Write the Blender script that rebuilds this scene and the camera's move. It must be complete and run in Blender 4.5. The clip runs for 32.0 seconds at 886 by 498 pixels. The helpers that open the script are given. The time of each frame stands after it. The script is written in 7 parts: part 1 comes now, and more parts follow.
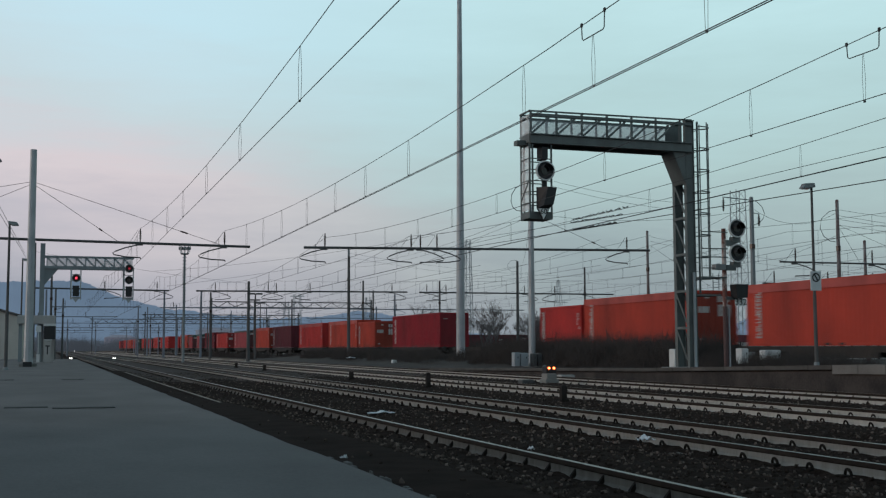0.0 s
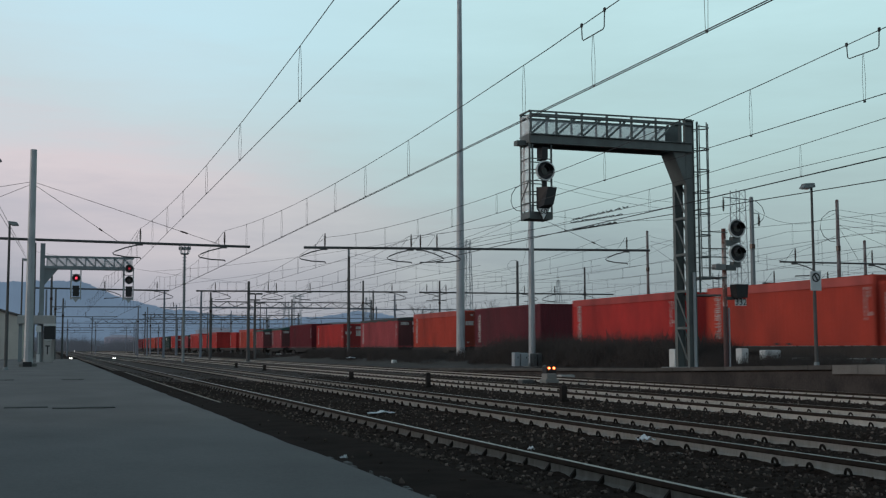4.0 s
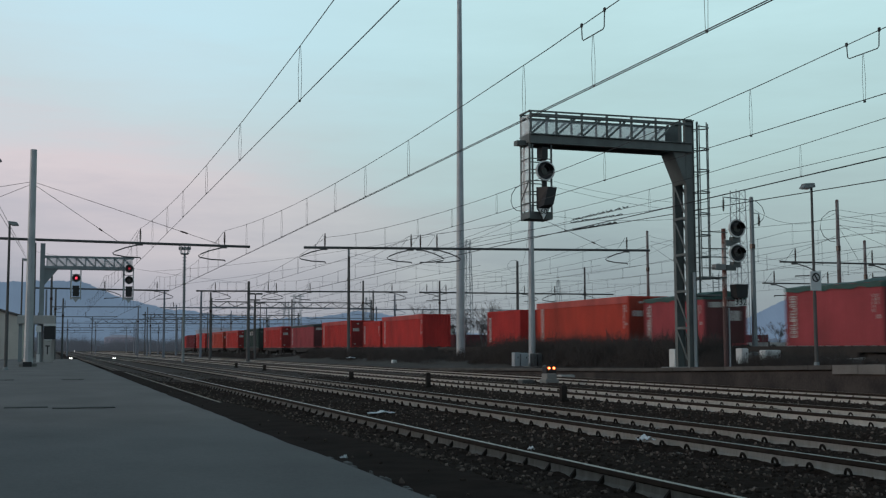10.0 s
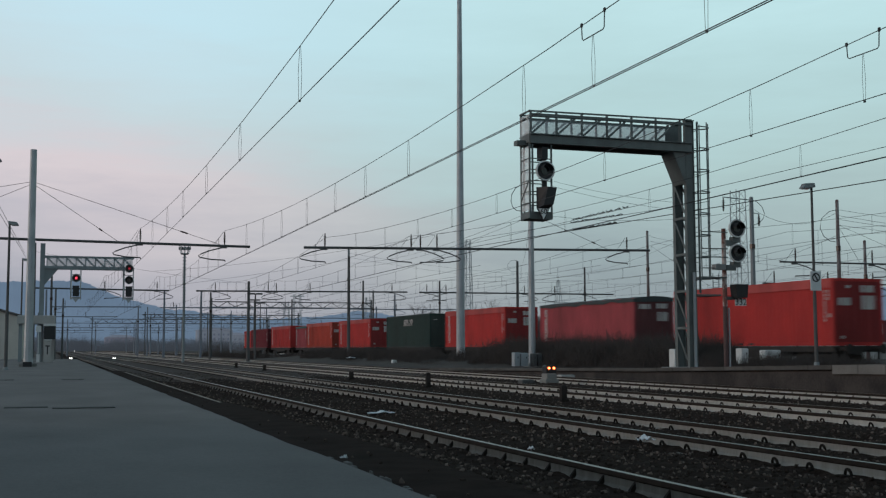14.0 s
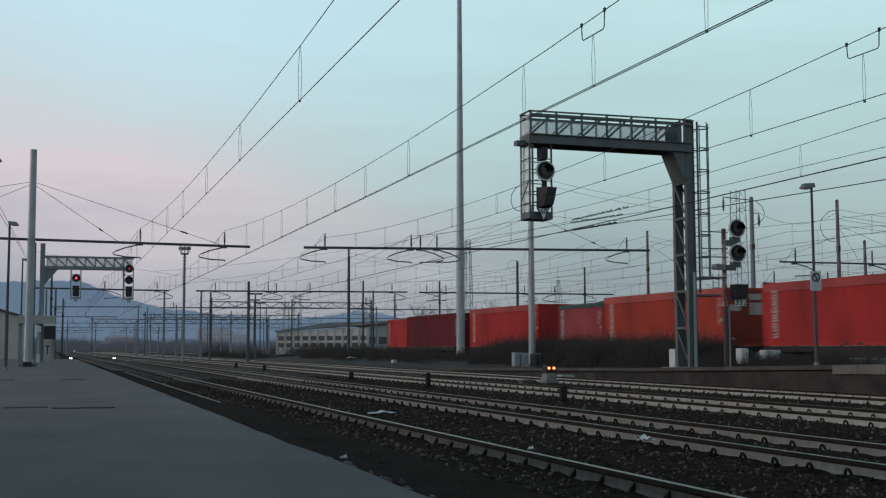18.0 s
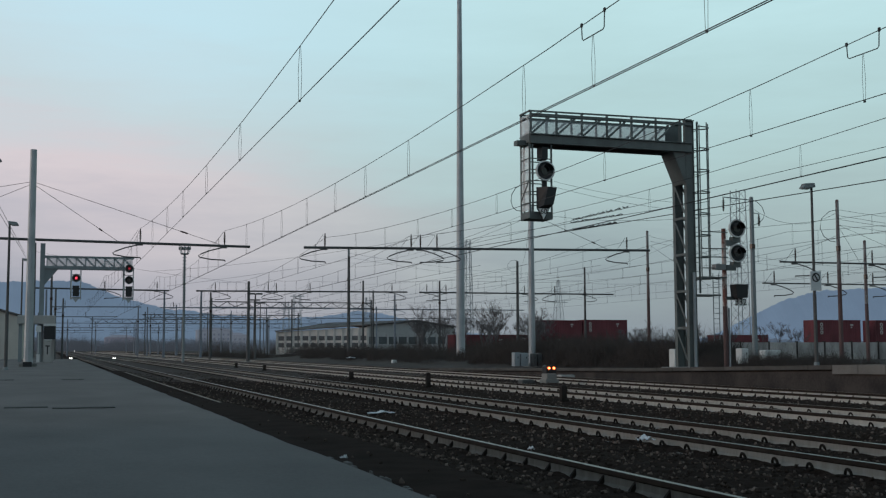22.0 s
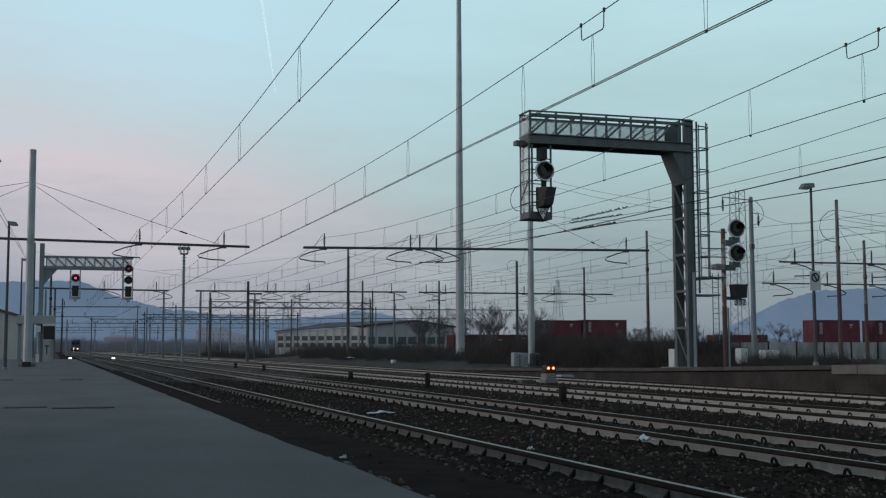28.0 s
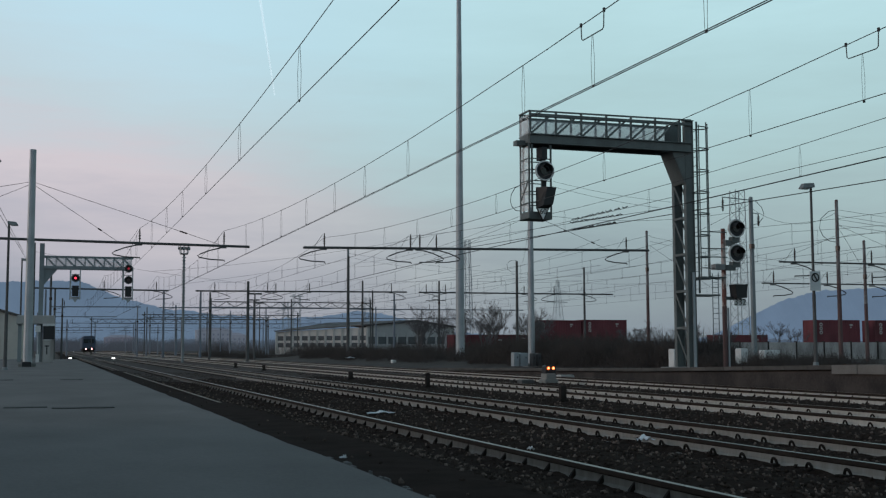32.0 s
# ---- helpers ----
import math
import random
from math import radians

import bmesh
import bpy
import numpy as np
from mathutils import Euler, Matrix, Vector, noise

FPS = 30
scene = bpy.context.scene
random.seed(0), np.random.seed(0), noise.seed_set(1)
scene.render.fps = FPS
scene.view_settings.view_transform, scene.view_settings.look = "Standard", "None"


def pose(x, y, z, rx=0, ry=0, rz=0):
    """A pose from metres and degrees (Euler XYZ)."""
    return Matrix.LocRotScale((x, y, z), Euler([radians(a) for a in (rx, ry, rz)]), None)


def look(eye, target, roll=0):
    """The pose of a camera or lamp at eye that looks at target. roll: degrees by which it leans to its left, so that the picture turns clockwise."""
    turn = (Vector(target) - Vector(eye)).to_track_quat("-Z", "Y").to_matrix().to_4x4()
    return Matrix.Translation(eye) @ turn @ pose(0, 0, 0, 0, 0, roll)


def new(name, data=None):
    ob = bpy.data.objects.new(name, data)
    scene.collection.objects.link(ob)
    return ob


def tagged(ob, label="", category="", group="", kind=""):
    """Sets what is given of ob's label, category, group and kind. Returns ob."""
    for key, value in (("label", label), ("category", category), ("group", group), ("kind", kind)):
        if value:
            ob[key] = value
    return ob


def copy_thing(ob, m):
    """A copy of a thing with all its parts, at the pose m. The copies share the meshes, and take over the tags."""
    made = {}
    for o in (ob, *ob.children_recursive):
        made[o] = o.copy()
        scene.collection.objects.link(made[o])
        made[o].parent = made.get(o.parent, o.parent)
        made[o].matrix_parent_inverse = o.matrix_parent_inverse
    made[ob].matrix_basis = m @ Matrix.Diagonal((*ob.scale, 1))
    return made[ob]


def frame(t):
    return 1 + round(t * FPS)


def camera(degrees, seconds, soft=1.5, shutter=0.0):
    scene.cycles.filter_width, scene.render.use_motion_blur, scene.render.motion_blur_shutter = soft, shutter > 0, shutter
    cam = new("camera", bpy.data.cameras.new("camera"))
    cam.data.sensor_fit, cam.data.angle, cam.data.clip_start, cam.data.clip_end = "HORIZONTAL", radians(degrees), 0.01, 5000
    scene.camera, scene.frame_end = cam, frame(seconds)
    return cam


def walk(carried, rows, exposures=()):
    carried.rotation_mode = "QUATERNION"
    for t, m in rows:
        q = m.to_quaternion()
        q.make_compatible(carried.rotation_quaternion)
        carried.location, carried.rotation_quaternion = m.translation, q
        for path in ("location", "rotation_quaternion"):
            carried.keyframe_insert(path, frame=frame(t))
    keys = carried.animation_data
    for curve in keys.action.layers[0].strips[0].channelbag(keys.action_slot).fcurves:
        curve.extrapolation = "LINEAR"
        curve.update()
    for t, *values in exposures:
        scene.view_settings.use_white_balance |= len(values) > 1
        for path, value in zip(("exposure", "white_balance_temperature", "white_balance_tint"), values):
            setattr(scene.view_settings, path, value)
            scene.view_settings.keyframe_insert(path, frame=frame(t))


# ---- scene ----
# Rail yard at dusk. x runs across the tracks, y along them, z = 0 is the top of the rails.
cam = camera(41.98, 32.0, soft=1.25, shutter=0.5)
EYE = (0.0, 0.0, 1.108)


def aim(turn, tilt, lean):
    """Camera pose: turned right of the tracks, tilted up, leaning, in degrees."""
    return pose(*EYE, 90 + tilt, 0, -turn) @ pose(0, 0, 0, 0, 0, lean)


BASE = (18.767, 4.873, -0.158)
walk(cam, [(0.0, aim(*BASE)), (24.6, aim(*BASE)), (25.0, aim(18.72, 4.845, -0.158)), (25.5, aim(18.735, 4.87, -0.158)),
           (26.5, aim(18.785, 4.873, -0.158)), (27.5, aim(18.795, 4.873, -0.158)), (32.0, aim(18.795, 4.873, -0.158))],
     exposures=[(0.0, 0.0, 6500, 10), (14.0, 0.0, 6500, 10), (23.0, -0.02, 6500, 10), (28.0, -0.08, 6350, 10), (32.0, -0.08, 6350, 10)])

# ---- world and sun ----
world = bpy.data.worlds.new("dusk")
scene.world = world
world.use_nodes = True
wt = world.node_tree
wt.nodes.clear()


def wnode(kind, **values):
    n = wt.nodes.new(kind)
    for key, value in values.items():
        n.inputs[key].default_value = value
    return n


w_out = wt.nodes.new("ShaderNodeOutputWorld")
w_bg = wt.nodes.new("ShaderNodeBackground")
w_sky = wt.nodes.new("ShaderNodeTexSky")
w_sky.sky_type = "NISHITA"
w_sky.sun_disc = False
w_sky.sun_elevation, w_sky.sun_rotation = radians(4), radians(281)
w_tc = wt.nodes.new("ShaderNodeTexCoord")
w_sep = wt.nodes.new("ShaderNodeSeparateXYZ")
wt.links.new(w_tc.outputs["Generated"], w_sep.inputs[0])
# two height ramps, pinkish haze on the sunset side and pale teal on the other, darkening towards the zenith
SKY_A = [(0.0, (0.27, 0.30, 0.38)), (0.05, (0.355, 0.37, 0.45)), (0.10, (0.50, 0.475, 0.54)), (0.14, (0.65, 0.582, 0.62)), (0.165, (0.595, 0.605, 0.65)), (0.20, (0.545, 0.655, 0.705)),
         (0.29, (0.53, 0.75, 0.845)), (0.37, (0.53, 0.75, 0.845)), (0.46, (0.26, 0.40, 0.50)), (0.7, (0.10, 0.155, 0.20))]
SKY_B = [(0.0, (0.21, 0.265, 0.32)), (0.05, (0.255, 0.325, 0.37)), (0.10, (0.335, 0.44, 0.466)), (0.16, (0.395, 0.545, 0.556)), (0.22, (0.442, 0.638, 0.660)), (0.29, (0.508, 0.742, 0.775)),
         (0.42, (0.25, 0.39, 0.47)), (0.7, (0.10, 0.155, 0.20))]
w_map = wt.nodes.new("ShaderNodeMapping")
w_map.inputs["Scale"].default_value = (1.5, 1.5, 9.0)
wt.links.new(w_tc.outputs["Generated"], w_map.inputs[0])
w_noise = wnode("ShaderNodeTexNoise", Scale=1.9, Detail=7.0, Roughness=0.6)
wt.links.new(w_map.outputs[0], w_noise.inputs["Vector"])
# cloud streaks shift the height at which each colour lies
w_shift = wt.nodes.new("ShaderNodeMath")
w_shift.operation = "MULTIPLY_ADD"
w_shift.inputs[1].default_value, w_shift.inputs[2].default_value = 0.16, -0.08
wt.links.new(w_noise.outputs["Fac"], w_shift.inputs[0])
w_h = wt.nodes.new("ShaderNodeMath")
w_h.operation = "ADD"
wt.links.new(w_sep.outputs["Z"], w_h.inputs[0])
wt.links.new(w_shift.outputs[0], w_h.inputs[1])


# the cloud bank sinks towards the east
w_sink = wt.nodes.new("ShaderNodeMath")
w_sink.operation = "MULTIPLY_ADD"
w_sink.inputs[1].default_value = 0.17
wt.links.new(w_sep.outputs["X"], w_sink.inputs[0])
wt.links.new(w_h.outputs[0], w_sink.inputs[2])


def sky_ramp(table, height):
    r = wt.nodes.new("ShaderNodeValToRGB")
    el = r.color_ramp.elements
    while len(el) < len(table):
        el.new(0.5)
    for e, (at, c) in zip(el, table):
        e.position, e.color = at, (*c, 1)
    wt.links.new(height.outputs[0], r.inputs[0])
    return r


w_a, w_b = sky_ramp(SKY_A, w_sink), sky_ramp(SKY_B, w_h)
w_side = wt.nodes.new("ShaderNodeMapRange")
w_side.interpolation_type = "SMOOTHSTEP"
w_side.inputs["From Min"].default_value, w_side.inputs["From Max"].default_value = 0.02, 0.46
wt.links.new(w_sep.outputs["X"], w_side.inputs["Value"])
w_mix = wt.nodes.new("ShaderNodeMixRGB")
wt.links.new(w_side.outputs[0], w_mix.inputs[0])
wt.links.new(w_a.outputs[0], w_mix.inputs[1])
wt.links.new(w_b.outputs[0], w_mix.inputs[2])
w_add = wt.nodes.new("ShaderNodeMixRGB")
w_add.blend_type = "ADD"
w_add.inputs[0].default_value = 0.02
wt.links.new(w_mix.outputs[0], w_add.inputs[1])
wt.links.new(w_sky.outputs[0], w_add.inputs[2])
# the side away from the sunset is dimmer
w_dot = wt.nodes.new("ShaderNodeVectorMath")
w_dot.operation = "DOT_PRODUCT"
w_dot.inputs[1].default_value = (-0.75, 0.66, 0.0)
wt.links.new(w_tc.outputs["Generated"], w_dot.inputs[0])
w_dim = wt.nodes.new("ShaderNodeMapRange")
w_dim.interpolation_type = "SMOOTHSTEP"
w_dim.inputs["From Min"].default_value, w_dim.inputs["From Max"].default_value = -0.75, 0.0
w_dim.inputs["To Min"].default_value = 0.82
wt.links.new(w_dot.outputs["Value"], w_dim.inputs["Value"])
w_fin = wt.nodes.new("ShaderNodeMixRGB")
w_fin.blend_type = "MULTIPLY"
w_fin.inputs[0].default_value = 1.0
wt.links.new(w_add.outputs[0], w_fin.inputs[1])
wt.links.new(w_dim.outputs[0], w_fin.inputs[2])
wt.links.new(w_fin.outputs[0], w_bg.inputs[0])
w_bg.inputs[1].default_value = 1.0
wt.links.new(w_bg.outputs[0], w_out.inputs[0])

sun_data = bpy.data.lights.new("sun", "SUN")
sun_data.energy, sun_data.angle, sun_data.color = 0.5, radians(25), (1.0, 0.86, 0.78)
sun = new("sun", sun_data)
sun.matrix_world = look((-40, 8, 9), (0, 0, 0))

# ---- materials ----


def mat(name, c1, c2=None, rough=0.8, metal=0.0, scale=3.0, fine=40.0, bump=0.2, spread=0.0, stretch=(1, 1, 1), amount=0.5, spec=0.5):
    """Two-scale noise between two colours, fine grain, bump, and a shift from piece to piece."""
    m = bpy.data.materials.new(name)
    m.use_nodes = True
    nt = m.node_tree
    b = nt.nodes["Principled BSDF"]
    c2 = c2 or tuple(v * 0.7 for v in c1)
    tc = nt.nodes.new("ShaderNodeTexCoord")
    mp = nt.nodes.new("ShaderNodeMapping")
    mp.inputs["Scale"].default_value = stretch
    nt.links.new(tc.outputs["Object"], mp.inputs[0])
    big = nt.nodes.new("ShaderNodeTexNoise")
    big.inputs["Scale"].default_value, big.inputs["Detail"].default_value = scale, 6
    small = nt.nodes.new("ShaderNodeTexNoise")
    small.inputs["Scale"].default_value, small.inputs["Detail"].default_value = fine, 4
    for n in (big, small):
        nt.links.new(mp.outputs[0], n.inputs["Vector"])
    ad = nt.nodes.new("ShaderNodeMath")
    ad.operation = "MULTIPLY_ADD"
    ad.inputs[1].default_value = 0.35
    nt.links.new(small.outputs["Fac"], ad.inputs[0])
    nt.links.new(big.outputs["Fac"], ad.inputs[2])
    rng = nt.nodes.new("ShaderNodeMapRange")
    rng.inputs["From Min"].default_value, rng.inputs["From Max"].default_value = 0.675 - 0.5 * amount, 0.675 + 0.5 * amount
    nt.links.new(ad.outputs[0], rng.inputs["Value"])
    mx = nt.nodes.new("ShaderNodeMixRGB")
    mx.inputs[1].default_value, mx.inputs[2].default_value = (*c1, 1), (*c2, 1)
    nt.links.new(rng.outputs[0], mx.inputs[0])
    out = mx.outputs[0]
    if spread:
        oi = nt.nodes.new("ShaderNodeObjectInfo")
        hs = nt.nodes.new("ShaderNodeHueSaturation")
        mr = nt.nodes.new("ShaderNodeMapRange")
        mr.inputs["To Min"].default_value, mr.inputs["To Max"].default_value = 1 - spread, 1 + spread
        nt.links.new(oi.outputs["Random"], mr.inputs["Value"])
        nt.links.new(mr.outputs[0], hs.inputs["Value"])
        nt.links.new(out, hs.inputs["Color"])
        out = hs.outputs[0]
    nt.links.new(out, b.inputs["Base Color"])
    b.inputs["Roughness"].default_value, b.inputs["Metallic"].default_value = rough, metal
    b.inputs["Specular IOR Level"].default_value = spec
    if bump:
        bp = nt.nodes.new("ShaderNodeBump")
        bp.inputs["Strength"].default_value, bp.inputs["Distance"].default_value = bump, 0.02
        nt.links.new(ad.outputs[0], bp.inputs["Height"])
        nt.links.new(bp.outputs[0], b.inputs["Normal"])
    return m


def glow(name, colour, strength):
    m = bpy.data.materials.new(name)
    m.use_nodes = True
    b = m.node_tree.nodes["Principled BSDF"]
    b.inputs["Base Color"].default_value = (*colour, 1)
    b.inputs["Emission Color"].default_value = (*colour, 1)
    b.inputs["Emission Strength"].default_value = strength
    return m


def paint(name, c, dirt=None, spread=0.06, rough=0.6):
    return mat(name, c, dirt or tuple(v * 0.52 + 0.010 for v in c), rough, 0.0, 0.8, 14.0, 0.05, spread, (1.0, 1.0, 0.3), 0.46, 0.12)


M_ASPHALT = mat("platform_asphalt", (0.184, 0.174, 0.167), (0.116, 0.110, 0.106), 0.86, 0, 0.8, 34, 0.6, 0, (1, 0.5, 1), 0.55, 0.18)
M_PATCH = mat("asphalt_patch", (0.10, 0.102, 0.10), None, 0.9, 0, 2, 60, 0.15, spec=0.2)
M_WORN = mat("worn_asphalt_strip", (0.155, 0.147, 0.145), (0.105, 0.10, 0.098), 0.9, 0, 2.5, 40, 0.4, spec=0.15)
M_KERB = mat("kerb_stone", (0.16, 0.16, 0.15), (0.09, 0.085, 0.08), 0.9, 0, 2.5, 30, 0.3, 0.15)
M_BALLAST = mat("ballast", (0.0180, 0.0124, 0.0103), (0.041, 0.029, 0.0240), 0.97, 0, 6.0, 45, 1.0, 0, (1, 1, 1), 0.5, 0.02)
# rust-brown far ballast, made paler to carry the distance haze
M_BALLAST_FARHAZE = mat("rusty_haze_pale_ballast", (0.046, 0.037, 0.034), (0.088, 0.071, 0.063), 0.95, 0, 3.0, 30, 0.8, 0, (1, 1, 1), 0.5, 0.1)
M_STONE = mat("ballast_stone", (0.026, 0.0200, 0.0172), (0.070, 0.0545, 0.0465), 0.95, 0, 3.0, 60, 0.4, 0, (1, 1, 1), 0.45, 0.03)


def vary_by_island(m, low, high, power):
    """Each loose piece of the mesh takes its own brightness; few are pale."""
    nt = m.node_tree
    b = nt.nodes["Principled BSDF"]
    src = b.inputs["Base Color"].links[0].from_socket
    geo = nt.nodes.new("ShaderNodeNewGeometry")
    pw = nt.nodes.new("ShaderNodeMath")
    pw.operation = "POWER"
    pw.inputs[1].default_value = power
    mr = nt.nodes.new("ShaderNodeMapRange")
    mr.inputs["To Min"].default_value, mr.inputs["To Max"].default_value = low, high
    hs = nt.nodes.new("ShaderNodeHueSaturation")
    nt.links.new(geo.outputs["Random Per Island"], pw.inputs[0])
    nt.links.new(pw.outputs[0], mr.inputs["Value"])
    nt.links.new(mr.outputs[0], hs.inputs["Value"])
    nt.links.new(src, hs.inputs["Color"])
    nt.links.new(hs.outputs[0], b.inputs["Base Color"])


vary_by_island(M_STONE, 0.8, 4.2, 4.0)
M_EARTH = mat("oily_earth", (0.0205, 0.0140, 0.0118), (0.035, 0.0242, 0.0203), 0.97, 0, 2.2, 40, 0.35, spec=0.02)
M_SOIL = mat("yard_soil", (0.038, 0.031, 0.027), (0.072, 0.058, 0.049), 0.9, 0, 0.5, 12, 0.6, spec=0.25)
M_SLEEPER = mat("concrete_sleeper", (0.20, 0.187, 0.172), (0.09, 0.08, 0.072), 0.9, 0, 3, 40, 0.2, 0.15)
M_WEB = mat("rail_web_dust", (0.31, 0.292, 0.268), (0.20, 0.183, 0.163), 0.85, 0, 2.0, 30, 0.1, 0, (1, 5.0, 0.4))
M_WEB_PALE = mat("pale_rail_web_dust", (0.50, 0.475, 0.44), (0.34, 0.315, 0.285), 0.85, 0, 2.0, 30, 0.1, 0, (1, 5.0, 0.4))
M_HEADSIDE = mat("rail_head_side", (0.022, 0.016, 0.0135), (0.042, 0.031, 0.025), 0.8, 0, 4, 50, 0.1, spec=0.1)
M_WEB_DARK = mat("grimy_rail_web", (0.15, 0.143, 0.132), (0.085, 0.077, 0.068), 0.9, 0, 2.0, 30, 0.15, 0, (1, 5.0, 0.4))
M_RUN = mat("rail_running_band", (0.30, 0.250, 0.222), (0.19, 0.160, 0.142), 0.38, 1.0, 2, 40, 0.02)
M_DULL_RUN = mat("dull_running_band", (0.26, 0.235, 0.21), (0.17, 0.15, 0.13), 0.45, 0.7, 2, 40, 0.05)
M_RUST_RUN = mat("rusty_running_band", (0.24, 0.17, 0.12), (0.13, 0.09, 0.06), 0.55, 0.6, 2, 40, 0.1)
M_CLIP = mat("spring_clip", (0.013, 0.011, 0.010), (0.024, 0.019, 0.016), 0.8, 0, 20, 80, 0.1, spec=0.1)
M_CONC = mat("weathered_concrete", (0.26, 0.255, 0.24), (0.16, 0.155, 0.145), 0.9, 0, 0.8, 20, 0.3, 0.08)
M_GALV = mat("galvanised_steel", (0.42, 0.45, 0.47), (0.31, 0.335, 0.35), 0.5, 0.35, 1.2, 25, 0.05)
M_MAST = mat("grey_painted_mast", (0.24, 0.275, 0.285), (0.165, 0.19, 0.2), 0.6, 0.1, 0.8, 20, 0.08)
M_DARKMAST = mat("dark_weathered_mast", (0.11, 0.112, 0.112), (0.065, 0.062, 0.06), 0.7, 0.1, 1.0, 20, 0.1)
# far steel: the pale blue in its colour stands in for distance haze
M_FARSTEEL = mat("haze_tinted_steel", (0.22, 0.245, 0.29), (0.16, 0.18, 0.21), 0.7, 0.1, 1.0, 20, 0.05)
M_RUSTMAST = mat("rust_brown_mast", (0.155, 0.085, 0.082), (0.075, 0.05, 0.048), 0.75, 0.1, 1.0, 20, 0.1)
M_FLAKED = mat("flaked_mast_paint", (0.27, 0.265, 0.265), (0.15, 0.105, 0.10), 0.75, 0.1, 2.0, 20, 0.1, 0, (1, 1, 0.4), 0.15)
M_GANTRY = mat("green_grey_gantry_paint", (0.155, 0.180, 0.175), (0.088, 0.096, 0.092), 0.6, 0.1, 1.3, 25, 0.06, 0, (1, 1, 0.5))
M_WIRE = mat("tarnished_copper_wire", (0.045, 0.047, 0.047), (0.03, 0.03, 0.03), 0.5, 0.5, 2, 20, 0)
M_INS = mat("brown_insulator", (0.05, 0.03, 0.022), None, 0.25, 0, 4, 20, 0)
M_BLACK = mat("matt_black", (0.012, 0.013, 0.014), (0.02, 0.02, 0.022), 0.6, 0, 5, 40, 0.02)
M_LENS = mat("dark_lens_glass", (0.006, 0.007, 0.008), None, 0.12, 0, 5, 40, 0)
M_WHITE = mat("white_paint", (0.72, 0.73, 0.72), (0.55, 0.55, 0.53), 0.6, 0, 2, 30, 0.05, 0.04)
M_LITTER = mat("white_litter", (0.78, 0.80, 0.82), (0.6, 0.62, 0.64), 0.6, 0, 8, 40, 0.3)
M_LAMP = mat("lamp_housing", (0.27, 0.28, 0.28), None, 0.5, 0.2, 3, 30, 0.02)
M_LAMPGLASS = mat("unlit_lamp_glass", (0.4, 0.42, 0.42), None, 0.2, 0, 3, 30, 0)
M_RED_ON = glow("red_signal_light", (1.0, 0.06, 0.10), 1.7)
M_RED_DIM = glow("dim_red_signal_light", (0.45, 0.03, 0.05), 0.5)
M_ORANGE_ON = glow("orange_signal_light", (1.0, 0.17, 0.03), 2.0)
M_ORANGE_CORE = glow("orange_signal_core", (1.0, 0.42, 0.16), 4.5)
M_WHITE_ON = glow("white_signal_light", (1.0, 0.97, 0.95), 5.0)
M_HEAD_ON = glow("headlight", (1.0, 0.40, 0.38), 7.0)
M_PALECONC = mat("pale_concrete", (0.46, 0.45, 0.43), (0.33, 0.32, 0.305), 0.9, 0, 0.8, 20, 0.2)

# ---- mesh building ----


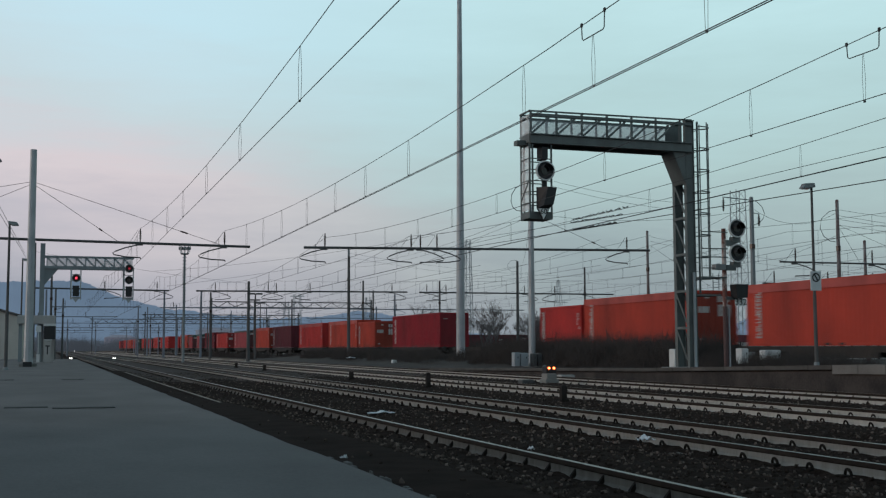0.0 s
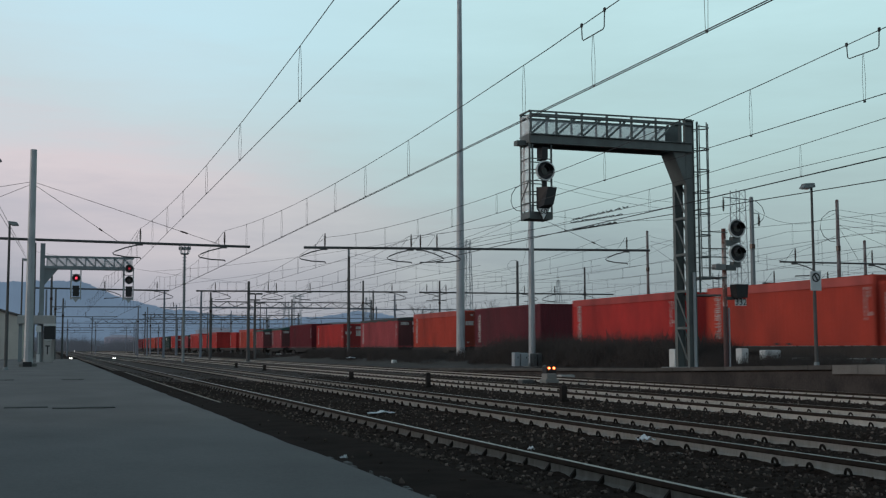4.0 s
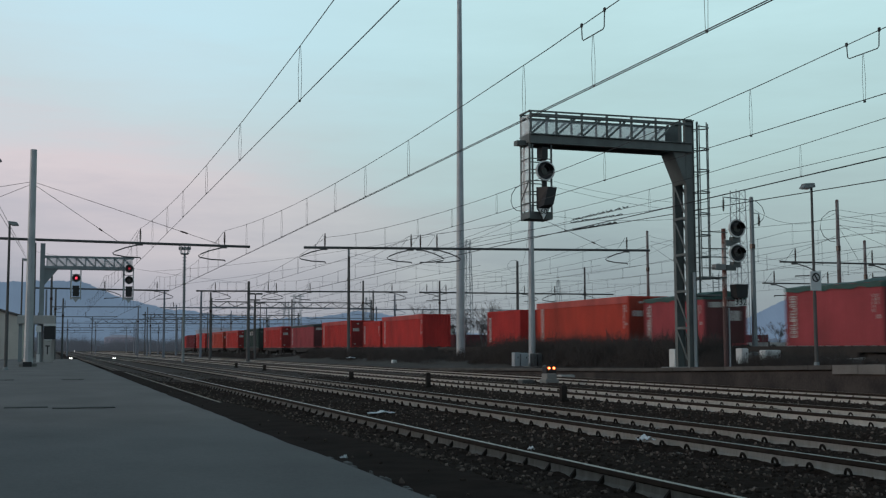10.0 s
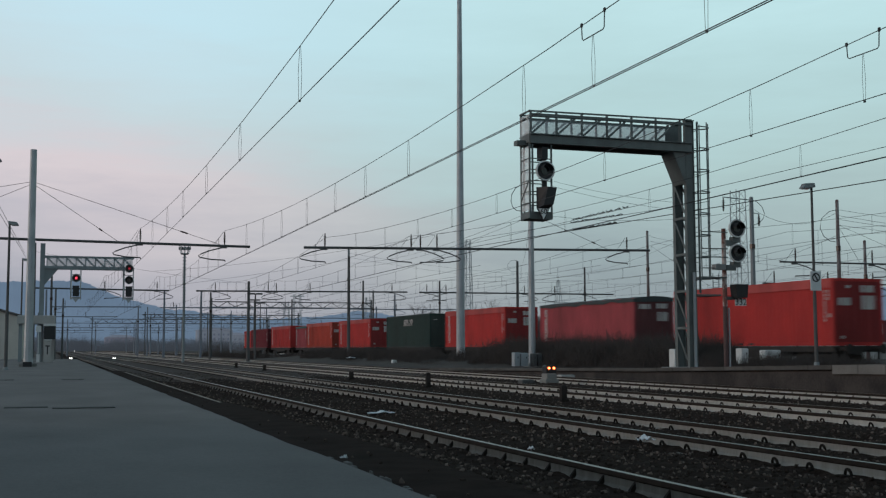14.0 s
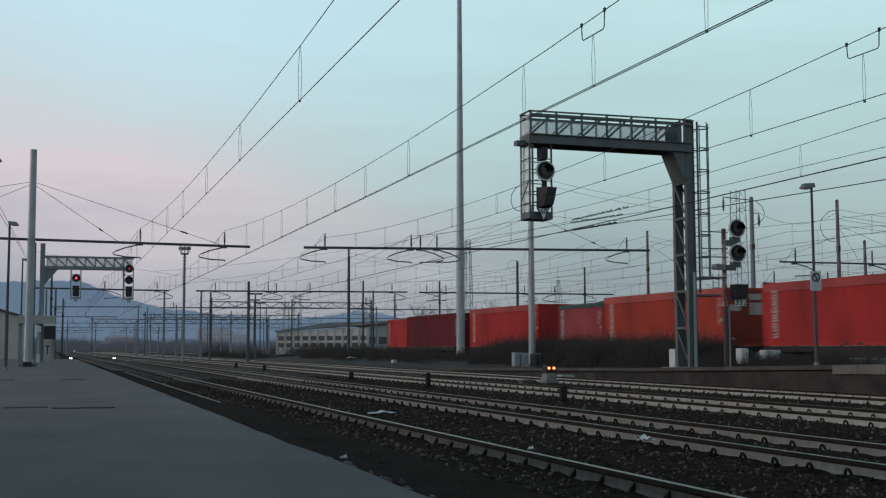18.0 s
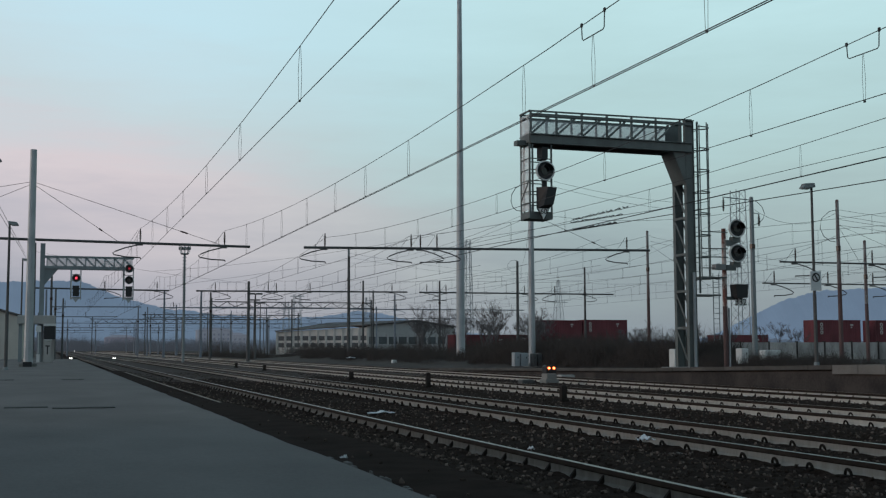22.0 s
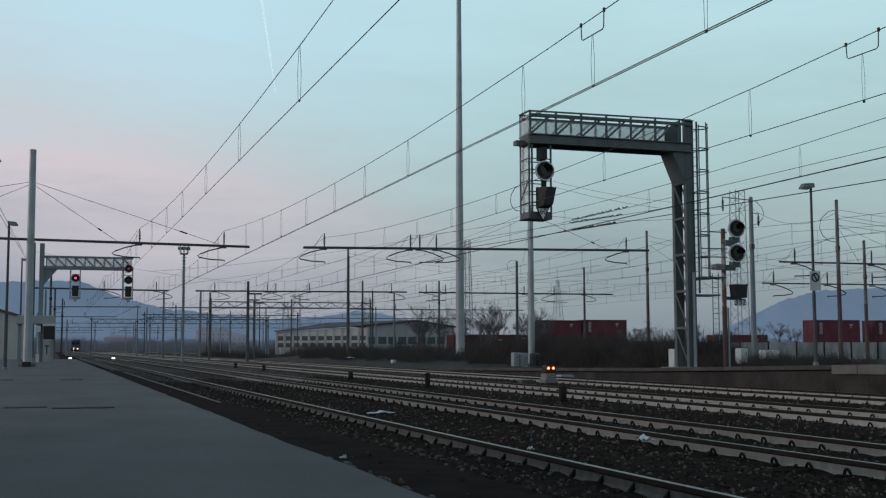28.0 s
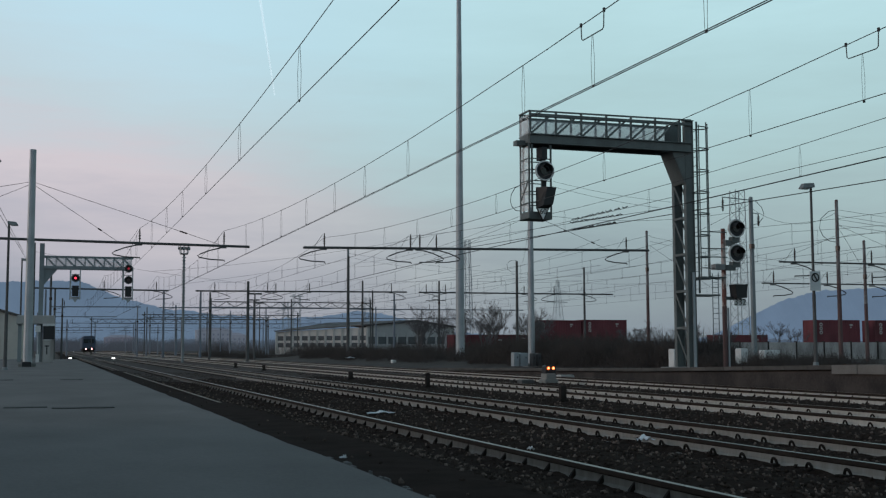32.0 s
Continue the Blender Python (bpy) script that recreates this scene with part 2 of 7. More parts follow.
class MB:
    """Collects vertices and faces of one mesh."""

    def __init__(self):
        self.v, self.f, self.m, self.slot = [], [], [], 0

    def add(self, vs, fs):
        k = len(self.v)
        self.v += [tuple(p) for p in vs]
        self.f += [tuple(i + k for i in f) for f in fs]
        self.m += [self.slot] * len(fs)
        return self

    def box(self, x0, x1, y0, y1, z0, z1):
        return self.add([(x0, y0, z0), (x1, y0, z0), (x1, y1, z0), (x0, y1, z0), (x0, y0, z1), (x1, y0, z1), (x1, y1, z1), (x0, y1, z1)],
                        [(0, 3, 2, 1), (4, 5, 6, 7), (0, 1, 5, 4), (1, 2, 6, 5), (2, 3, 7, 6), (3, 0, 4, 7)])

    def bevel_box(self, x0, x1, y0, y1, z0, z1, b=0.01):
        """A box with chamfered top edges."""
        self.add([(x0, y0, z0), (x1, y0, z0), (x1, y1, z0), (x0, y1, z0), (x0, y0, z1 - b), (x1, y0, z1 - b), (x1, y1, z1 - b), (x0, y1, z1 - b),
                  (x0 + b, y0 + b, z1), (x1 - b, y0 + b, z1), (x1 - b, y1 - b, z1), (x0 + b, y1 - b, z1)],
                 [(0, 3, 2, 1), (0, 1, 5, 4), (1, 2, 6, 5), (2, 3, 7, 6), (3, 0, 4, 7), (4, 5, 9, 8), (5, 6, 10, 9), (6, 7, 11, 10), (7, 4, 8, 11), (8, 9, 10, 11)])
        return self

    def beam(self, p0, p1, w, h=None, up=(0, 0, 1)):
        """A square bar from p0 to p1."""
        h = h or w
        a, b = Vector(p0), Vector(p1)
        d = (b - a).normalized()
        u = Vector(up)
        if abs(d.dot(u)) > 0.95:
            u = Vector((0, 1, 0)) if abs(d.y) < 0.9 else Vector((1, 0, 0))
        s = d.cross(u).normalized() * (w / 2)
        t = s.cross(d).normalized() * (h / 2)
        return self.add([a - s - t, a + s - t, a + s + t, a - s + t, b - s - t, b + s - t, b + s + t, b - s + t],
                        [(0, 3, 2, 1), (4, 5, 6, 7), (0, 1, 5, 4), (1, 2, 6, 5), (2, 3, 7, 6), (3, 0, 4, 7)])

    def cyl(self, p0, p1, r0, r1=None, n=8):
        r1 = r0 if r1 is None else r1
        a, b = Vector(p0), Vector(p1)
        d = (b - a).normalized()
        u = Vector((0, 0, 1)) if abs(d.z) < 0.9 else Vector((1, 0, 0))
        s = d.cross(u).normalized()
        t = s.cross(d)
        ring = [s * math.cos(2 * math.pi * i / n) + t * math.sin(2 * math.pi * i / n) for i in range(n)]
        vs = [a + q * r0 for q in ring] + [b + q * r1 for q in ring]
        fs = [(i, (i + 1) % n, n + (i + 1) % n, n + i) for i in range(n)] + [tuple(range(n))[::-1], tuple(range(n, 2 * n))]
        return self.add(vs, fs)

    def tube(self, path, r, n=6):
        path = [Vector(q) for q in path]
        vs, fs = [], []
        for i, q in enumerate(path):
            d = (path[min(i + 1, len(path) - 1)] - path[max(i - 1, 0)]).normalized()
            u = Vector((0, 0, 1)) if abs(d.z) < 0.9 else Vector((1, 0, 0))
            s = d.cross(u).normalized()
            t = s.cross(d)
            vs += [q + (s * math.cos(2 * math.pi * k / n) + t * math.sin(2 * math.pi * k / n)) * r for k in range(n)]
        for i in range(len(path) - 1):
            fs += [(i * n + k, i * n + (k + 1) % n, (i + 1) * n + (k + 1) % n, (i + 1) * n + k) for k in range(n)]
        fs += [tuple(range(n))[::-1], tuple((len(path) - 1) * n + k for k in range(n))]
        return self.add(vs, fs)

    def sweep(self, profile, y0, y1):
        """A closed profile of (x, z) drawn out along y."""
        n = len(profile)
        return self.add([(x, y0, z) for x, z in profile] + [(x, y1, z) for x, z in profile],
                        [(i, (i + 1) % n, n + (i + 1) % n, n + i)[::-1] for i in range(n)] + [tuple(range(n)), tuple(range(n, 2 * n))[::-1]])

    def mesh(self, name, *mats):
        me = bpy.data.meshes.new(name)
        me.from_pydata(self.v, [], self.f)
        for m in mats:
            me.materials.append(m)
        if len(mats) > 1:
            me.polygons.foreach_set("material_index", self.m)
        return me


def smooth(me):
    me.polygons.foreach_set("use_smooth", [True] * len(me.polygons))
    return me


def thing(name, label, category, at=(0, 0, 0), rz=0, group="", kind=""):
    """An Empty at the thing's base, to hold its parts."""
    ob = new(name)
    ob.empty_display_size = 0.2
    ob.matrix_basis = pose(*at, 0, 0, rz)
    return tagged(ob, label, category, group, kind)


def part(name, mb, material, parent=None, label="", at=None, is_smooth=False):
    me = mb if isinstance(mb, bpy.types.Mesh) else mb.mesh(name, *(material if isinstance(material, tuple) else (material,)))
    if is_smooth:
        smooth(me)
    ob = new(name, me)
    if parent is not None:
        ob.parent = parent
    if at is not None:
        ob.matrix_basis = at if isinstance(at, Matrix) else pose(*at)
    if label:
        ob["label"] = label
    return ob


def solid(name, mb, material, label, category="", kind="", group="", at=(0, 0, 0)):
    """A thing of one mesh."""
    ob = part(name, mb, material, None, "", at)
    return tagged(ob, label, category, group, kind)


def disc_ring(mb, c, r0, r1, y0, y1, n=20):
    """A ring round the y axis at c, from radius r0 to r1, between y0 and y1."""
    vs = []
    for y in (y0, y1):
        for r in (r0, r1):
            vs += [(c[0] + r * math.cos(2 * math.pi * i / n), y, c[1] + r * math.sin(2 * math.pi * i / n)) for i in range(n)]
    fs = []
    for i in range(n):
        j = (i + 1) % n
        fs += [(i, j, n + j, n + i), (2 * n + i, 3 * n + i, 3 * n + j, 2 * n + j), (i, 2 * n + i, 2 * n + j, j), (n + i, n + j, 3 * n + j, 3 * n + i)]
    return mb.add(vs, fs)

# ---- ground, platforms, tracks ----
TRACKS = [4.10, 8.216, 12.965, 17.50]
FREIGHT_TURN = 0.859


def freight_x(y):
    """Centre of the freight track, which runs at a slight angle to the others."""
    return 32.72 - 0.015 * (y - 60)


def lerp_table(table, x):
    return float(np.interp(x, [a for a, _ in table], [b for _, b in table]))


GROUND_Z = [(-3000, -0.35), (20.0, -0.35), (22.4, 0.05), (23.5, 0.28), (26.0, 0.32), (28.6, 0.22), (29.8, -0.24), (33.3, -0.24), (35.0, 0.0), (60, 0.1), (3000, 0.1)]


def make_ground():
    xs = [-3000, -600, -120, -30, -9, -3, 1.5, 10, 20] + [21 + 0.5 * i for i in range(28)] + [36, 38, 41, 45, 50, 60, 80, 120, 250, 700, 3000]
    ys = [-300, -60, -20] + [-8 + 2.5 * i for i in range(60)] + [150 + 10 * i for i in range(26)] + [450, 600, 900, 1500, 3000]
    vs, fs = [], []
    for y in ys:
        for x in xs:
            z = lerp_table(GROUND_Z, x - (freight_x(y) - 31.55) if x > 22 and y < 300 else x)
            if x > 20:
                z = z + (min(z, -0.35) - z) * float(np.interp(y, [115, 150], [0, 1]))
            if 22 < x < 29.5 and y < 120:
                z += 0.10 * noise.noise((x * 0.6, y * 0.25, 0)) + 0.06 * noise.noise((x * 2, y * 1.1, 4))
            vs.append((x, y, z))
    n = len(xs)
    for j in range(len(ys) - 1):
        for i in range(n - 1):
            fs.append((j * n + i, j * n + i + 1, (j + 1) * n + i + 1, (j + 1) * n + i))
    ob = solid("ground", MB().add(vs, fs), M_SOIL, "dark bare soil of a rail yard with sparse weeds", "ground", "structure")
    smooth(ob.data)


make_ground()

PLATFORM_Z, PLATFORM_EDGE = 0.25, 2.13


def make_platform():
    root = thing("platform_1", "worn grey asphalt station platform with a low stone edge", "platform", kind="structure")
    mb = MB()
    ys = [-12 + 2 * i for i in range(8)] + [4 + 0.25 * i for i in range(96)] + [28 + 2 * i for i in range(36)]
    # top sheet ends behind the kerb stones, with slight sagging
    xs = [-7.5, -5, -3.5, -2, -1, 0, 1, PLATFORM_EDGE - 0.3, PLATFORM_EDGE]
    vs = [(x + (0.03 * noise.noise((y * 0.9, 3, 1)) + 0.02 * noise.noise((y * 4, 3, 1)) - 0.02 if i == len(xs) - 1 else 0), y, PLATFORM_Z + 0.012 * noise.noise((x * 0.5, y * 0.3, 7)) - (0.012 if i == len(xs) - 1 else 0)) for y in ys for i, x in enumerate(xs)]
    n = len(xs)
    fs = [(j * n + i, j * n + i + 1, (j + 1) * n + i + 1, (j + 1) * n + i) for j in range(len(ys) - 1) for i in range(n - 1)]
    mb.add(vs, fs)
    mb.add([(-7.5, -12, -0.4), (PLATFORM_EDGE - 0.28, -12, -0.4), (-7.5, 98, -0.4), (PLATFORM_EDGE - 0.28, 98, -0.4),
            (-7.5, -12, 0.2), (PLATFORM_EDGE - 0.28, -12, 0.2), (-7.5, 98, 0.26), (PLATFORM_EDGE - 0.28, 98, 0.26)], [(0, 1, 5, 4), (2, 6, 7, 3), (0, 4, 6, 2), (1, 3, 7, 5)])
    part("paving", mb, M_ASPHALT, root, is_smooth=True)
    # long asphalt repair strips across the platform
    for x0, x1, y, w in ((0.06, 0.92, 17.6, 0.34), (-0.60, 0.0, 18.0, 0.26), (0.32, 0.91, 33.5, 0.5), (-4.6, -2.6, 26.0, 0.3), (-1.6, -0.9, 33.8, 0.3)):
        k = MB()
        pts = []
        for i in range(13):
            f = i / 12
            pts.append((x0 + (x1 - x0) * f, y - w / 2 + 0.05 * noise.noise((f * 5, y, 0)), PLATFORM_Z + 0.013))
        for i in range(13):
            f = 1 - i / 12
            pts.append((x0 + (x1 - x0) * f, y + w / 2 + 0.05 * noise.noise((f * 5, y, 3)), PLATFORM_Z + 0.013))
        k.add([(a, b, PLATFORM_Z + 0.004) for a, b, _ in pts] + pts, [tuple(range(26, 52))] + [(i, (i + 1) % 26, 26 + (i + 1) % 26, 26 + i) for i in range(26)])
        part("repair_patch", k, M_PATCH, root, "darker asphalt repair strip")
    return root


PLATFORM = make_platform()


def shade_wall():
    """Unseen plain wall, added beside and behind the viewer to shade the near platform."""
    root = thing("wall_west", "unseen plain wall added to shade the near platform", "wall", kind="structure")
    part("wall", MB().box(-6.5, -6.2, -20, 15, 0.0, 3.5).box(-6.2, 22.9, -20.3, -20, -0.4, 3.5), M_CONC, root)
    part("eaves", MB().box(-6.9, -5.8, -20, 15.2, 3.5, 3.68), M_CONC, root)


shade_wall()


def make_platform_2():
    """The island platform: a ramp that rises towards the viewer."""
    root = thing("platform_2", "grey concrete island platform with a ramped end between tracks", "platform", kind="structure")
    mb = MB()
    rows = [(66, -0.10), (58, 0.02), (46, 0.20), (35.5, 0.37), (30, 0.50), (24, 0.64), (15, 0.66), (-10, 0.66)]
    vs, fs = [], []
    for y, z in rows:
        vs += [(19.35, y, -0.4), (19.35, y, z - 0.14), (19.62, y, z - 0.14), (19.62, y, z), (22.9, y, z), (22.9, y, -0.4)]
    for j in range(len(rows) - 1):
        for i in range(5):
            a, b = j * 6 + i, (j + 1) * 6 + i
            fs.append((a, b, b + 1, a + 1))
    mb.add(vs, fs)
    part("body", mb, M_DIRTYCONC, root)
    return root, rows


M_DIRTYCONC = mat("soot_dark_concrete", (0.058, 0.046, 0.041), (0.020, 0.016, 0.0145), 0.9, 0, 0.9, 18, 0.3, 0, (1, 1, 1), 0.3)
PLATFORM_2, RAMP = make_platform_2()


def ramp_z(y):
    return float(np.interp(y, [a for a, _ in RAMP][::-1], [b for _, b in RAMP][::-1]))


def kerb_2():
    # pale coping blocks along the ramp, newer and lighter nearest the start
    ys = [8 + 1.02 * i for i in range(50)]
    for i, y in enumerate(ys):
        z0, z1 = ramp_z(y), ramp_z(y + 1.0)
        t = 0.22 if y < 25.0 else 0.10
        k = MB().add([(19.28, y, z0 - t), (19.28, y + 1.0, z1 - t), (19.78, y + 1.0, z1 - t), (19.78, y, z0 - t),
                      (19.28, y, z0 + 0.015), (19.28, y + 1.0, z1 + 0.015), (19.78, y + 1.0, z1 + 0.015), (19.78, y, z0 + 0.015)],
                     [(0, 1, 2, 3), (4, 7, 6, 5), (0, 4, 5, 1), (1, 5, 6, 2), (2, 6, 7, 3), (3, 7, 4, 0)])
        part("coping_block", k, M_OLDCOPING if y > 25.2 else M_COPING, PLATFORM_2)


M_COPING = mat("newer_coping_concrete", (0.22, 0.207, 0.19), (0.12, 0.112, 0.102), 0.85, 0, 1.0, 25, 0.2, 0.06)
M_OLDCOPING = mat("old_coping_concrete", (0.105, 0.096, 0.088), (0.05, 0.045, 0.041), 0.9, 0, 1.0, 25, 0.2, 0.1)
kerb_2()


def scatter_mesh(name, tv, tf, places, material):
    """One mesh of many transformed copies of a small template: places are (location, 3x3)."""
    tv = np.array(tv, float)
    tf = np.array(tf, int)
    n = len(places)
    loc = np.array([p for p, _ in places])
    rot = np.array([r for _, r in places])
    verts = (np.einsum("nij,kj->nki", rot, tv) + loc[:, None, :]).reshape(-1, 3)
    faces = (tf[None] + (np.arange(n) * len(tv))[:, None, None]).reshape(-1, tf.shape[1])
    me = bpy.data.meshes.new(name)
    me.vertices.add(len(verts))
    me.vertices.foreach_set("co", verts.ravel())
    me.loops.add(faces.size)
    me.loops.foreach_set("vertex_index", faces.ravel())
    me.polygons.add(len(faces))
    me.polygons.foreach_set("loop_start", np.arange(0, faces.size, faces.shape[1]))
    me.update(calc_edges=True)
    me.validate()
    me.materials.append(material)
    return me


RNG = np.random.default_rng(5)


def rand_rot(scale):
    q = RNG.normal(size=4)
    w, x, y, z = q / np.linalg.norm(q)
    r = np.array([[1 - 2 * (y * y + z * z), 2 * (x * y - z * w), 2 * (x * z + y * w)], [2 * (x * y + z * w), 1 - 2 * (x * x + z * z), 2 * (y * z - x * w)],
                  [2 * (x * z - y * w), 2 * (y * z + x * w), 1 - 2 * (x * x + y * y)]])
    return r * (np.array(scale)[None, :])


BED = [(1.8, -0.15), (3.0, -0.15), (3.25, -0.15)]
for a, b in ((4.10, 8.216), (8.216, 12.965), (12.965, 17.5)):
    BED += [(a - 0.9, -0.142), (a - 0.65, -0.14), (a + 0.6, -0.135), (a + 0.95, -0.142), (a + 1.5, -0.12), ((a + b) / 2, -0.06 if a > 8 else -0.11), (b - 1.5, -0.09 if a > 8 else -0.15), (b - 0.95, -0.15 if a > 8 else -0.165)]
BED += [(16.6, -0.165), (18.5, -0.16), (19.0, -0.14), (19.36, -0.13)]
BED.sort()


def bed_z(x, y):
    z = lerp_table(BED, x)
    z += 0.03 * noise.noise((x * 2.2, y * 2.2, 1)) + 0.022 * noise.noise((x * 7, y * 7, 2))
    if x < 4.5:
        # fines and oil dirt bury the inner rail of the platform track close by, and thin out farther along
        fill = np.interp(x, [1.8, 3.45, 3.7, 4.2, 4.5], [0.03, 0.03, -0.02, -0.12, -0.17]) - np.interp(y, [21, 27, 46, 60], [0.0, 0.055, 0.06, 0.02])
        z = max(z, fill + 0.012 * noise.noise((x * 3, y * 3, 5)))
    return z


def make_ballast():
    vs, fs = [], []
    xs = [1.8 + 0.14 * i for i in range(126)]
    ys = list(np.concatenate([np.arange(3, 26, 0.14), np.arange(26, 60, 0.45), np.arange(60, 420, 6.0)]))
    for y in ys:
        vs += [(x, y, bed_z(x, y) if y < 60 else lerp_table(BED, x)) for x in xs]
    n = len(xs)
    for j in range(len(ys) - 1):
        fs += [(j * n + i, j * n + i + 1, (j + 1) * n + i + 1, (j + 1) * n + i) for i in range(n - 1)]
    mb = MB().add(vs, fs)
    mb.m = [1 if xs[k % (n - 1)] < 3.35 + 0.25 * noise.noise((0, ys[k // (n - 1)] * 0.8, 9)) else 0 for k in range(len(fs))]
    mb.m = [2 if i == 0 and ys[k // (n - 1)] + 9 * noise.noise((xs[k % (n - 1)] * 0.4, ys[k // (n - 1)] * 0.1, 4)) > 44 else i for k, i in enumerate(mb.m)]
    solid("ballast_bed", mb, (M_BALLAST, M_EARTH, M_BALLAST_FARHAZE), "dark oil-stained crushed stone ballast between the tracks", "ballast", "stuff")
    # loose stones on it
    tv = [(0, 0, -0.6), (0.9, 0.1, -0.1), (0.25, 0.85, -0.2), (-0.75, 0.5, 0.0), (-0.6, -0.7, -0.15), (0.4, -0.8, 0.1), (0.1, 0.15, 0.65)]
    tf = [(0, 2, 1), (0, 3, 2), (0, 4, 3), (0, 5, 4), (0, 1, 5), (6, 1, 2), (6, 2, 3), (6, 3, 4), (6, 4, 5), (6, 5, 1)]
    places = []
    while len(places) < 26000:
        y = 5.0 * (60 / 5.0) ** RNG.random()
        x = RNG.uniform(2.25, 19.2)
        if y < x * 0.9 or (x - 0.0) / y < 0.03:
            continue
        if any(abs(abs(x - t) - 0.7535) < 0.12 for t in TRACKS):
            continue
        if x < 3.3 and RNG.random() < 0.96:
            continue
        s = RNG.uniform(0.016, 0.040) * (1.3 if RNG.random() < 0.05 else 1)
        places.append(((x, y, bed_z(x, y) + 0.004), rand_rot((s, s * RNG.uniform(0.6, 1), s * RNG.uniform(0.6, 1)))))
    me = scatter_mesh("ballast_stones", tv, tf, places, M_STONE)
    tagged(new("ballast_stones", me), "loose crushed stones lying on the track bed", "stones", "", "stuff")
    # train track bed
    mb = MB()
    mb.sweep([(-1.95, -0.36), (-1.25, -0.19), (1.25, -0.19), (1.95, -0.36)], -20, 600)
    bed = solid("ballast_bed", mb, M_BALLAST, "dark ballast under the freight track", "ballast", "stuff")
    bed.matrix_basis = pose(freight_x(0), 0, 0, 0, 0, FREIGHT_TURN)


make_ballast()

RAIL = [(-0.075, -0.172), (-0.075, -0.160), (-0.03, -0.146), (-0.010, -0.120), (-0.010, -0.058), (-0.036, -0.042), (-0.036, -0.010), (-0.030, 0.0),
        (0.030, 0.0), (0.036, -0.010), (0.036, -0.042), (0.010, -0.058), (0.010, -0.120), (0.03, -0.146), (0.075, -0.160), (0.075, -0.172)]


def rail_mesh(y0, y1, rusty, web=M_WEB):
    mb = MB()
    mb.sweep(RAIL, y0, y1)
    n = len(RAIL)
    for i in range(n):
        mb.m[i] = 2 if i == 7 else (1 if i in (4, 5, 6, 8, 9, 10) else 0)
    return mb.mesh("rail", web, M_HEADSIDE, rusty)


def sleeper_mb(x=0.0, y=0.0):
    mb = MB()
    prof = [(-1.2, -0.26), (1.2, -0.26), (1.2, -0.18), (0.95, -0.172), (0.55, -0.172), (0.3, -0.20), (-0.3, -0.20), (-0.55, -0.172), (-0.95, -0.172), (-1.2, -0.18)]
    n = len(prof)
    mb.add([(x + a, y - 0.13, z) for a, z in prof] + [(x + a, y + 0.13, z) for a, z in prof],
           [(i, (i + 1) % n, n + (i + 1) % n, n + i) for i in range(n)] + [tuple(range(n))[::-1], tuple(range(n, 2 * n))])
    return mb


def clip_mb(style, side):
    """A rail fastening beside the foot: a looped spring, or a wedge-shaped bracket."""
    mb = MB()
    s = side
    if style == "loop":
        path = [(s * 0.10, -0.048, -0.150)] + [(s * (0.10 + 0.010 * math.sin(a)), -0.050 * math.cos(a), -0.150 + 0.072 * math.sin(a)) for a in np.linspace(0.3, math.pi - 0.3, 7)] + [(s * 0.10, 0.048, -0.150), (s * 0.15, 0.075, -0.146), (s * 0.16, 0.11, -0.150)]
        mb.tube(path, 0.016, 6)
        mb.box(min(s * 0.07, s * 0.16), max(s * 0.07, s * 0.16), -0.06, 0.09, -0.180, -0.136)
    else:
        x0, x1 = s * 0.012, s * 0.065
        mb.add([(x1, -0.02, -0.18), (x1, 0.02, -0.18), (x1, -0.022, -0.130), (x1, 0.022, -0.130), (x0, -0.012, -0.062), (x0, 0.012, -0.062), (x0, -0.026, -0.17), (x0, 0.026, -0.17), (s * 0.045, -0.015, -0.100), (s * 0.045, 0.015, -0.100)],
               [(0, 1, 3, 2), (2, 3, 9, 8), (8, 9, 5, 4), (0, 2, 8, 4, 6), (1, 7, 5, 9, 3)])
    return mb


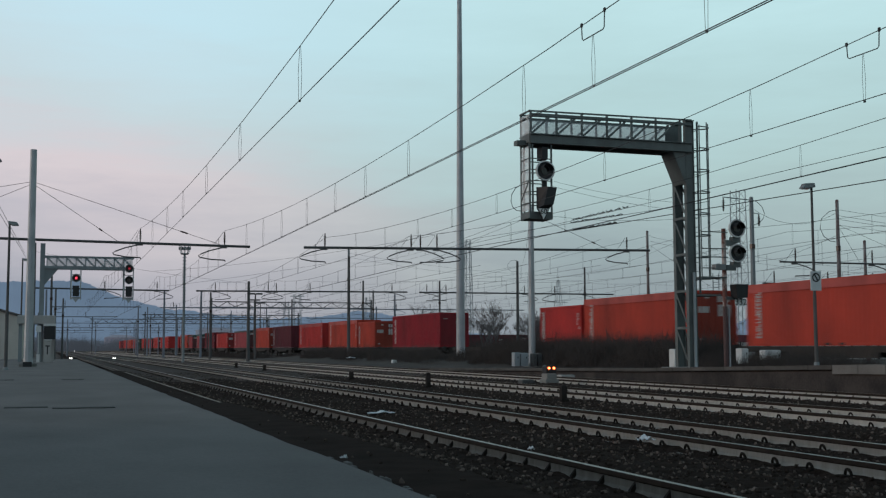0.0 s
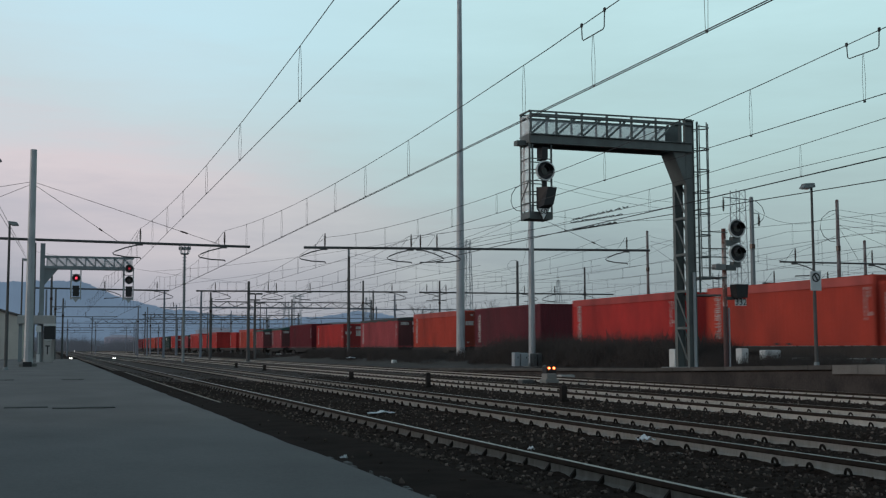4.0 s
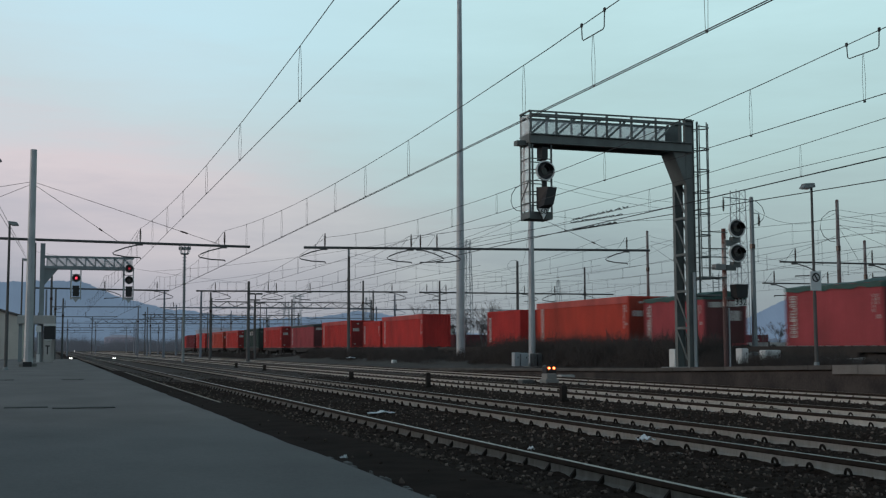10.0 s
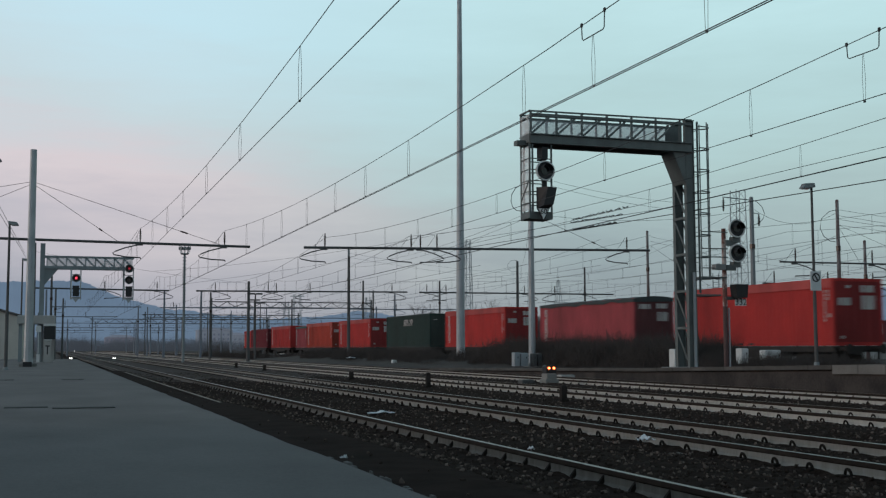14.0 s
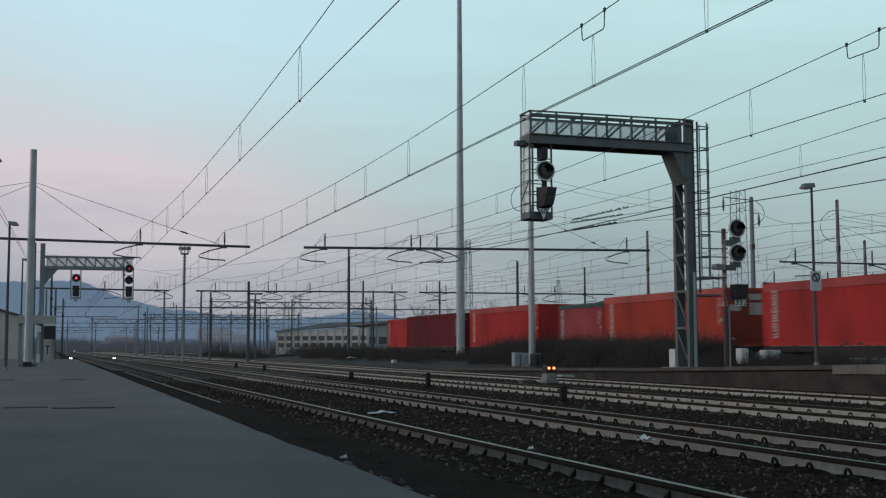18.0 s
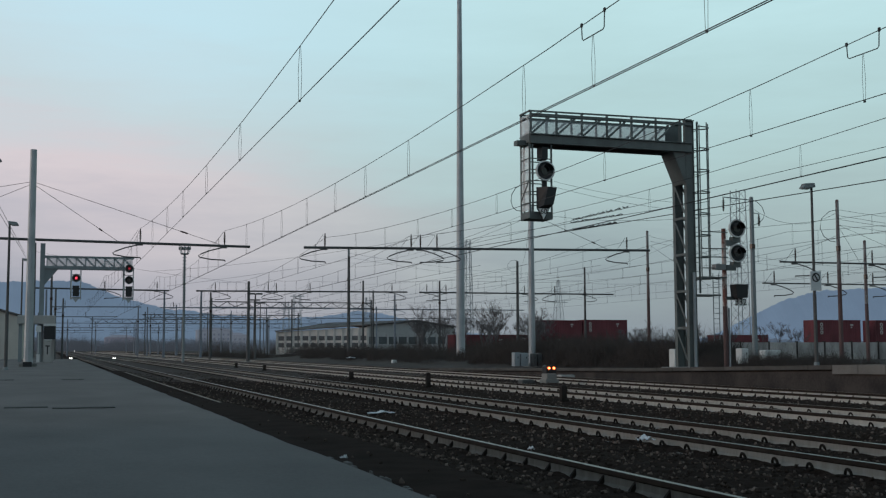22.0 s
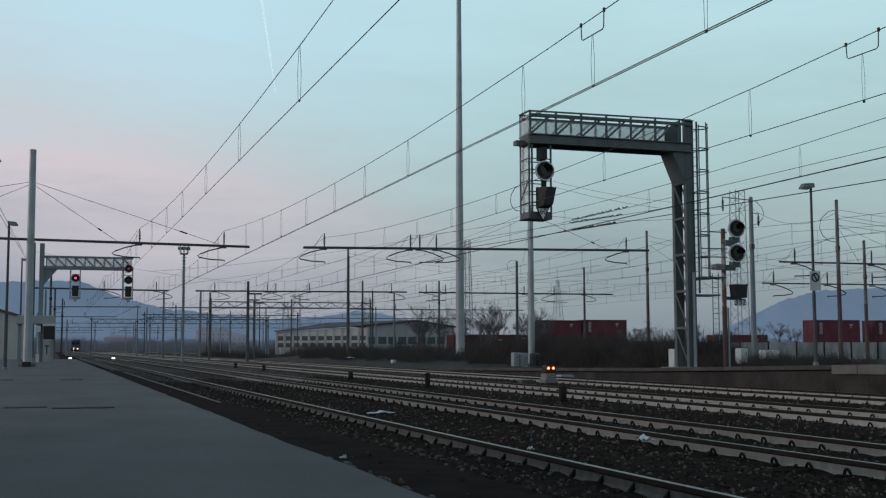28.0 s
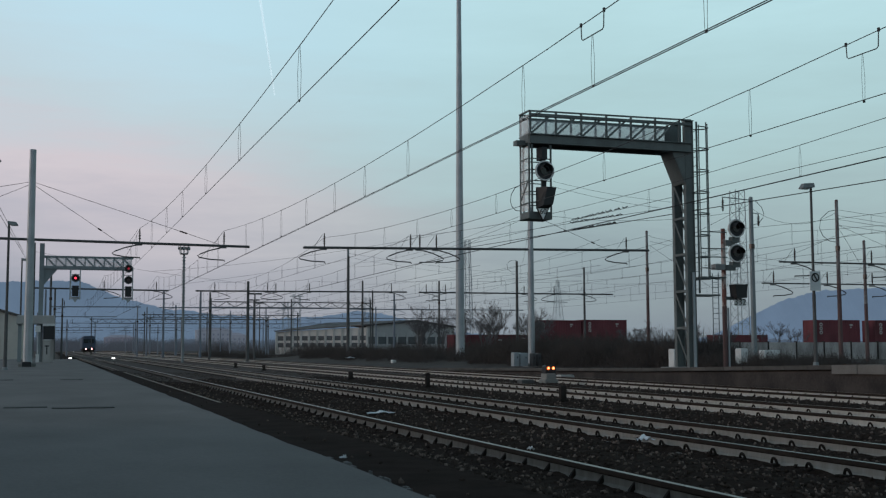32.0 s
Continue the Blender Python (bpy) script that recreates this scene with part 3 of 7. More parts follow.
def make_track(x, number):
    label = {0: "platform track on concrete sleepers, near rail rusty", 1: "main line track with polished pale-webbed rails on concrete sleepers",
             2: "main line track with dusty rails half sunk in ballast", 3: "side track beside the island platform with dusty rails", 4: "freight track with dull rails in the yard"}[number]
    root = thing("railway_track", label, "track", (x, 0, 0), FREIGHT_TURN if number == 4 else 0, group="parallel tracks", kind="structure")
    for s in (-0.7535, 0.7535):
        rusty = (number == 0 and s < 0) or number in (2, 3, 4)
        run = M_RUST_RUN if rusty else (M_DULL_RUN if number == 1 and s < 0 else M_RUN)
        part("rail", rail_mesh(-10 if number < 4 else -30, 430 if number < 4 else 700, run, M_WEB_DARK if number == 0 else M_WEB_PALE if number in (2, 3) else M_WEB), M_WEB, root, "rusty rail" if rusty else "polished running rail", (s, 0, 0))
    if number == 4:
        mb = MB()
        for i in range(260):
            k = sleeper_mb(0, 20 + 0.6 * i)
            mb.add(k.v, k.f)
        part("far_sleepers", mb, M_SLEEPER, root)
        return
    phase = (15.09, 13.07 + 0.6, 12.6, 12.4)[number] % 0.6
    start, count = (6 if number < 2 else 12), (70 if number < 2 else 45)
    base = sleeper_mb().mesh("sleeper", M_SLEEPER)
    loops = {s: clip_mb("wedge" if number in (0, 3) else "loop", s).mesh("rail_clip", M_CLIP) for s in (-1, 1)}
    for i in range(count):
        y = start + phase + 0.6 * i
        part("sleeper", base, M_SLEEPER, root, at=(0, y, 0))
        if i < 60:
            for s in (-0.7535, 0.7535):
                part("rail_clip", loops[-1], M_CLIP, root, at=(s, y, 0))
    mb, mc = MB(), MB()
    for i in range(count, 330):
        y = start + phase + 0.6 * i
        k = sleeper_mb(0, y)
        mb.add(k.v, k.f)
        if i < 180:
            for s in (-0.7535, 0.7535):
                mc.box(s - 0.13, s - 0.07, y - 0.05, y + 0.05, -0.18, -0.10)
    o = part("far_sleepers", mb, M_SLEEPER, root)
    o["kind"] = "stuff"
    o = part("far_clips", mc, M_CLIP, root)
    o["kind"] = "stuff"


for i, x in enumerate(TRACKS + [freight_x(0)]):
    make_track(x, i)


def edge_kerb():
    for i in range(108):
        y = 3.0 + 0.9 * i
        w = 0.28 - 0.03 * RNG.random() * (y < 16)
        dz = 0.006 * RNG.normal()
        k = MB().bevel_box(PLATFORM_EDGE - 0.277, PLATFORM_EDGE - 0.28 + w, y + 0.001, y + 0.899, -0.45, PLATFORM_Z - 0.035 + dz, 0.03)
        part("kerb_stone", k, M_KERB, PLATFORM)


edge_kerb()


def broken_edge():
    """Crumbled pieces of the asphalt edge that lie on the dirt beside it."""
    r = random.Random(12)
    for i in range(11):
        y = 6.3 + 3.4 * (i / 11) ** 1.3 + r.uniform(-0.12, 0.12)
        x = PLATFORM_EDGE + 0.05 + r.uniform(-0.03, 0.05)
        a, b, h = r.uniform(0.012, 0.035), r.uniform(0.03, 0.11), r.uniform(0.002, 0.010)
        k = MB().add([(-a, -b, -0.06), (a, -b * 0.8, -0.06), (a * 0.9, b, -0.06), (-a * 0.8, b * 0.9, -0.06), (-a * 0.6, -b * 0.7, h), (a * 0.7, -b * 0.5, h * 0.7), (a * 0.5, b * 0.7, h), (-a * 0.5, b * 0.6, h * 0.8)],
                     [(0, 3, 2, 1), (4, 5, 6, 7), (0, 1, 5, 4), (1, 2, 6, 5), (2, 3, 7, 6), (3, 0, 4, 7)])
        part("edge_fragment", k, M_WORN, PLATFORM, "crumbled pale edge piece", at=(x, y, PLATFORM_Z - 0.03))


broken_edge()

# ---- overhead line ----


def overhead_line(x, contact, supports, label, low=6.18, droppers=True, high=7.0, near=None, bridle=None, twin=False):
    """Messenger and contact wire over one track with droppers between them."""
    root = thing("overhead_line", label, "overhead line", (x, 0, 0), group="overhead lines over the tracks")
    mess, cont = MB(), MB()
    path = []
    for (a, b) in zip(supports, supports[1:]):
        n = 12
        for i in range(n):
            f = i / n
            path.append((0, a + (b - a) * f, low + (high - low) * (2 * f - 1) ** 2))
    path.append((0, supports[-1], high))
    mess.tube(path, 0.0085, 5)
    stag = []
    for i, y in enumerate(supports):
        stag.append((0.1 if i % 2 else 0.0, y, contact + 0.04))
        if i + 1 < len(supports):
            stag.append((0, (y + supports[i + 1]) / 2, contact - 0.02))
    cont.tube(stag, 0.0085, 5)
    part("messenger_wire", mess, M_WIRE, root)
    part("contact_wire", cont, M_WIRE, root)
    if twin:
        part("contact_wire", MB().tube([(q[0] + 0.045, q[1], q[2] - 0.004) for q in stag], 0.0085, 5), M_WIRE, root)
    if droppers:
        for si, (a, b) in enumerate(zip(supports, supports[1:])):
            if si > 2:
                break
            n = len(near) if si == 0 and near else 9
            for i in range(n):
                f = (near[i] - a) / (b - a) if si == 0 and near else (i + 0.5) / n
                z = low + (high - low) * (2 * f - 1) ** 2
                y = a + (b - a) * f
                d = MB()
                if si == 0 and bridle and abs(y - bridle) < 0.1:
                    # stirrup of two hangers and a bar, from which the dropper hangs
                    zs = [low + (high - low) * (2 * ((y + e - a) / (b - a)) - 1) ** 2 for e in (-0.42, 0.42)]
                    part("stirrup", MB().tube([(0, y - 0.42, zs[0] + 0.03), (0, y - 0.40, z - 0.24), (0, y - 0.36, z - 0.27), (0, y + 0.36, z - 0.27), (0, y + 0.40, z - 0.24), (0, y + 0.42, zs[1] + 0.03)], 0.010, 5).box(-0.015, 0.015, y - 0.44, y - 0.40, zs[0] - 0.02, zs[0] + 0.045).box(-0.015, 0.015, y + 0.40, y + 0.44, zs[1] - 0.02, zs[1] + 0.045), M_WIRE, root)
                    z -= 0.27
                for dx in (-0.02, 0.02):
                    d.tube([(dx, y, contact), (dx * 1.6, y, (contact + z) / 2), (dx * 0.4, y, z)], 0.004 if si == 0 else 0.005, 4)
                d.box(-0.012, 0.012, y - 0.02, y + 0.02, contact - 0.02, contact + 0.015)
                part("dropper", d, M_WIRE, root)
    return root


SUP = [5.0, 58.4, 97.0, 143.0, 188.0, 235.0, 285.0, 330.0, 380.0]
overhead_line(4.10, 5.48, [7.4] + SUP[1:], "overhead wires above the platform track, with thin droppers", 6.29, near=[13.5, 19.95, 26.8, 32.9, 39.0, 44.5, 51.2])
overhead_line(8.22, 5.31, SUP, "overhead wires above the second track, with thin droppers", 6.15, near=[10.0, 13.2, 16.6, 19.5, 26.8, 30.9, 34.5, 38.65, 43.2, 47.2, 51.5], bridle=16.6, twin=True)
overhead_line(12.97, 5.24, [11.5, 56.5] + SUP[2:], "overhead wires above the third track, with thin droppers", 5.82, high=6.62, near=[15.95, 19.3, 25.65, 33.0, 37.2, 41.1, 45.6, 50.4], bridle=15.95)
overhead_line(17.50, 5.30, [8.0, 57.0] + SUP[2:], "overhead wires above the fourth track, with thin droppers", 5.97, high=6.85, near=[14.0, 18.6, 23.95, 31.6, 37.8, 43.0, 49.0], twin=True)
overhead_line(21.3, 5.35, [56.6] + SUP[2:], "overhead wires above a yard track beside the bank", 6.0, high=6.8)
overhead_line(25.6, 5.45, [97.2] + SUP[3:], "overhead wires above a yard track farther along", 6.05, high=6.85)
overhead_line(28.3, 5.5, [56.6] + SUP[2:], "overhead wires above a yard track beside the freight line", 6.1, high=6.95)
overhead_line(31.6, 5.7, [4.0, 52.0] + SUP[2:], "overhead wires above the freight track", 6.32)
overhead_line(35.9, 5.65, [4.0, 50.5] + SUP[2:], "overhead wires above a far yard track", 6.25)
overhead_line(40.0, 5.6, [4.0, 50.5] + SUP[2:], "overhead wires above a far yard track", 6.2)
overhead_line(46.5, 5.5, [4.0, 57.0] + SUP[2:], "overhead wires above a far yard track", 6.2)
overhead_line(53.0, 5.5, [4.0, 57.0] + SUP[2:], "overhead wires above a far yard track", 6.2)


def plain_wires(label, wires, r=0.009):
    root = thing("line_wires", label, "wires", group="loose line wires")
    for a, b, sag in wires:
        pts = [tuple(a[k] + (b[k] - a[k]) * i / 10 - (sag * 4 * (i / 10) * (1 - i / 10) if k == 2 else 0) for k in range(3)) for i in range(11)]
        part("wire", MB().tube(pts, r, 5), M_WIRE, root)


# second overlap wires that rise and run out beside the fourth track, and feeders between masts
plain_wires("overlap wires rising beside the fourth track", [((20.5, 12, 6.28), (20.5, 56.6, 6.45), 0.05), ((20.5, 12, 5.1), (20.5, 56.6, 6.3), 0.0), ((20.5, 33, 5.89), (20.5, 56.6, 6.71), 0.0), ((20.56, 12, 5.1), (20.56, 56.6, 6.3), 0.0)])
plain_wires("wires of a side track tied to the platform mast", [((-1.25, 58.4, 5.68), (-2.2, 12, 5.68), 0.0), ((-1.17, 58.4, 5.44), (-2.2, 12, 5.3), 0.0)])
plain_wires("feeder wires strung between yard masts", [((24.3, 57, 8.3), (34.8, 52, 8.3), 0.5), ((34.8, 52, 8.4), (38.75, 50, 8.1), 0.75), ((38.75, 50, 7.4), (44.5, 50.5, 5.6), 0.0), ((38.75, 50, 7.3), (42.5, 53, 5.6), 0.0),
             ((38.75, 50, 7.4), (52.0, 48, 5.9), 0.0), ((38.75, 50, 6.9), (35.4, 50.5, 5.5), 0.0), ((36.6, 66, 7.6), (31.4, 56.6, 6.5), 0.0), ((36.6, 66, 7.6), (41, 66, 5.0), 0.0), ((36.4, 87, 8.0), (24.3, 57, 8.1), 0.6)])
plain_wires("feeder wires high along the yard masts", [((24.3, 57, 8.35), (28.35, 113, 9.6), 0.7), ((24.3, 57, 8.1), (28.35, 113, 9.2), 0.7), ((34.8, 52, 8.6), (53.1, 110, 8.9), 0.6), ((38.75, 50, 8.2), (60.0, 48, 7.2), 0.4),
             ((38.75, 50, 7.9), (60.0, 46, 6.6), 0.5), ((38.75, 50, 7.7), (60.0, 44, 6.1), 0.5), ((36.6, 66, 8.2), (70.0, 84, 8.0), 0.5), ((36.6, 66, 7.9), (70.0, 84, 7.6), 0.6), ((37.0, 140, 9.0), (36.6, 66, 8.3), 0.8), ((28.35, 113, 10.6), (60, 125, 9.5), 0.5),
             ((28.35, 113, 10.2), (60, 125, 9.0), 0.6), ((8.0, 97, 7.4), (26.75, 75, 9.2), 0.4), ((15.75, 97, 6.5), (-1.3, 97, 8.8), 0.2), ((24.4, 97, 8.7), (9.0, 97.2, 6.2), 0.1), ((28.0, 62, 10.88), (35.92, 62, 9.94), 0.15), ((27.9, 62, 10.58), (35.91, 62, 9.49), 0.15)])


def jumper(pts, label):
    root = thing("jumper_cable", label, "cable", group="jumper cables")
    part("cable", MB().tube(pts, 0.016, 6), M_WIRE, root)


jumper([(34.82, 52, 8.84), (35.2, 52, 8.72), (35.5, 52, 8.45), (35.63, 52, 8.12), (35.55, 52, 7.85), (35.3, 52, 7.6), (34.85, 52, 7.45)], "dark cable loop hanging beside the grey yard mast")
jumper([(38.7, 50, 8.2), (38.2, 50, 8.1), (37.7, 50, 7.7), (37.6, 50, 7.2), (37.8, 50, 6.8), (38.2, 50, 6.55), (38.72, 50, 6.5)], "dark cable loop hanging beside the brown yard mast")


jumper([(17.5, 41.9, 7.50), (17.5, 42.45, 7.46), (17.5, 42.85, 7.25), (17.5, 42.95, 7.0), (17.5, 42.8, 6.75), (17.5, 42.4, 6.55), (17.5, 41.8, 6.45)], "dark cable loop beside the wires of the fourth track")
jumper([(40.3, 97.5, 9.0), (40.0, 97.5, 9.05), (39.6, 97.5, 8.95), (39.35, 97.5, 8.6), (39.4, 97.5, 8.2), (39.75, 97.5, 7.95), (40.25, 97.5, 8.0)], "dark cable loop hanging beside a dark mast")


def feeder_bracket():
    root = thing("feeder_bracket", "short steel arms with hanging insulators on the grey yard mast", "bracket", (34.8, 52.0, 0))
    part("arm", MB().beam((0, 0, 8.80), (-1.7, 0, 8.90), 0.045), M_MAST, root)
    part("arm", MB().beam((0, 0, 8.15), (0.52, 0, 8.08), 0.04), M_MAST, root)
    for x, z0, z1 in ((-1.66, 8.15, 8.86), (0.48, 7.44, 8.06)):
        k = MB().cyl((x, 0, z0), (x, 0, z1), 0.035, 0.03, 6)
        for i in range(6):
            z = z0 + (z1 - z0) * (0.15 + 0.12 * i)
            k.cyl((x, 0, z), (x, 0, z + 0.04), 0.085, 0.05, 8)
        part("insulator", k, M_INS, root)


feeder_bracket()


def insulator_mb(x, z0, z1):
    mb = MB()
    mb.cyl((x, 0, z0), (x, 0, z1), 0.035, 0.03, 6)
    n = 5
    for i in range(n):
        z = z0 + (z1 - z0) * (0.25 + 0.6 * i / n)
        mb.cyl((x, 0, z), (x, 0, z + 0.035), 0.07, 0.045, 8)
    return mb


def cross_arm(y, x0, x1, z0, z1, tracks, label, masts=(), stays=(), r=0.065, steel=M_DARKMAST):
    """A tubular arm across tracks with insulator posts on top and curved steady arms below. tracks: (x, side)."""
    root = thing("catenary_support", label, "catenary support", (0, y, 0), group="catenary supports")
    part("arm_tube", MB().cyl((x0, 0, z0), (x1, 0, z1), r, r, 8), steel, root)
    for x, side in tracks:
        z = z0 + (z1 - z0) * (x - x0) / (x1 - x0)
        part("insulator", insulator_mb(x, z + 0.04, z + 0.72), M_INS, root)
        k = MB()
        k.box(x - 0.22, x + 0.12, -0.06, 0.06, z - 0.12, z - 0.05)
        part("bracket", k, steel, root)
        c = z - 0.70
        path = [(x + side * 0.15, 0, z - 0.1), (x + side * 0.7, 0, z - 0.24), (x + side * 1.15, 0, z - 0.42), (x + side * 1.3, 0, z - 0.52), (x + side * 1.22, 0, z - 0.6), (x + side * 0.7, 0, c + 0.01), (x - 0.02 * side, 0, c - 0.02), (x - 0.03 * side, 0, c - 0.09)]
        part("steady_arm", MB().tube(path, 0.032, 5), steel, root)
        part("catenary_wire_tie", MB().tube([(x - 0.1, 0, z + 0.66), (x - 0.45, 0.2, z + 0.1), (x - 0.55, 0.3, z - 0.3)], 0.009, 4), M_WIRE, root)
    for x, zb, zt, rad, m in masts:
        mb = MB()
        mb.cyl((x, 0, zb), (x, 0, zt), rad, rad * 0.72, 10)
        part("mast", mb, m, root, is_smooth=False)
        part("mast_base", MB().bevel_box(x - rad * 1.8, x + rad * 1.8, -rad * 1.8, rad * 1.8, zb - 0.4, zb + 0.18, 0.03), M_CONC, root)
    for a, b in stays:
        part("stay_wire", MB().tube([a, b], 0.011, 4), M_WIRE, root)
        m = [a[i] + (b[i] - a[i]) * 0.78 for i in range(3)]
        q = [a[i] + (b[i] - a[i]) * 0.82 for i in range(3)]
        part("stay_insulator", MB().cyl(m, q, 0.04, 0.04, 6), M_INS, root)
    return root


cross_arm(58.4, -3.2, 9.5, 6.33, 6.22, [(4.1, -1), (8.22, -1)], "steel tube arm over two tracks stayed from a grey mast",
          [(-0.95, 0.25, 10.65, 0.22, M_GALV)], [((-0.95, 0, 9.1), (8.0, 0, 6.3)), ((-0.95, 0, 9.0), (3.0, 0, 6.35)), ((-0.95, 0, 9.1), (-8, 0, 7.6)), ((-0.95, 0, 9.0), (-6, 0, 6.6))])
cross_arm(56.6, 11.9, 31.3, 6.1, 6.42, [(12.97, -1), (17.5, -1), (18.0, 1), (18.9, 1), (29.9, -1)], "long steel tube arm over the yard tracks on a galvanised mast",
          [(24.2, 0.1, 8.6, 0.19, M_GALV)], [((24.2, 0, 8.2), (28.8, 0, 6.4))])
cross_arm(97.0, -1.4, 9.2, 5.9, 5.82, [(4.1, 1), (8.22, 1)], "steel tube arm over two tracks farther along the line", [(-1.3, 0.2, 9.5, 0.17, M_DARKMAST)])
cross_arm(97.2, 11.4, 29.7, 5.84, 5.97, [(12.97, 1), (17.4, 1), (18.1, -1), (21.0, -1), (28.3, 1)], "steel tube arm over yard tracks on a dark mast", [(15.75, -0.2, 6.7, 0.15, M_DARKMAST), (24.4, 0.1, 9.0, 0.15, M_DARKMAST)])
cross_arm(97.5, 30.9, 50.0, 5.98, 6.02, [(31.6, 1), (33.4, -1), (41.0, 1), (44.0, -1), (47.0, 1)], "steel tube arm over the far yard tracks", [(40.3, -0.2, 8.95, 0.15, M_DARKMAST)])

# ---- signals, gantries, lamps ----


def clear_panel(name, colour, share):
    m = bpy.data.materials.new(name)
    m.use_nodes = True
    nt = m.node_tree
    b = nt.nodes["Principled BSDF"]
    b.inputs["Base Color"].default_value, b.inputs["Roughness"].default_value = (*colour, 1), 0.7
    tr = nt.nodes.new("ShaderNodeBsdfTransparent")
    mx = nt.nodes.new("ShaderNodeMixShader")
    mx.inputs[0].default_value = share
    nt.links.new(tr.outputs[0], mx.inputs[1])
    nt.links.new(b.outputs[0], mx.inputs[2])
    nt.links.new(mx.outputs[0], nt.nodes["Material Output"].inputs[0])
    return m


M_SIGN = mat("faded_sign_plate", (0.66, 0.68, 0.68), (0.55, 0.57, 0.57), 0.6, 0, 3, 30, 0.03)
M_PLATE = mat("white_enamel_plate", (0.86, 0.88, 0.87), (0.76, 0.78, 0.77), 0.4, 0, 3, 30, 0)
M_GUARD = clear_panel("wire_mesh_guard", (0.80, 0.80, 0.80), 0.42)


def text_mesh(body, size, name):
    cu = bpy.data.curves.new(name, "FONT")
    cu.body, cu.size, cu.align_x, cu.align_y, cu.extrude = body, size, "CENTER", "CENTER", 0.004
    ob = bpy.data.objects.new(name, cu)
    scene.collection.objects.link(ob)
    me = bpy.data.meshes.new_from_object(ob.evaluated_get(bpy.context.evaluated_depsgraph_get()))
    bpy.data.objects.remove(ob)
    me.name = name
    return me


def signal_head(root, x, y, z, r, lens=None, rim=M_LAMP, hood=0.0):
    """A round signal board facing the viewer, with a bright rim and one lens."""
    board = part("signal_head", disc_ring(MB(), (x, z), 0.001, r, y, y + 0.06), M_BLACK, root, "round black signal head")
    part("rim", disc_ring(MB(), (x, z), r * 0.93, r * 1.07, y - 0.05, y + 0.02, 24), rim, board)
    part("lens", disc_ring(MB(), (x, z), 0.001, r * (0.45 if lens is None else 0.30), y - 0.02, y - 0.003), lens or M_LENS, board, "" if lens is None else "lit red lens")
    h = MB()
    n = 12
    vs = []
    for yy in (y - 0.28, y - 0.02):
        vs += [(x + r * 0.6 * math.cos(math.pi * i / n), yy, z + r * 0.6 * math.sin(math.pi * i / n)) for i in range(n + 1)]
    h.add(vs, [(i, i + 1, n + 2 + i, n + 1 + i) for i in range(n)])
    vs2 = [(a + (a - x) * 0.05, b, c + (c - z) * 0.05) for a, b, c in vs]
    h.add(vs2, [(i, n + 1 + i, n + 2 + i, i + 1) for i in range(n)])
    part("hood", h, M_BLACK, board)
    return board


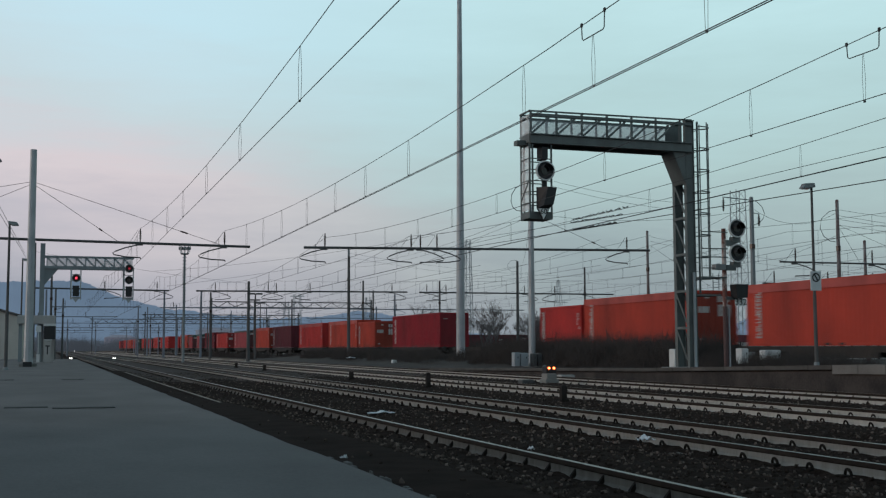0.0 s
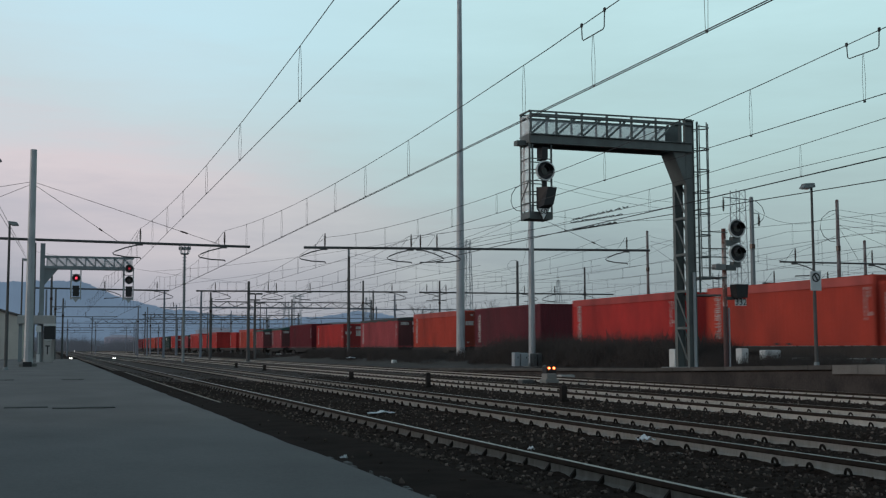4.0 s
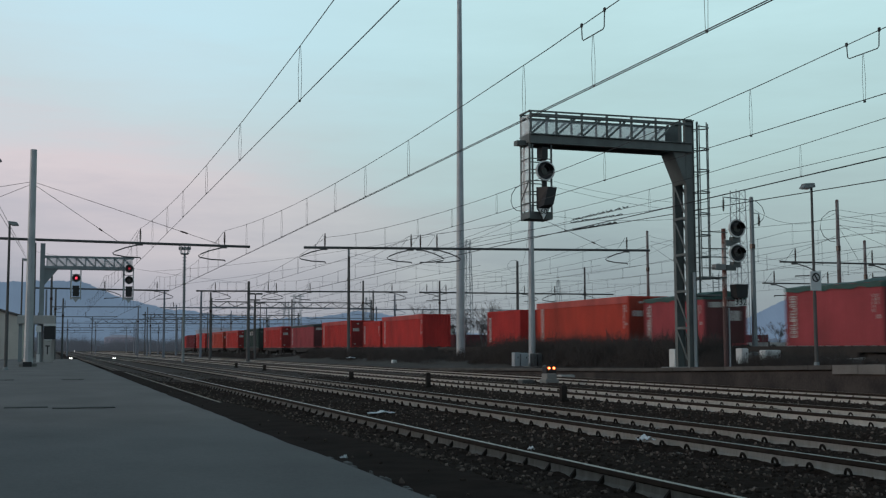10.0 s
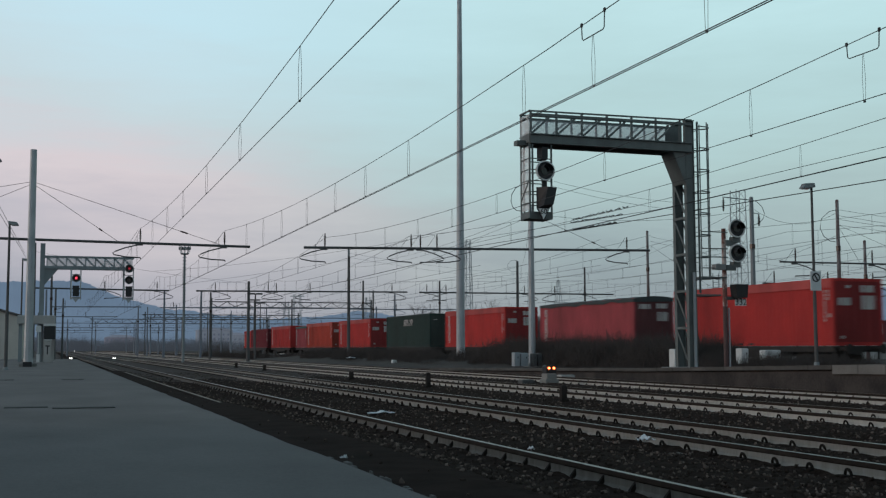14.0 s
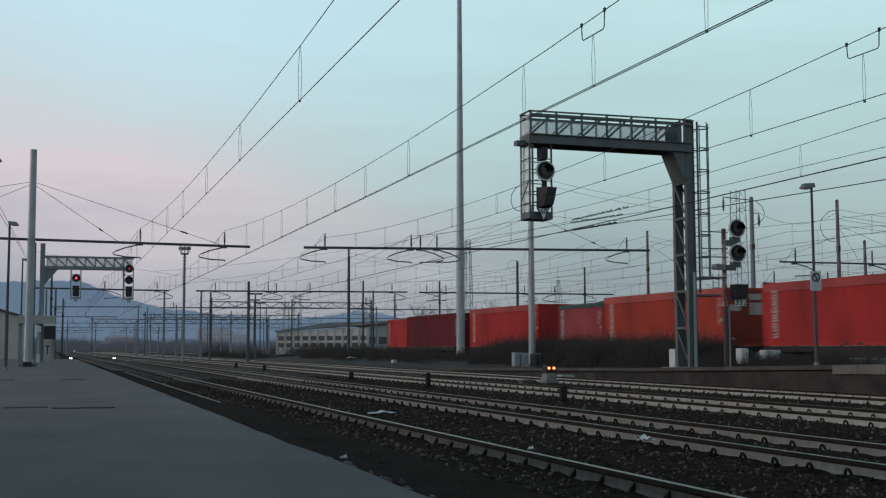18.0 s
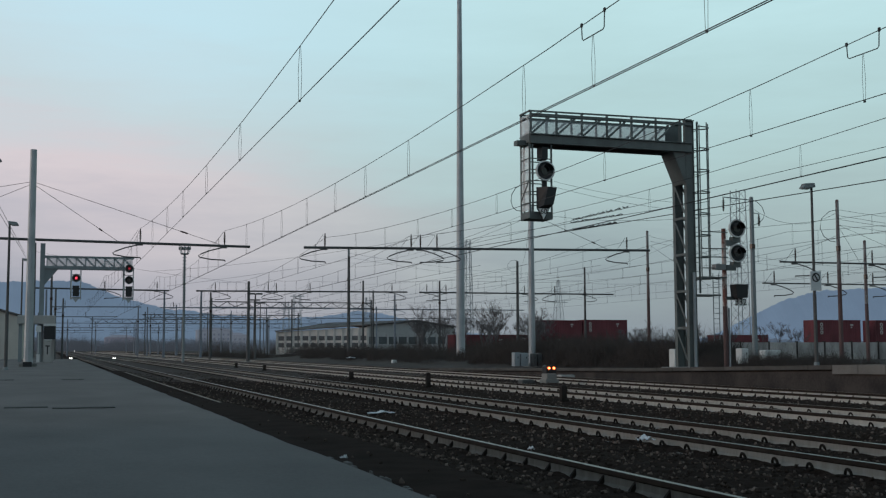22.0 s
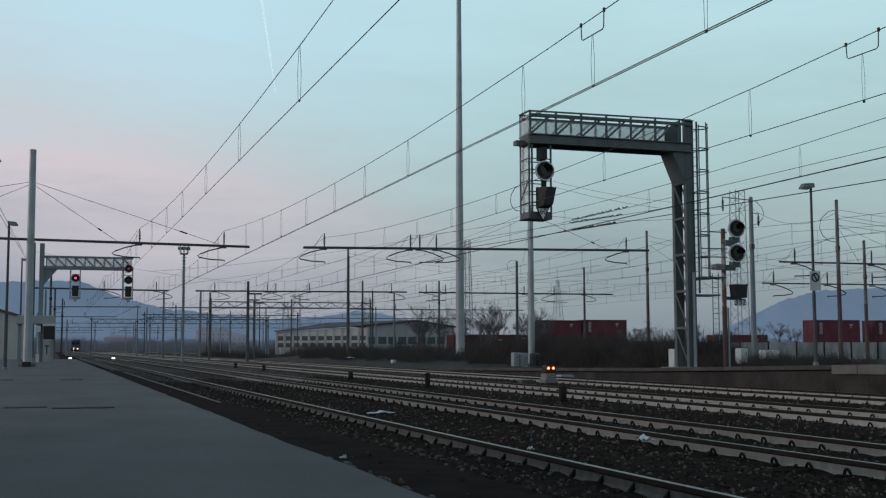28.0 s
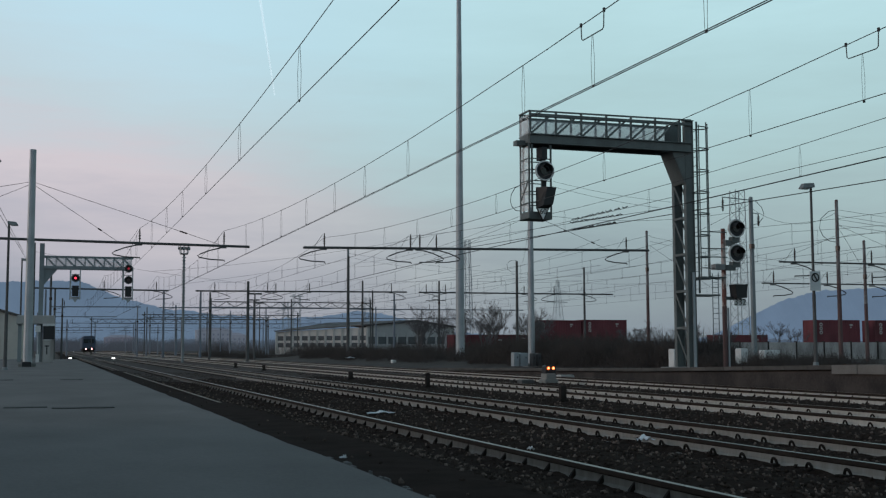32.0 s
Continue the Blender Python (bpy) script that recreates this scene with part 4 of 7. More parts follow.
def near_gantry():
    Y = 34.0
    root = thing("signal_gantry", "green-grey steel signal gantry on a lattice leg beside the platform", "signal gantry", (0, Y, 0))
    X0, X1, ZB, ZG, ZT = 14.53, 20.50, 7.68, 8.0, 8.74
    D = 0.80
    # two girders, front and back
    for y in (0.0, D):
        g = MB()
        g.box(X0, X1 - 0.02, y - 0.02, y + 0.02, ZB + 0.03, ZG - 0.03)
        g.box(X0, X1 - 0.02, y - 0.09, y + 0.09, ZB, ZB + 0.03)
        g.box(X0, X1 - 0.02, y - 0.09, y + 0.09, ZG - 0.03, ZG)
        part("girder", g, M_GANTRY, root)
        part("top_rail", MB().beam((X0 - 0.02, y, ZT), (X1, y, ZT + 0.05), 0.05), M_GANTRY, root)
        part("upper_chord", MB().beam((X0, y, ZT - 0.12), (X1, y, ZT - 0.10), 0.09), M_GANTRY, root)
        n = 7
        step = (X1 - 0.5 - X0) / (n - 1)
        for i in range(n):
            x = X0 + 0.03 + step * i
            part("post", MB().beam((x, y, ZG), (x, y, ZT), 0.06), M_GANTRY, root)
            if i < n - 1:
                part("diagonal", MB().beam((x + 0.06, y, ZG + 0.03), (x + step * 0.78, y, ZT - 0.13), 0.06), M_GANTRY, root)
    part("walkway", MB().box(X0, X1 - 0.3, 0.1, D - 0.1, ZB + 0.31, ZB + 0.36), M_GANTRY, root)
    part("guard_panel", MB().box(X0 + 0.1, X1 - 0.52, D - 0.055, D - 0.045, ZG, ZT - 0.14), M_GUARD, root, "pale wire mesh guard")
    part("end_panel", MB().box(X0 - 0.012, X0 - 0.004, 0.05, D - 0.05, ZG, ZT - 0.1), M_GUARD, root, "pale wire mesh guard")
    part("end_rail", MB().beam((X0, 0, ZT), (X0, D, ZT), 0.05), M_GANTRY, root)
    part("end_plate", MB().box(X0 - 0.02, X0 + 0.03, 0.02, D - 0.02, ZB + 0.03, ZG), M_GANTRY, root)
    part("end_lug", MB().box(X0 - 0.32, X0 + 0.2, 0.3, 0.6, ZB - 0.02, ZB + 0.13), M_GANTRY, root)
    # leg: a front and a back column joined by lacing on both faces
    zb = 0.40
    XL, XR, BACK = 20.25, 20.57, 0.78
    for y in (0.0, BACK):
        c = MB()
        c.box(XL, XL + 0.025, y, y + 0.16, zb, ZT + 0.02).box(XR - 0.025, XR, y, y + 0.16, zb, ZT + 0.02).box(XL + 0.025, XR - 0.025, y + 0.05, y + 0.08, zb, ZT + 0.02)
        part("column", c, M_GANTRY, root)
        part("column_cap", MB().box(XL - 0.02, XR + 0.02, y - 0.02, y + 0.18, ZT + 0.02, ZT + 0.05), M_GANTRY, root)
    for k in range(5):
        z = zb + 0.12 + 1.24 * k
        for x in (XL + 0.012, XR - 0.012):
            part("lacing", MB().beam((x, BACK + 0.08, z + 1.2), (x, 0.10, z + 0.06), 0.02, 0.07), M_GANTRY, root)
            part("batten", MB().box(x - 0.012, x + 0.012, 0.16, BACK, z + 1.18, z + 1.26), M_GANTRY, root)
    part("cable_duct", MB().box(XL + 0.16, XL + 0.25, -0.05, 0.0, zb, 3.6), M_GALV, root, "pale galvanised cable duct")
    part("base_plate", MB().bevel_box(19.75, 20.75, -0.25, D + 0.25, zb - 0.3, zb + 0.03, 0.02), M_CONC, root)
    # haunch: a plate on each frame with a flange along its slope
    for y in (0.02, BACK + 0.04):
        part("haunch", MB().add([(19.80, y, ZB + 0.01), (XL, y, ZB + 0.01), (XL, y, 6.64), (19.80, y + 0.03, ZB + 0.01), (XL, y + 0.03, ZB + 0.01), (XL, y + 0.03, 6.64)],
                                [(0, 1, 2), (5, 4, 3), (0, 3, 4, 1), (1, 4, 5, 2), (2, 5, 3, 0)]), M_GANTRY, root)
    part("haunch_flange", MB().beam((19.78, 0.43, ZB + 0.02), (XL - 0.01, 0.43, 6.62), 0.80, 0.03), M_GANTRY, root)
    # ladder with safety hoops
    lad = part("ladder", MB().beam((20.7, 0.0, 2.9), (20.7, 0.0, 8.75), 0.05).beam((20.7, 0.40, 2.9), (20.7, 0.40, 8.75), 0.05), M_GANTRY, root)
    for i in range(19):
        zz = 3.05 + 0.3 * i
        part("rung", MB().cyl((20.7, 0.0, zz), (20.7, 0.40, zz), 0.012, 0.012, 5), M_GANTRY, lad)
    for i in range(8):
        zz = 3.4 + 0.74 * i
        pts = [(20.7 + 0.54 * math.sin(a), 0.20 - 0.30 * math.cos(a), zz) for a in np.linspace(0, math.pi, 9)]
        part("hoop", MB().tube(pts, 0.022, 5), M_GANTRY, lad)
    for a in (0.7, 1.57, 2.45):
        xx, yy = 20.7 + 0.54 * math.sin(a), 0.20 - 0.30 * math.cos(a)
        part("cage_bar", MB().beam((xx, yy, 3.4), (xx, yy, 8.75), 0.028), M_GANTRY, lad)
    part("landing", MB().box(20.55, 21.5, 0.0, 0.8, 2.82, 2.87), M_GANTRY, root)
    part("end_gusset", MB().box(19.9, 20.46, D - 0.06, D - 0.03, ZG, ZT - 0.08), M_GANTRY, root)
    # hanging signal cage
    cage = part("signal_cage", MB().box(14.5, 15.3, 0.02, 0.75, 5.22, 5.25).box(14.5, 15.3, 0.0, 0.03, 5.22, 5.46).box(14.5, 14.53, 0.0, 0.75, 5.22, 5.46).box(15.27, 15.3, 0.0, 0.75, 5.22, 5.46), M_GANTRY, root)
    for x in (14.52, 14.62, 15.28):
        for y in (0.02, 0.73):
            part("cage_post", MB().beam((x, y, 5.25), (x, y, ZB), 0.05), M_GANTRY, cage)
    for i in range(5):
        zz = 5.75 + 0.36 * i
        for y in (0.02, 0.73):
            part("cage_rail", MB().beam((14.52, y, zz), (15.28, y, zz), 0.03), M_GANTRY, cage)
        part("cage_rail", MB().beam((14.52, 0.02, zz), (14.52, 0.73, zz), 0.03), M_GANTRY, cage)
    part("cage_brace", MB().beam((14.52, 0.73, 5.85), (14.52, 0.05, 6.5), 0.04), M_GANTRY, cage)
    part("cage_mesh", MB().box(14.515, 14.522, 0.05, 0.70, 5.5, 7.6), M_GUARD, cage, "pale wire mesh guard")
    signal_head(root, 14.97, -0.18, 6.77, 0.305, rim=M_WHITE)
    part("head_arm", MB().box(14.9, 15.1, -0.12, 0.3, 7.15, 7.56), M_BLACK, root)
    hood = MB()
    hood.add([(14.8, -0.45, 5.62), (15.14, -0.45, 5.66), (15.26, -0.45, 6.2), (14.95, -0.45, 6.22), (14.74, 0.0, 5.55), (15.16, 0.0, 5.55), (15.16, 0.0, 6.25), (14.74, 0.0, 6.25)],
             [(0, 1, 2, 3), (7, 6, 5, 4), (0, 4, 5, 1), (1, 5, 6, 2), (2, 6, 7, 3), (3, 7, 4, 0)])
    part("route_indicator", hood, M_BLACK, root, "black hooded indicator box")
    part("head_stem", MB().box(14.93, 15.07, -0.1, 0.02, 5.4, 6.45), M_BLACK, root)
    plate = part("speed_plate", MB().add([(14.66, -0.2, 5.56), (15.12, -0.2, 5.56), (14.89, -0.2, 5.12), (14.66, -0.17, 5.56), (15.12, -0.17, 5.56), (14.89, -0.17, 5.12)],
                                          [(0, 2, 1), (3, 4, 5), (0, 1, 4, 3), (1, 2, 5, 4), (2, 0, 3, 5)]), M_BLACK, root, "white triangular speed plate with black edge")
    part("plate_face", MB().add([(14.71, -0.225, 5.535), (15.07, -0.225, 5.535), (14.89, -0.225, 5.19), (14.71, -0.203, 5.535), (15.07, -0.203, 5.535), (14.89, -0.203, 5.19)], [(0, 2, 1), (3, 4, 5), (0, 1, 4, 3), (1, 2, 5, 4), (2, 0, 3, 5)]), M_PLATE, plate)
    part("numeral", text_mesh("60", 0.24, "numeral"), M_BLACK, plate, at=pose(14.89, -0.23, 5.435, 90))
    return root


near_gantry()


def set_numeral_material():
    for ob in bpy.data.objects:
        if ob.name.startswith("numeral") and not ob.data.materials:
            ob.data.materials.append(M_BLACK)


set_numeral_material()


def far_gantry():
    Y = 80.0
    root = thing("signal_gantry", "steel signal gantry over the platform track showing red lights", "signal gantry", (0, Y, 0))
    ZB, ZT = 6.35, 7.15
    for y in (0.0, 0.7):
        part("lower_chord", MB().beam((-0.5, y, ZB + 0.08), (5.25, y, ZB + 0.08), 0.1, 0.2), M_MAST, root)
        part("upper_chord", MB().beam((-0.5, y, ZT), (5.25, y, ZT), 0.1), M_MAST, root)
        n = 9
        for i in range(n):
            x0 = -0.3 + 5.5 * i / n
            part("post", MB().beam((x0, y, ZB), (x0, y, ZT), 0.06), M_MAST, root)
            part("diagonal", MB().beam((x0, y, ZT - 0.05), (x0 + 5.5 / n, y, ZB + 0.15), 0.06), M_MAST, root)
    part("guard_panel", MB().box(-0.3, 5.2, 0.64, 0.65, ZB + 0.2, ZT), M_GUARD, root, "pale wire mesh guard")
    c = MB()
    c.box(-0.72, -0.42, 0, 0.04, 0.25, 8.0).box(-0.72, -0.42, 0.66, 0.7, 0.25, 8.0).box(-0.59, -0.55, 0.04, 0.66, 0.25, 8.0)
    part("column", c, M_MAST, root)
    part("haunch", MB().add([(-0.45, 0.1, ZB), (0.42, 0.1, ZB), (-0.45, 0.1, 5.25), (-0.45, 0.6, ZB), (0.42, 0.6, ZB), (-0.45, 0.6, 5.25)], [(0, 2, 1), (3, 4, 5), (0, 1, 4, 3), (1, 2, 5, 4), (2, 0, 3, 5)]), M_MAST, root)
    lad = part("ladder", MB().beam((-1.15, 0.2, 0.4), (-1.15, 0.2, 7.1), 0.05).beam((-1.15, 0.6, 0.4), (-1.15, 0.6, 7.1), 0.05), M_MAST, root)
    for i in range(20):
        part("rung", MB().box(-1.3, -1.0, 0.2, 0.24, 0.6 + 0.33 * i, 0.63 + 0.33 * i), M_MAST, lad)
    for x, heads in ((1.55, [(5.73, M_RED_ON), (4.95, None)]), (4.92, [(6.42, M_RED_DIM), (5.65, None), (4.95, None)])):
        cage = part("signal_cage", MB().box(x - 0.33, x + 0.33, 0, 0.04, 4.35, 4.5).box(x - 0.33, x - 0.26, 0, 0.04, 4.5, ZB).box(x + 0.26, x + 0.33, 0, 0.04, 4.5, ZB), M_SIGN, root, "pale cage frame")
        for dx in (-0.32, 0.32):
            part("cage_post", MB().beam((x + dx, 0.6, 4.35), (x + dx, 0.6, ZB), 0.06), M_MAST, cage)
        for zz in (4.8, 5.2, 5.6, 6.0):
            part("cage_rail", MB().beam((x - 0.35, 0.3, zz), (x + 0.35, 0.3, zz), 0.04), M_MAST, cage)
        for j, (z, on) in enumerate(heads):
            if j < 2 and (x > 4 or j == 0):
                signal_head(root, x, -0.3, z, 0.26, on)
            else:
                part("indicator_box", MB().box(x - 0.2, x + 0.2, -0.4, -0.1, z - 0.42, z + 0.28), M_BLACK, root)
        part("mark_plate", MB().add([(x - 0.25, -0.2, 4.5), (x + 0.25, -0.2, 4.5), (x, -0.2, 4.1), (x - 0.25, -0.17, 4.5), (x + 0.25, -0.17, 4.5), (x, -0.17, 4.1)],
                                    [(0, 2, 1), (3, 4, 5), (0, 1, 4, 3), (1, 2, 5, 4), (2, 0, 3, 5)]), M_GALV, root)
    return root


far_gantry()




def signal_332():
    root = thing("signal_post", "two-headed black signal on a rust-streaked post with a number plate", "signal", (0, 36.0, 0))
    part("post", MB().cyl((22.92, 0, 2.55), (22.92, 0, 5.35), 0.085, 0.08, 10), M_PEEL, root, "peeling white and rust-red post")
    part("post_foot", MB().cyl((22.92, 0, 0.3), (22.92, 0, 2.55), 0.09, 0.085, 10), M_RUSTMAST, root, "dark rusted lower post")
    part("conduit", MB().cyl((23.04, -0.05, 0.4), (23.04, -0.05, 2.5), 0.035, 0.035, 6), M_GALV, root, "pale cable conduit")
    for z in (5.34, 4.45):
        signal_head(root, 23.28, -0.3, z, 0.31, rim=M_WHITE)
        part("arm", MB().box(22.9, 23.29, -0.2, -0.1, z - 0.62, z - 0.42), M_GANTRY, root)
        part("head_base", MB().box(23.14, 23.44, -0.25, -0.02, z - 0.5, z - 0.3), M_GANTRY, root)
    hood = MB().add([(23.13, -0.4, 3.33), (23.64, -0.4, 3.33), (23.60, -0.4, 2.85), (23.18, -0.4, 2.85), (23.13, 0, 3.33), (23.64, 0, 3.33), (23.60, 0, 2.85), (23.18, 0, 2.85)],
                    [(0, 3, 2, 1), (4, 5, 6, 7), (0, 1, 5, 4), (1, 2, 6, 5), (2, 3, 7, 6), (3, 0, 4, 7)])
    part("indicator_hood", hood, M_BLACK, root)
    part("lower_arm", MB().box(22.9, 23.6, -0.08, -0.03, 2.78, 2.9), M_GANTRY, root)
    plate = part("number_plate", MB().box(23.27, 23.73, -0.12, -0.09, 2.575, 2.825), M_PLATE, root, "white plate with black signal number")
    part("numeral", text_mesh("332", 0.33, "numeral"), M_BLACK, plate, at=pose(23.50, -0.125, 2.70, 90))
    part("platform", MB().box(21.9, 22.9, -0.2, 0.5, 3.55, 3.60), M_GANTRY, root)
    for zz in (3.9, 4.3, 4.6, 5.2):
        part("guard_rail", MB().beam((21.9, -0.2, zz), (22.95, -0.2, zz), 0.035), M_GANTRY, root)
    part("junction_box", MB().bevel_box(22.4, 22.8, -0.3, 0.0, 3.85, 4.05, 0.02), M_LAMP, root)
    set_numeral_material()


M_PEEL = mat("peeling_post_paint", (0.55, 0.49, 0.46), (0.20, 0.085, 0.07), 0.8, 0, 2.2, 14, 0.1, 0, (1, 1, 0.6), 0.10)
signal_332()


def ladder_mast():
    root = thing("ladder_mast", "slim steel mast with a climbing ladder behind the freight track", "mast", (41.9, 66.0, -0.3))
    part("shaft", MB().cyl((0, 0, 0), (0, 0, 6.6), 0.07, 0.055, 8), M_MAST, root)
    lad = part("ladder", MB().beam((-0.82, -0.1, 0), (-0.82, -0.1, 6.2), 0.045).beam((-0.38, -0.1, 0), (-0.38, -0.1, 6.2), 0.045), M_MAST, root)
    for i in range(17):
        part("rung", MB().box(-0.82, -0.38, -0.12, -0.08, 0.5 + 0.34 * i, 0.53 + 0.34 * i), M_MAST, lad)
    for z in (1.6, 3.6, 5.8):
        part("stand_off", MB().beam((-0.6, -0.1, z), (0, 0, z), 0.035), M_MAST, root)


ladder_mast()


def dwarf_signal(x, y, z0, lamp, label):
    root = thing("dwarf_signal", label, "dwarf signal", (x, y, z0))
    part("plinth", MB().bevel_box(-0.17, 0.17, -0.2, 0.25, -0.26, 0.24, 0.03).bevel_box(-0.23, 0.23, -0.24, 0.27, -0.28, 0.05, 0.02), M_CONC, root, "pale concrete plinth")
    part("housing", MB().bevel_box(-0.18, 0.18, -0.16, 0.16, 0.236, 0.50, 0.04), M_BLACK, root)
    for dx in (-0.088, 0.088):
        part("lamp", disc_ring(MB(), (dx, 0.41), 0.001, 0.05, -0.185, -0.162, 14), lamp, root, "lit lamp")
        part("lamp_core", disc_ring(MB(), (dx, 0.41), 0.001, 0.028, -0.19, -0.187, 12), M_ORANGE_CORE if lamp is M_ORANGE_ON else lamp, root, "lit lamp")
        part("visor", MB().box(dx - 0.08, dx + 0.08, -0.24, -0.165, 0.478, 0.486), M_BLACK, root)


dwarf_signal(15.66, 35.2, 0.01, M_ORANGE_ON, "low dwarf signal with two lit orange lamps on a pale plinth")
dwarf_signal(1.98, 119.0, -0.25, M_WHITE_ON, "low dwarf signal with two lit white lamps beside the track")
dwarf_signal(5.95, 117.0, -0.25, M_WHITE_ON, "low dwarf signal with two lit white lamps between the tracks")


def far_lamp():
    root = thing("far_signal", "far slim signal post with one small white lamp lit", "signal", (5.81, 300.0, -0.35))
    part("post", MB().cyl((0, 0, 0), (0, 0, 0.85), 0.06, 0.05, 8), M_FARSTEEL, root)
    part("lamp", disc_ring(MB(), (0, 0.76), 0.001, 0.05, -0.12, -0.05, 12), M_WHITE_ON, root, "lit white lamp")


far_lamp()


def lamp_post(x, y, z0, h, side, label, r=0.055, sign=False, paint_m=M_MAST):
    root = thing("street_lamp", label, "lamp post", (x, y, z0), group="platform lamps")
    part("pole", MB().cyl((0, 0, 0), (0, 0, h * 0.4), r * 1.35, r * 1.25, 10).cyl((0, 0, h * 0.4), (0, 0, h), r * 1.05, r * 0.85, 10), paint_m, root)
    head = MB()
    s = side
    head.add([(s * -0.05, -0.13, h), (s * 0.36, -0.11, h - 0.03), (s * 0.36, 0.11, h - 0.03), (s * -0.05, 0.13, h), (s * -0.05, -0.10, h + 0.13), (s * 0.27, -0.08, h + 0.11), (s * 0.27, 0.08, h + 0.11), (s * -0.05, 0.10, h + 0.16)],
             [(0, 3, 2, 1), (4, 5, 6, 7), (0, 1, 5, 4), (1, 2, 6, 5), (2, 3, 7, 6), (3, 0, 4, 7)])
    part("lamp_head", head, M_LAMP, root)
    part("lamp_glass", MB().box(min(s * 0.08, s * 0.34), max(s * 0.08, s * 0.34), -0.09, 0.09, h - 0.05, h - 0.022), M_LAMPGLASS, root)
    part("base", MB().cyl((0, 0, 0), (0, 0, 0.12), r * 2.2, r * 1.8, 10), M_MAST, root)
    if sign:
        plate = part("sign", MB().box(-0.205, 0.155, -0.12, -0.10, 2.18, 2.74), M_SIGN, root, "pale grey warning sign with a round pictogram")
        part("sign_ring", disc_ring(MB(), (-0.025, 2.56), 0.095, 0.135, -0.128, -0.121, 20), M_BLACK, plate)
        part("sign_bar", MB().beam((-0.075, -0.126, 2.64), (0.025, -0.126, 2.48), 0.05, 0.006, (0, 1, 0)), M_BLACK, plate)


lamp_post(21.02, 28.3, 0.54, 5.2, -1, "grey lamp post on the island platform carrying a warning sign", 0.042, True, paint_m=M_DARKMAST)
lamp_post(-1.66, 50.0, 0.25, 5.9, 1, "slim grey lamp post on the platform, unlit", 0.055, paint_m=M_DARKMAST)
lamp_post(-1.80, 35.5, 0.25, 6.3, 1, "grey lamp post near the start of the platform, unlit", 0.06, paint_m=M_DARKMAST)
lamp_post(-1.91, 85.0, 0.22, 7.0, 1, "slim grey lamp post farther along the platform, unlit", 0.06, paint_m=M_DARKMAST)

# ---- freight train ----
REDS = {
    "red": paint("container_red", (0.58, 0.050, 0.045)), "orange": paint("container_orange_red", (0.56, 0.072, 0.046)), "pink": paint("container_faded_red", (0.44, 0.082, 0.092)),
    "dark": paint("container_dark_red", (0.19, 0.024, 0.034)), "plum": paint("container_plum_brown", (0.165, 0.034, 0.045)), "crimson": paint("container_crimson", (0.36, 0.024, 0.036)),
    "green": paint("container_dark_green", (0.035, 0.062, 0.055)), "maroon": paint("container_maroon", (0.20, 0.06, 0.07))}
WORDS = {"red": "red", "orange": "orange-red", "pink": "faded pinkish-red", "dark": "dark red", "plum": "brownish plum", "crimson": "crimson", "green": "dark green", "maroon": "maroon"}
M_TARP = mat("green_tarpaulin", (0.035, 0.10, 0.085), (0.02, 0.06, 0.05), 0.6, 0, 1.2, 12, 0.4)
M_TARP_GREY = mat("dark_grey_tarpaulin", (0.045, 0.055, 0.055), (0.03, 0.034, 0.034), 0.65, 0, 1.2, 12, 0.4)
M_WAGON = mat("grimy_wagon_steel", (0.05, 0.04, 0.034), (0.025, 0.021, 0.019), 0.85, 0.1, 1.5, 20, 0.15)
M_WHEEL = mat("dull_wheel_steel", (0.10, 0.085, 0.075), (0.05, 0.042, 0.036), 0.6, 0.5, 3, 30, 0.05)
# door paint: a base near the side colour times 0.66, plus brown
DOORS = {key: paint("darkened_" + key + "_door", tuple(v * 0.66 + g for v, g in zip(c, (0.022, 0.016, 0.015)))) for key, c in (("red", (0.46, 0.042, 0.042)), ("orange", (0.50, 0.078, 0.045)), ("pink", (0.20, 0.065, 0.068)), ("dark", (0.165, 0.024, 0.034)),
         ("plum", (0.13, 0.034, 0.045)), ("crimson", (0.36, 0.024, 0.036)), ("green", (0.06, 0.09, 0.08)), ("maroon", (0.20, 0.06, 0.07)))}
M_MARK = mat("white_marking", (0.56, 0.53, 0.50), (0.36, 0.32, 0.30), 0.7, 0, 3, 30, 0, 0.05)
CACHE = {}
# sky brightness on the upper rails is put into this paler paint
SKY_LIT = {"red": paint("sky_lit_red_rail", (0.55, 0.10, 0.09)), "orange": paint("sky_lit_orange_rail", (0.57, 0.12, 0.10))}


def corrugated(length, z0, z1, x, out, inset):
    """A corrugated sheet along y at x; ridges stand out by inset on the side out."""
    mb = MB()
    n = max(8, int(length / 0.28))
    step = length / n
    pts = []
    for i in range(n):
        y = -length / 2 + i * step
        pts += [(x, y), (x, y + step * 0.28), (x - out * inset, y + step * 0.5), (x - out * inset, y + step * 0.78)]
    pts.append((x, length / 2))
    vs = [(a, b, z0) for a, b in pts] + [(a, b, z1) for a, b in pts]
    m = len(pts)
    fs = [(i, i + 1, m + i + 1, m + i) if out > 0 else (i + 1, i, m + i, m + i + 1) for i in range(m - 1)]
    return mb.add(vs, fs)


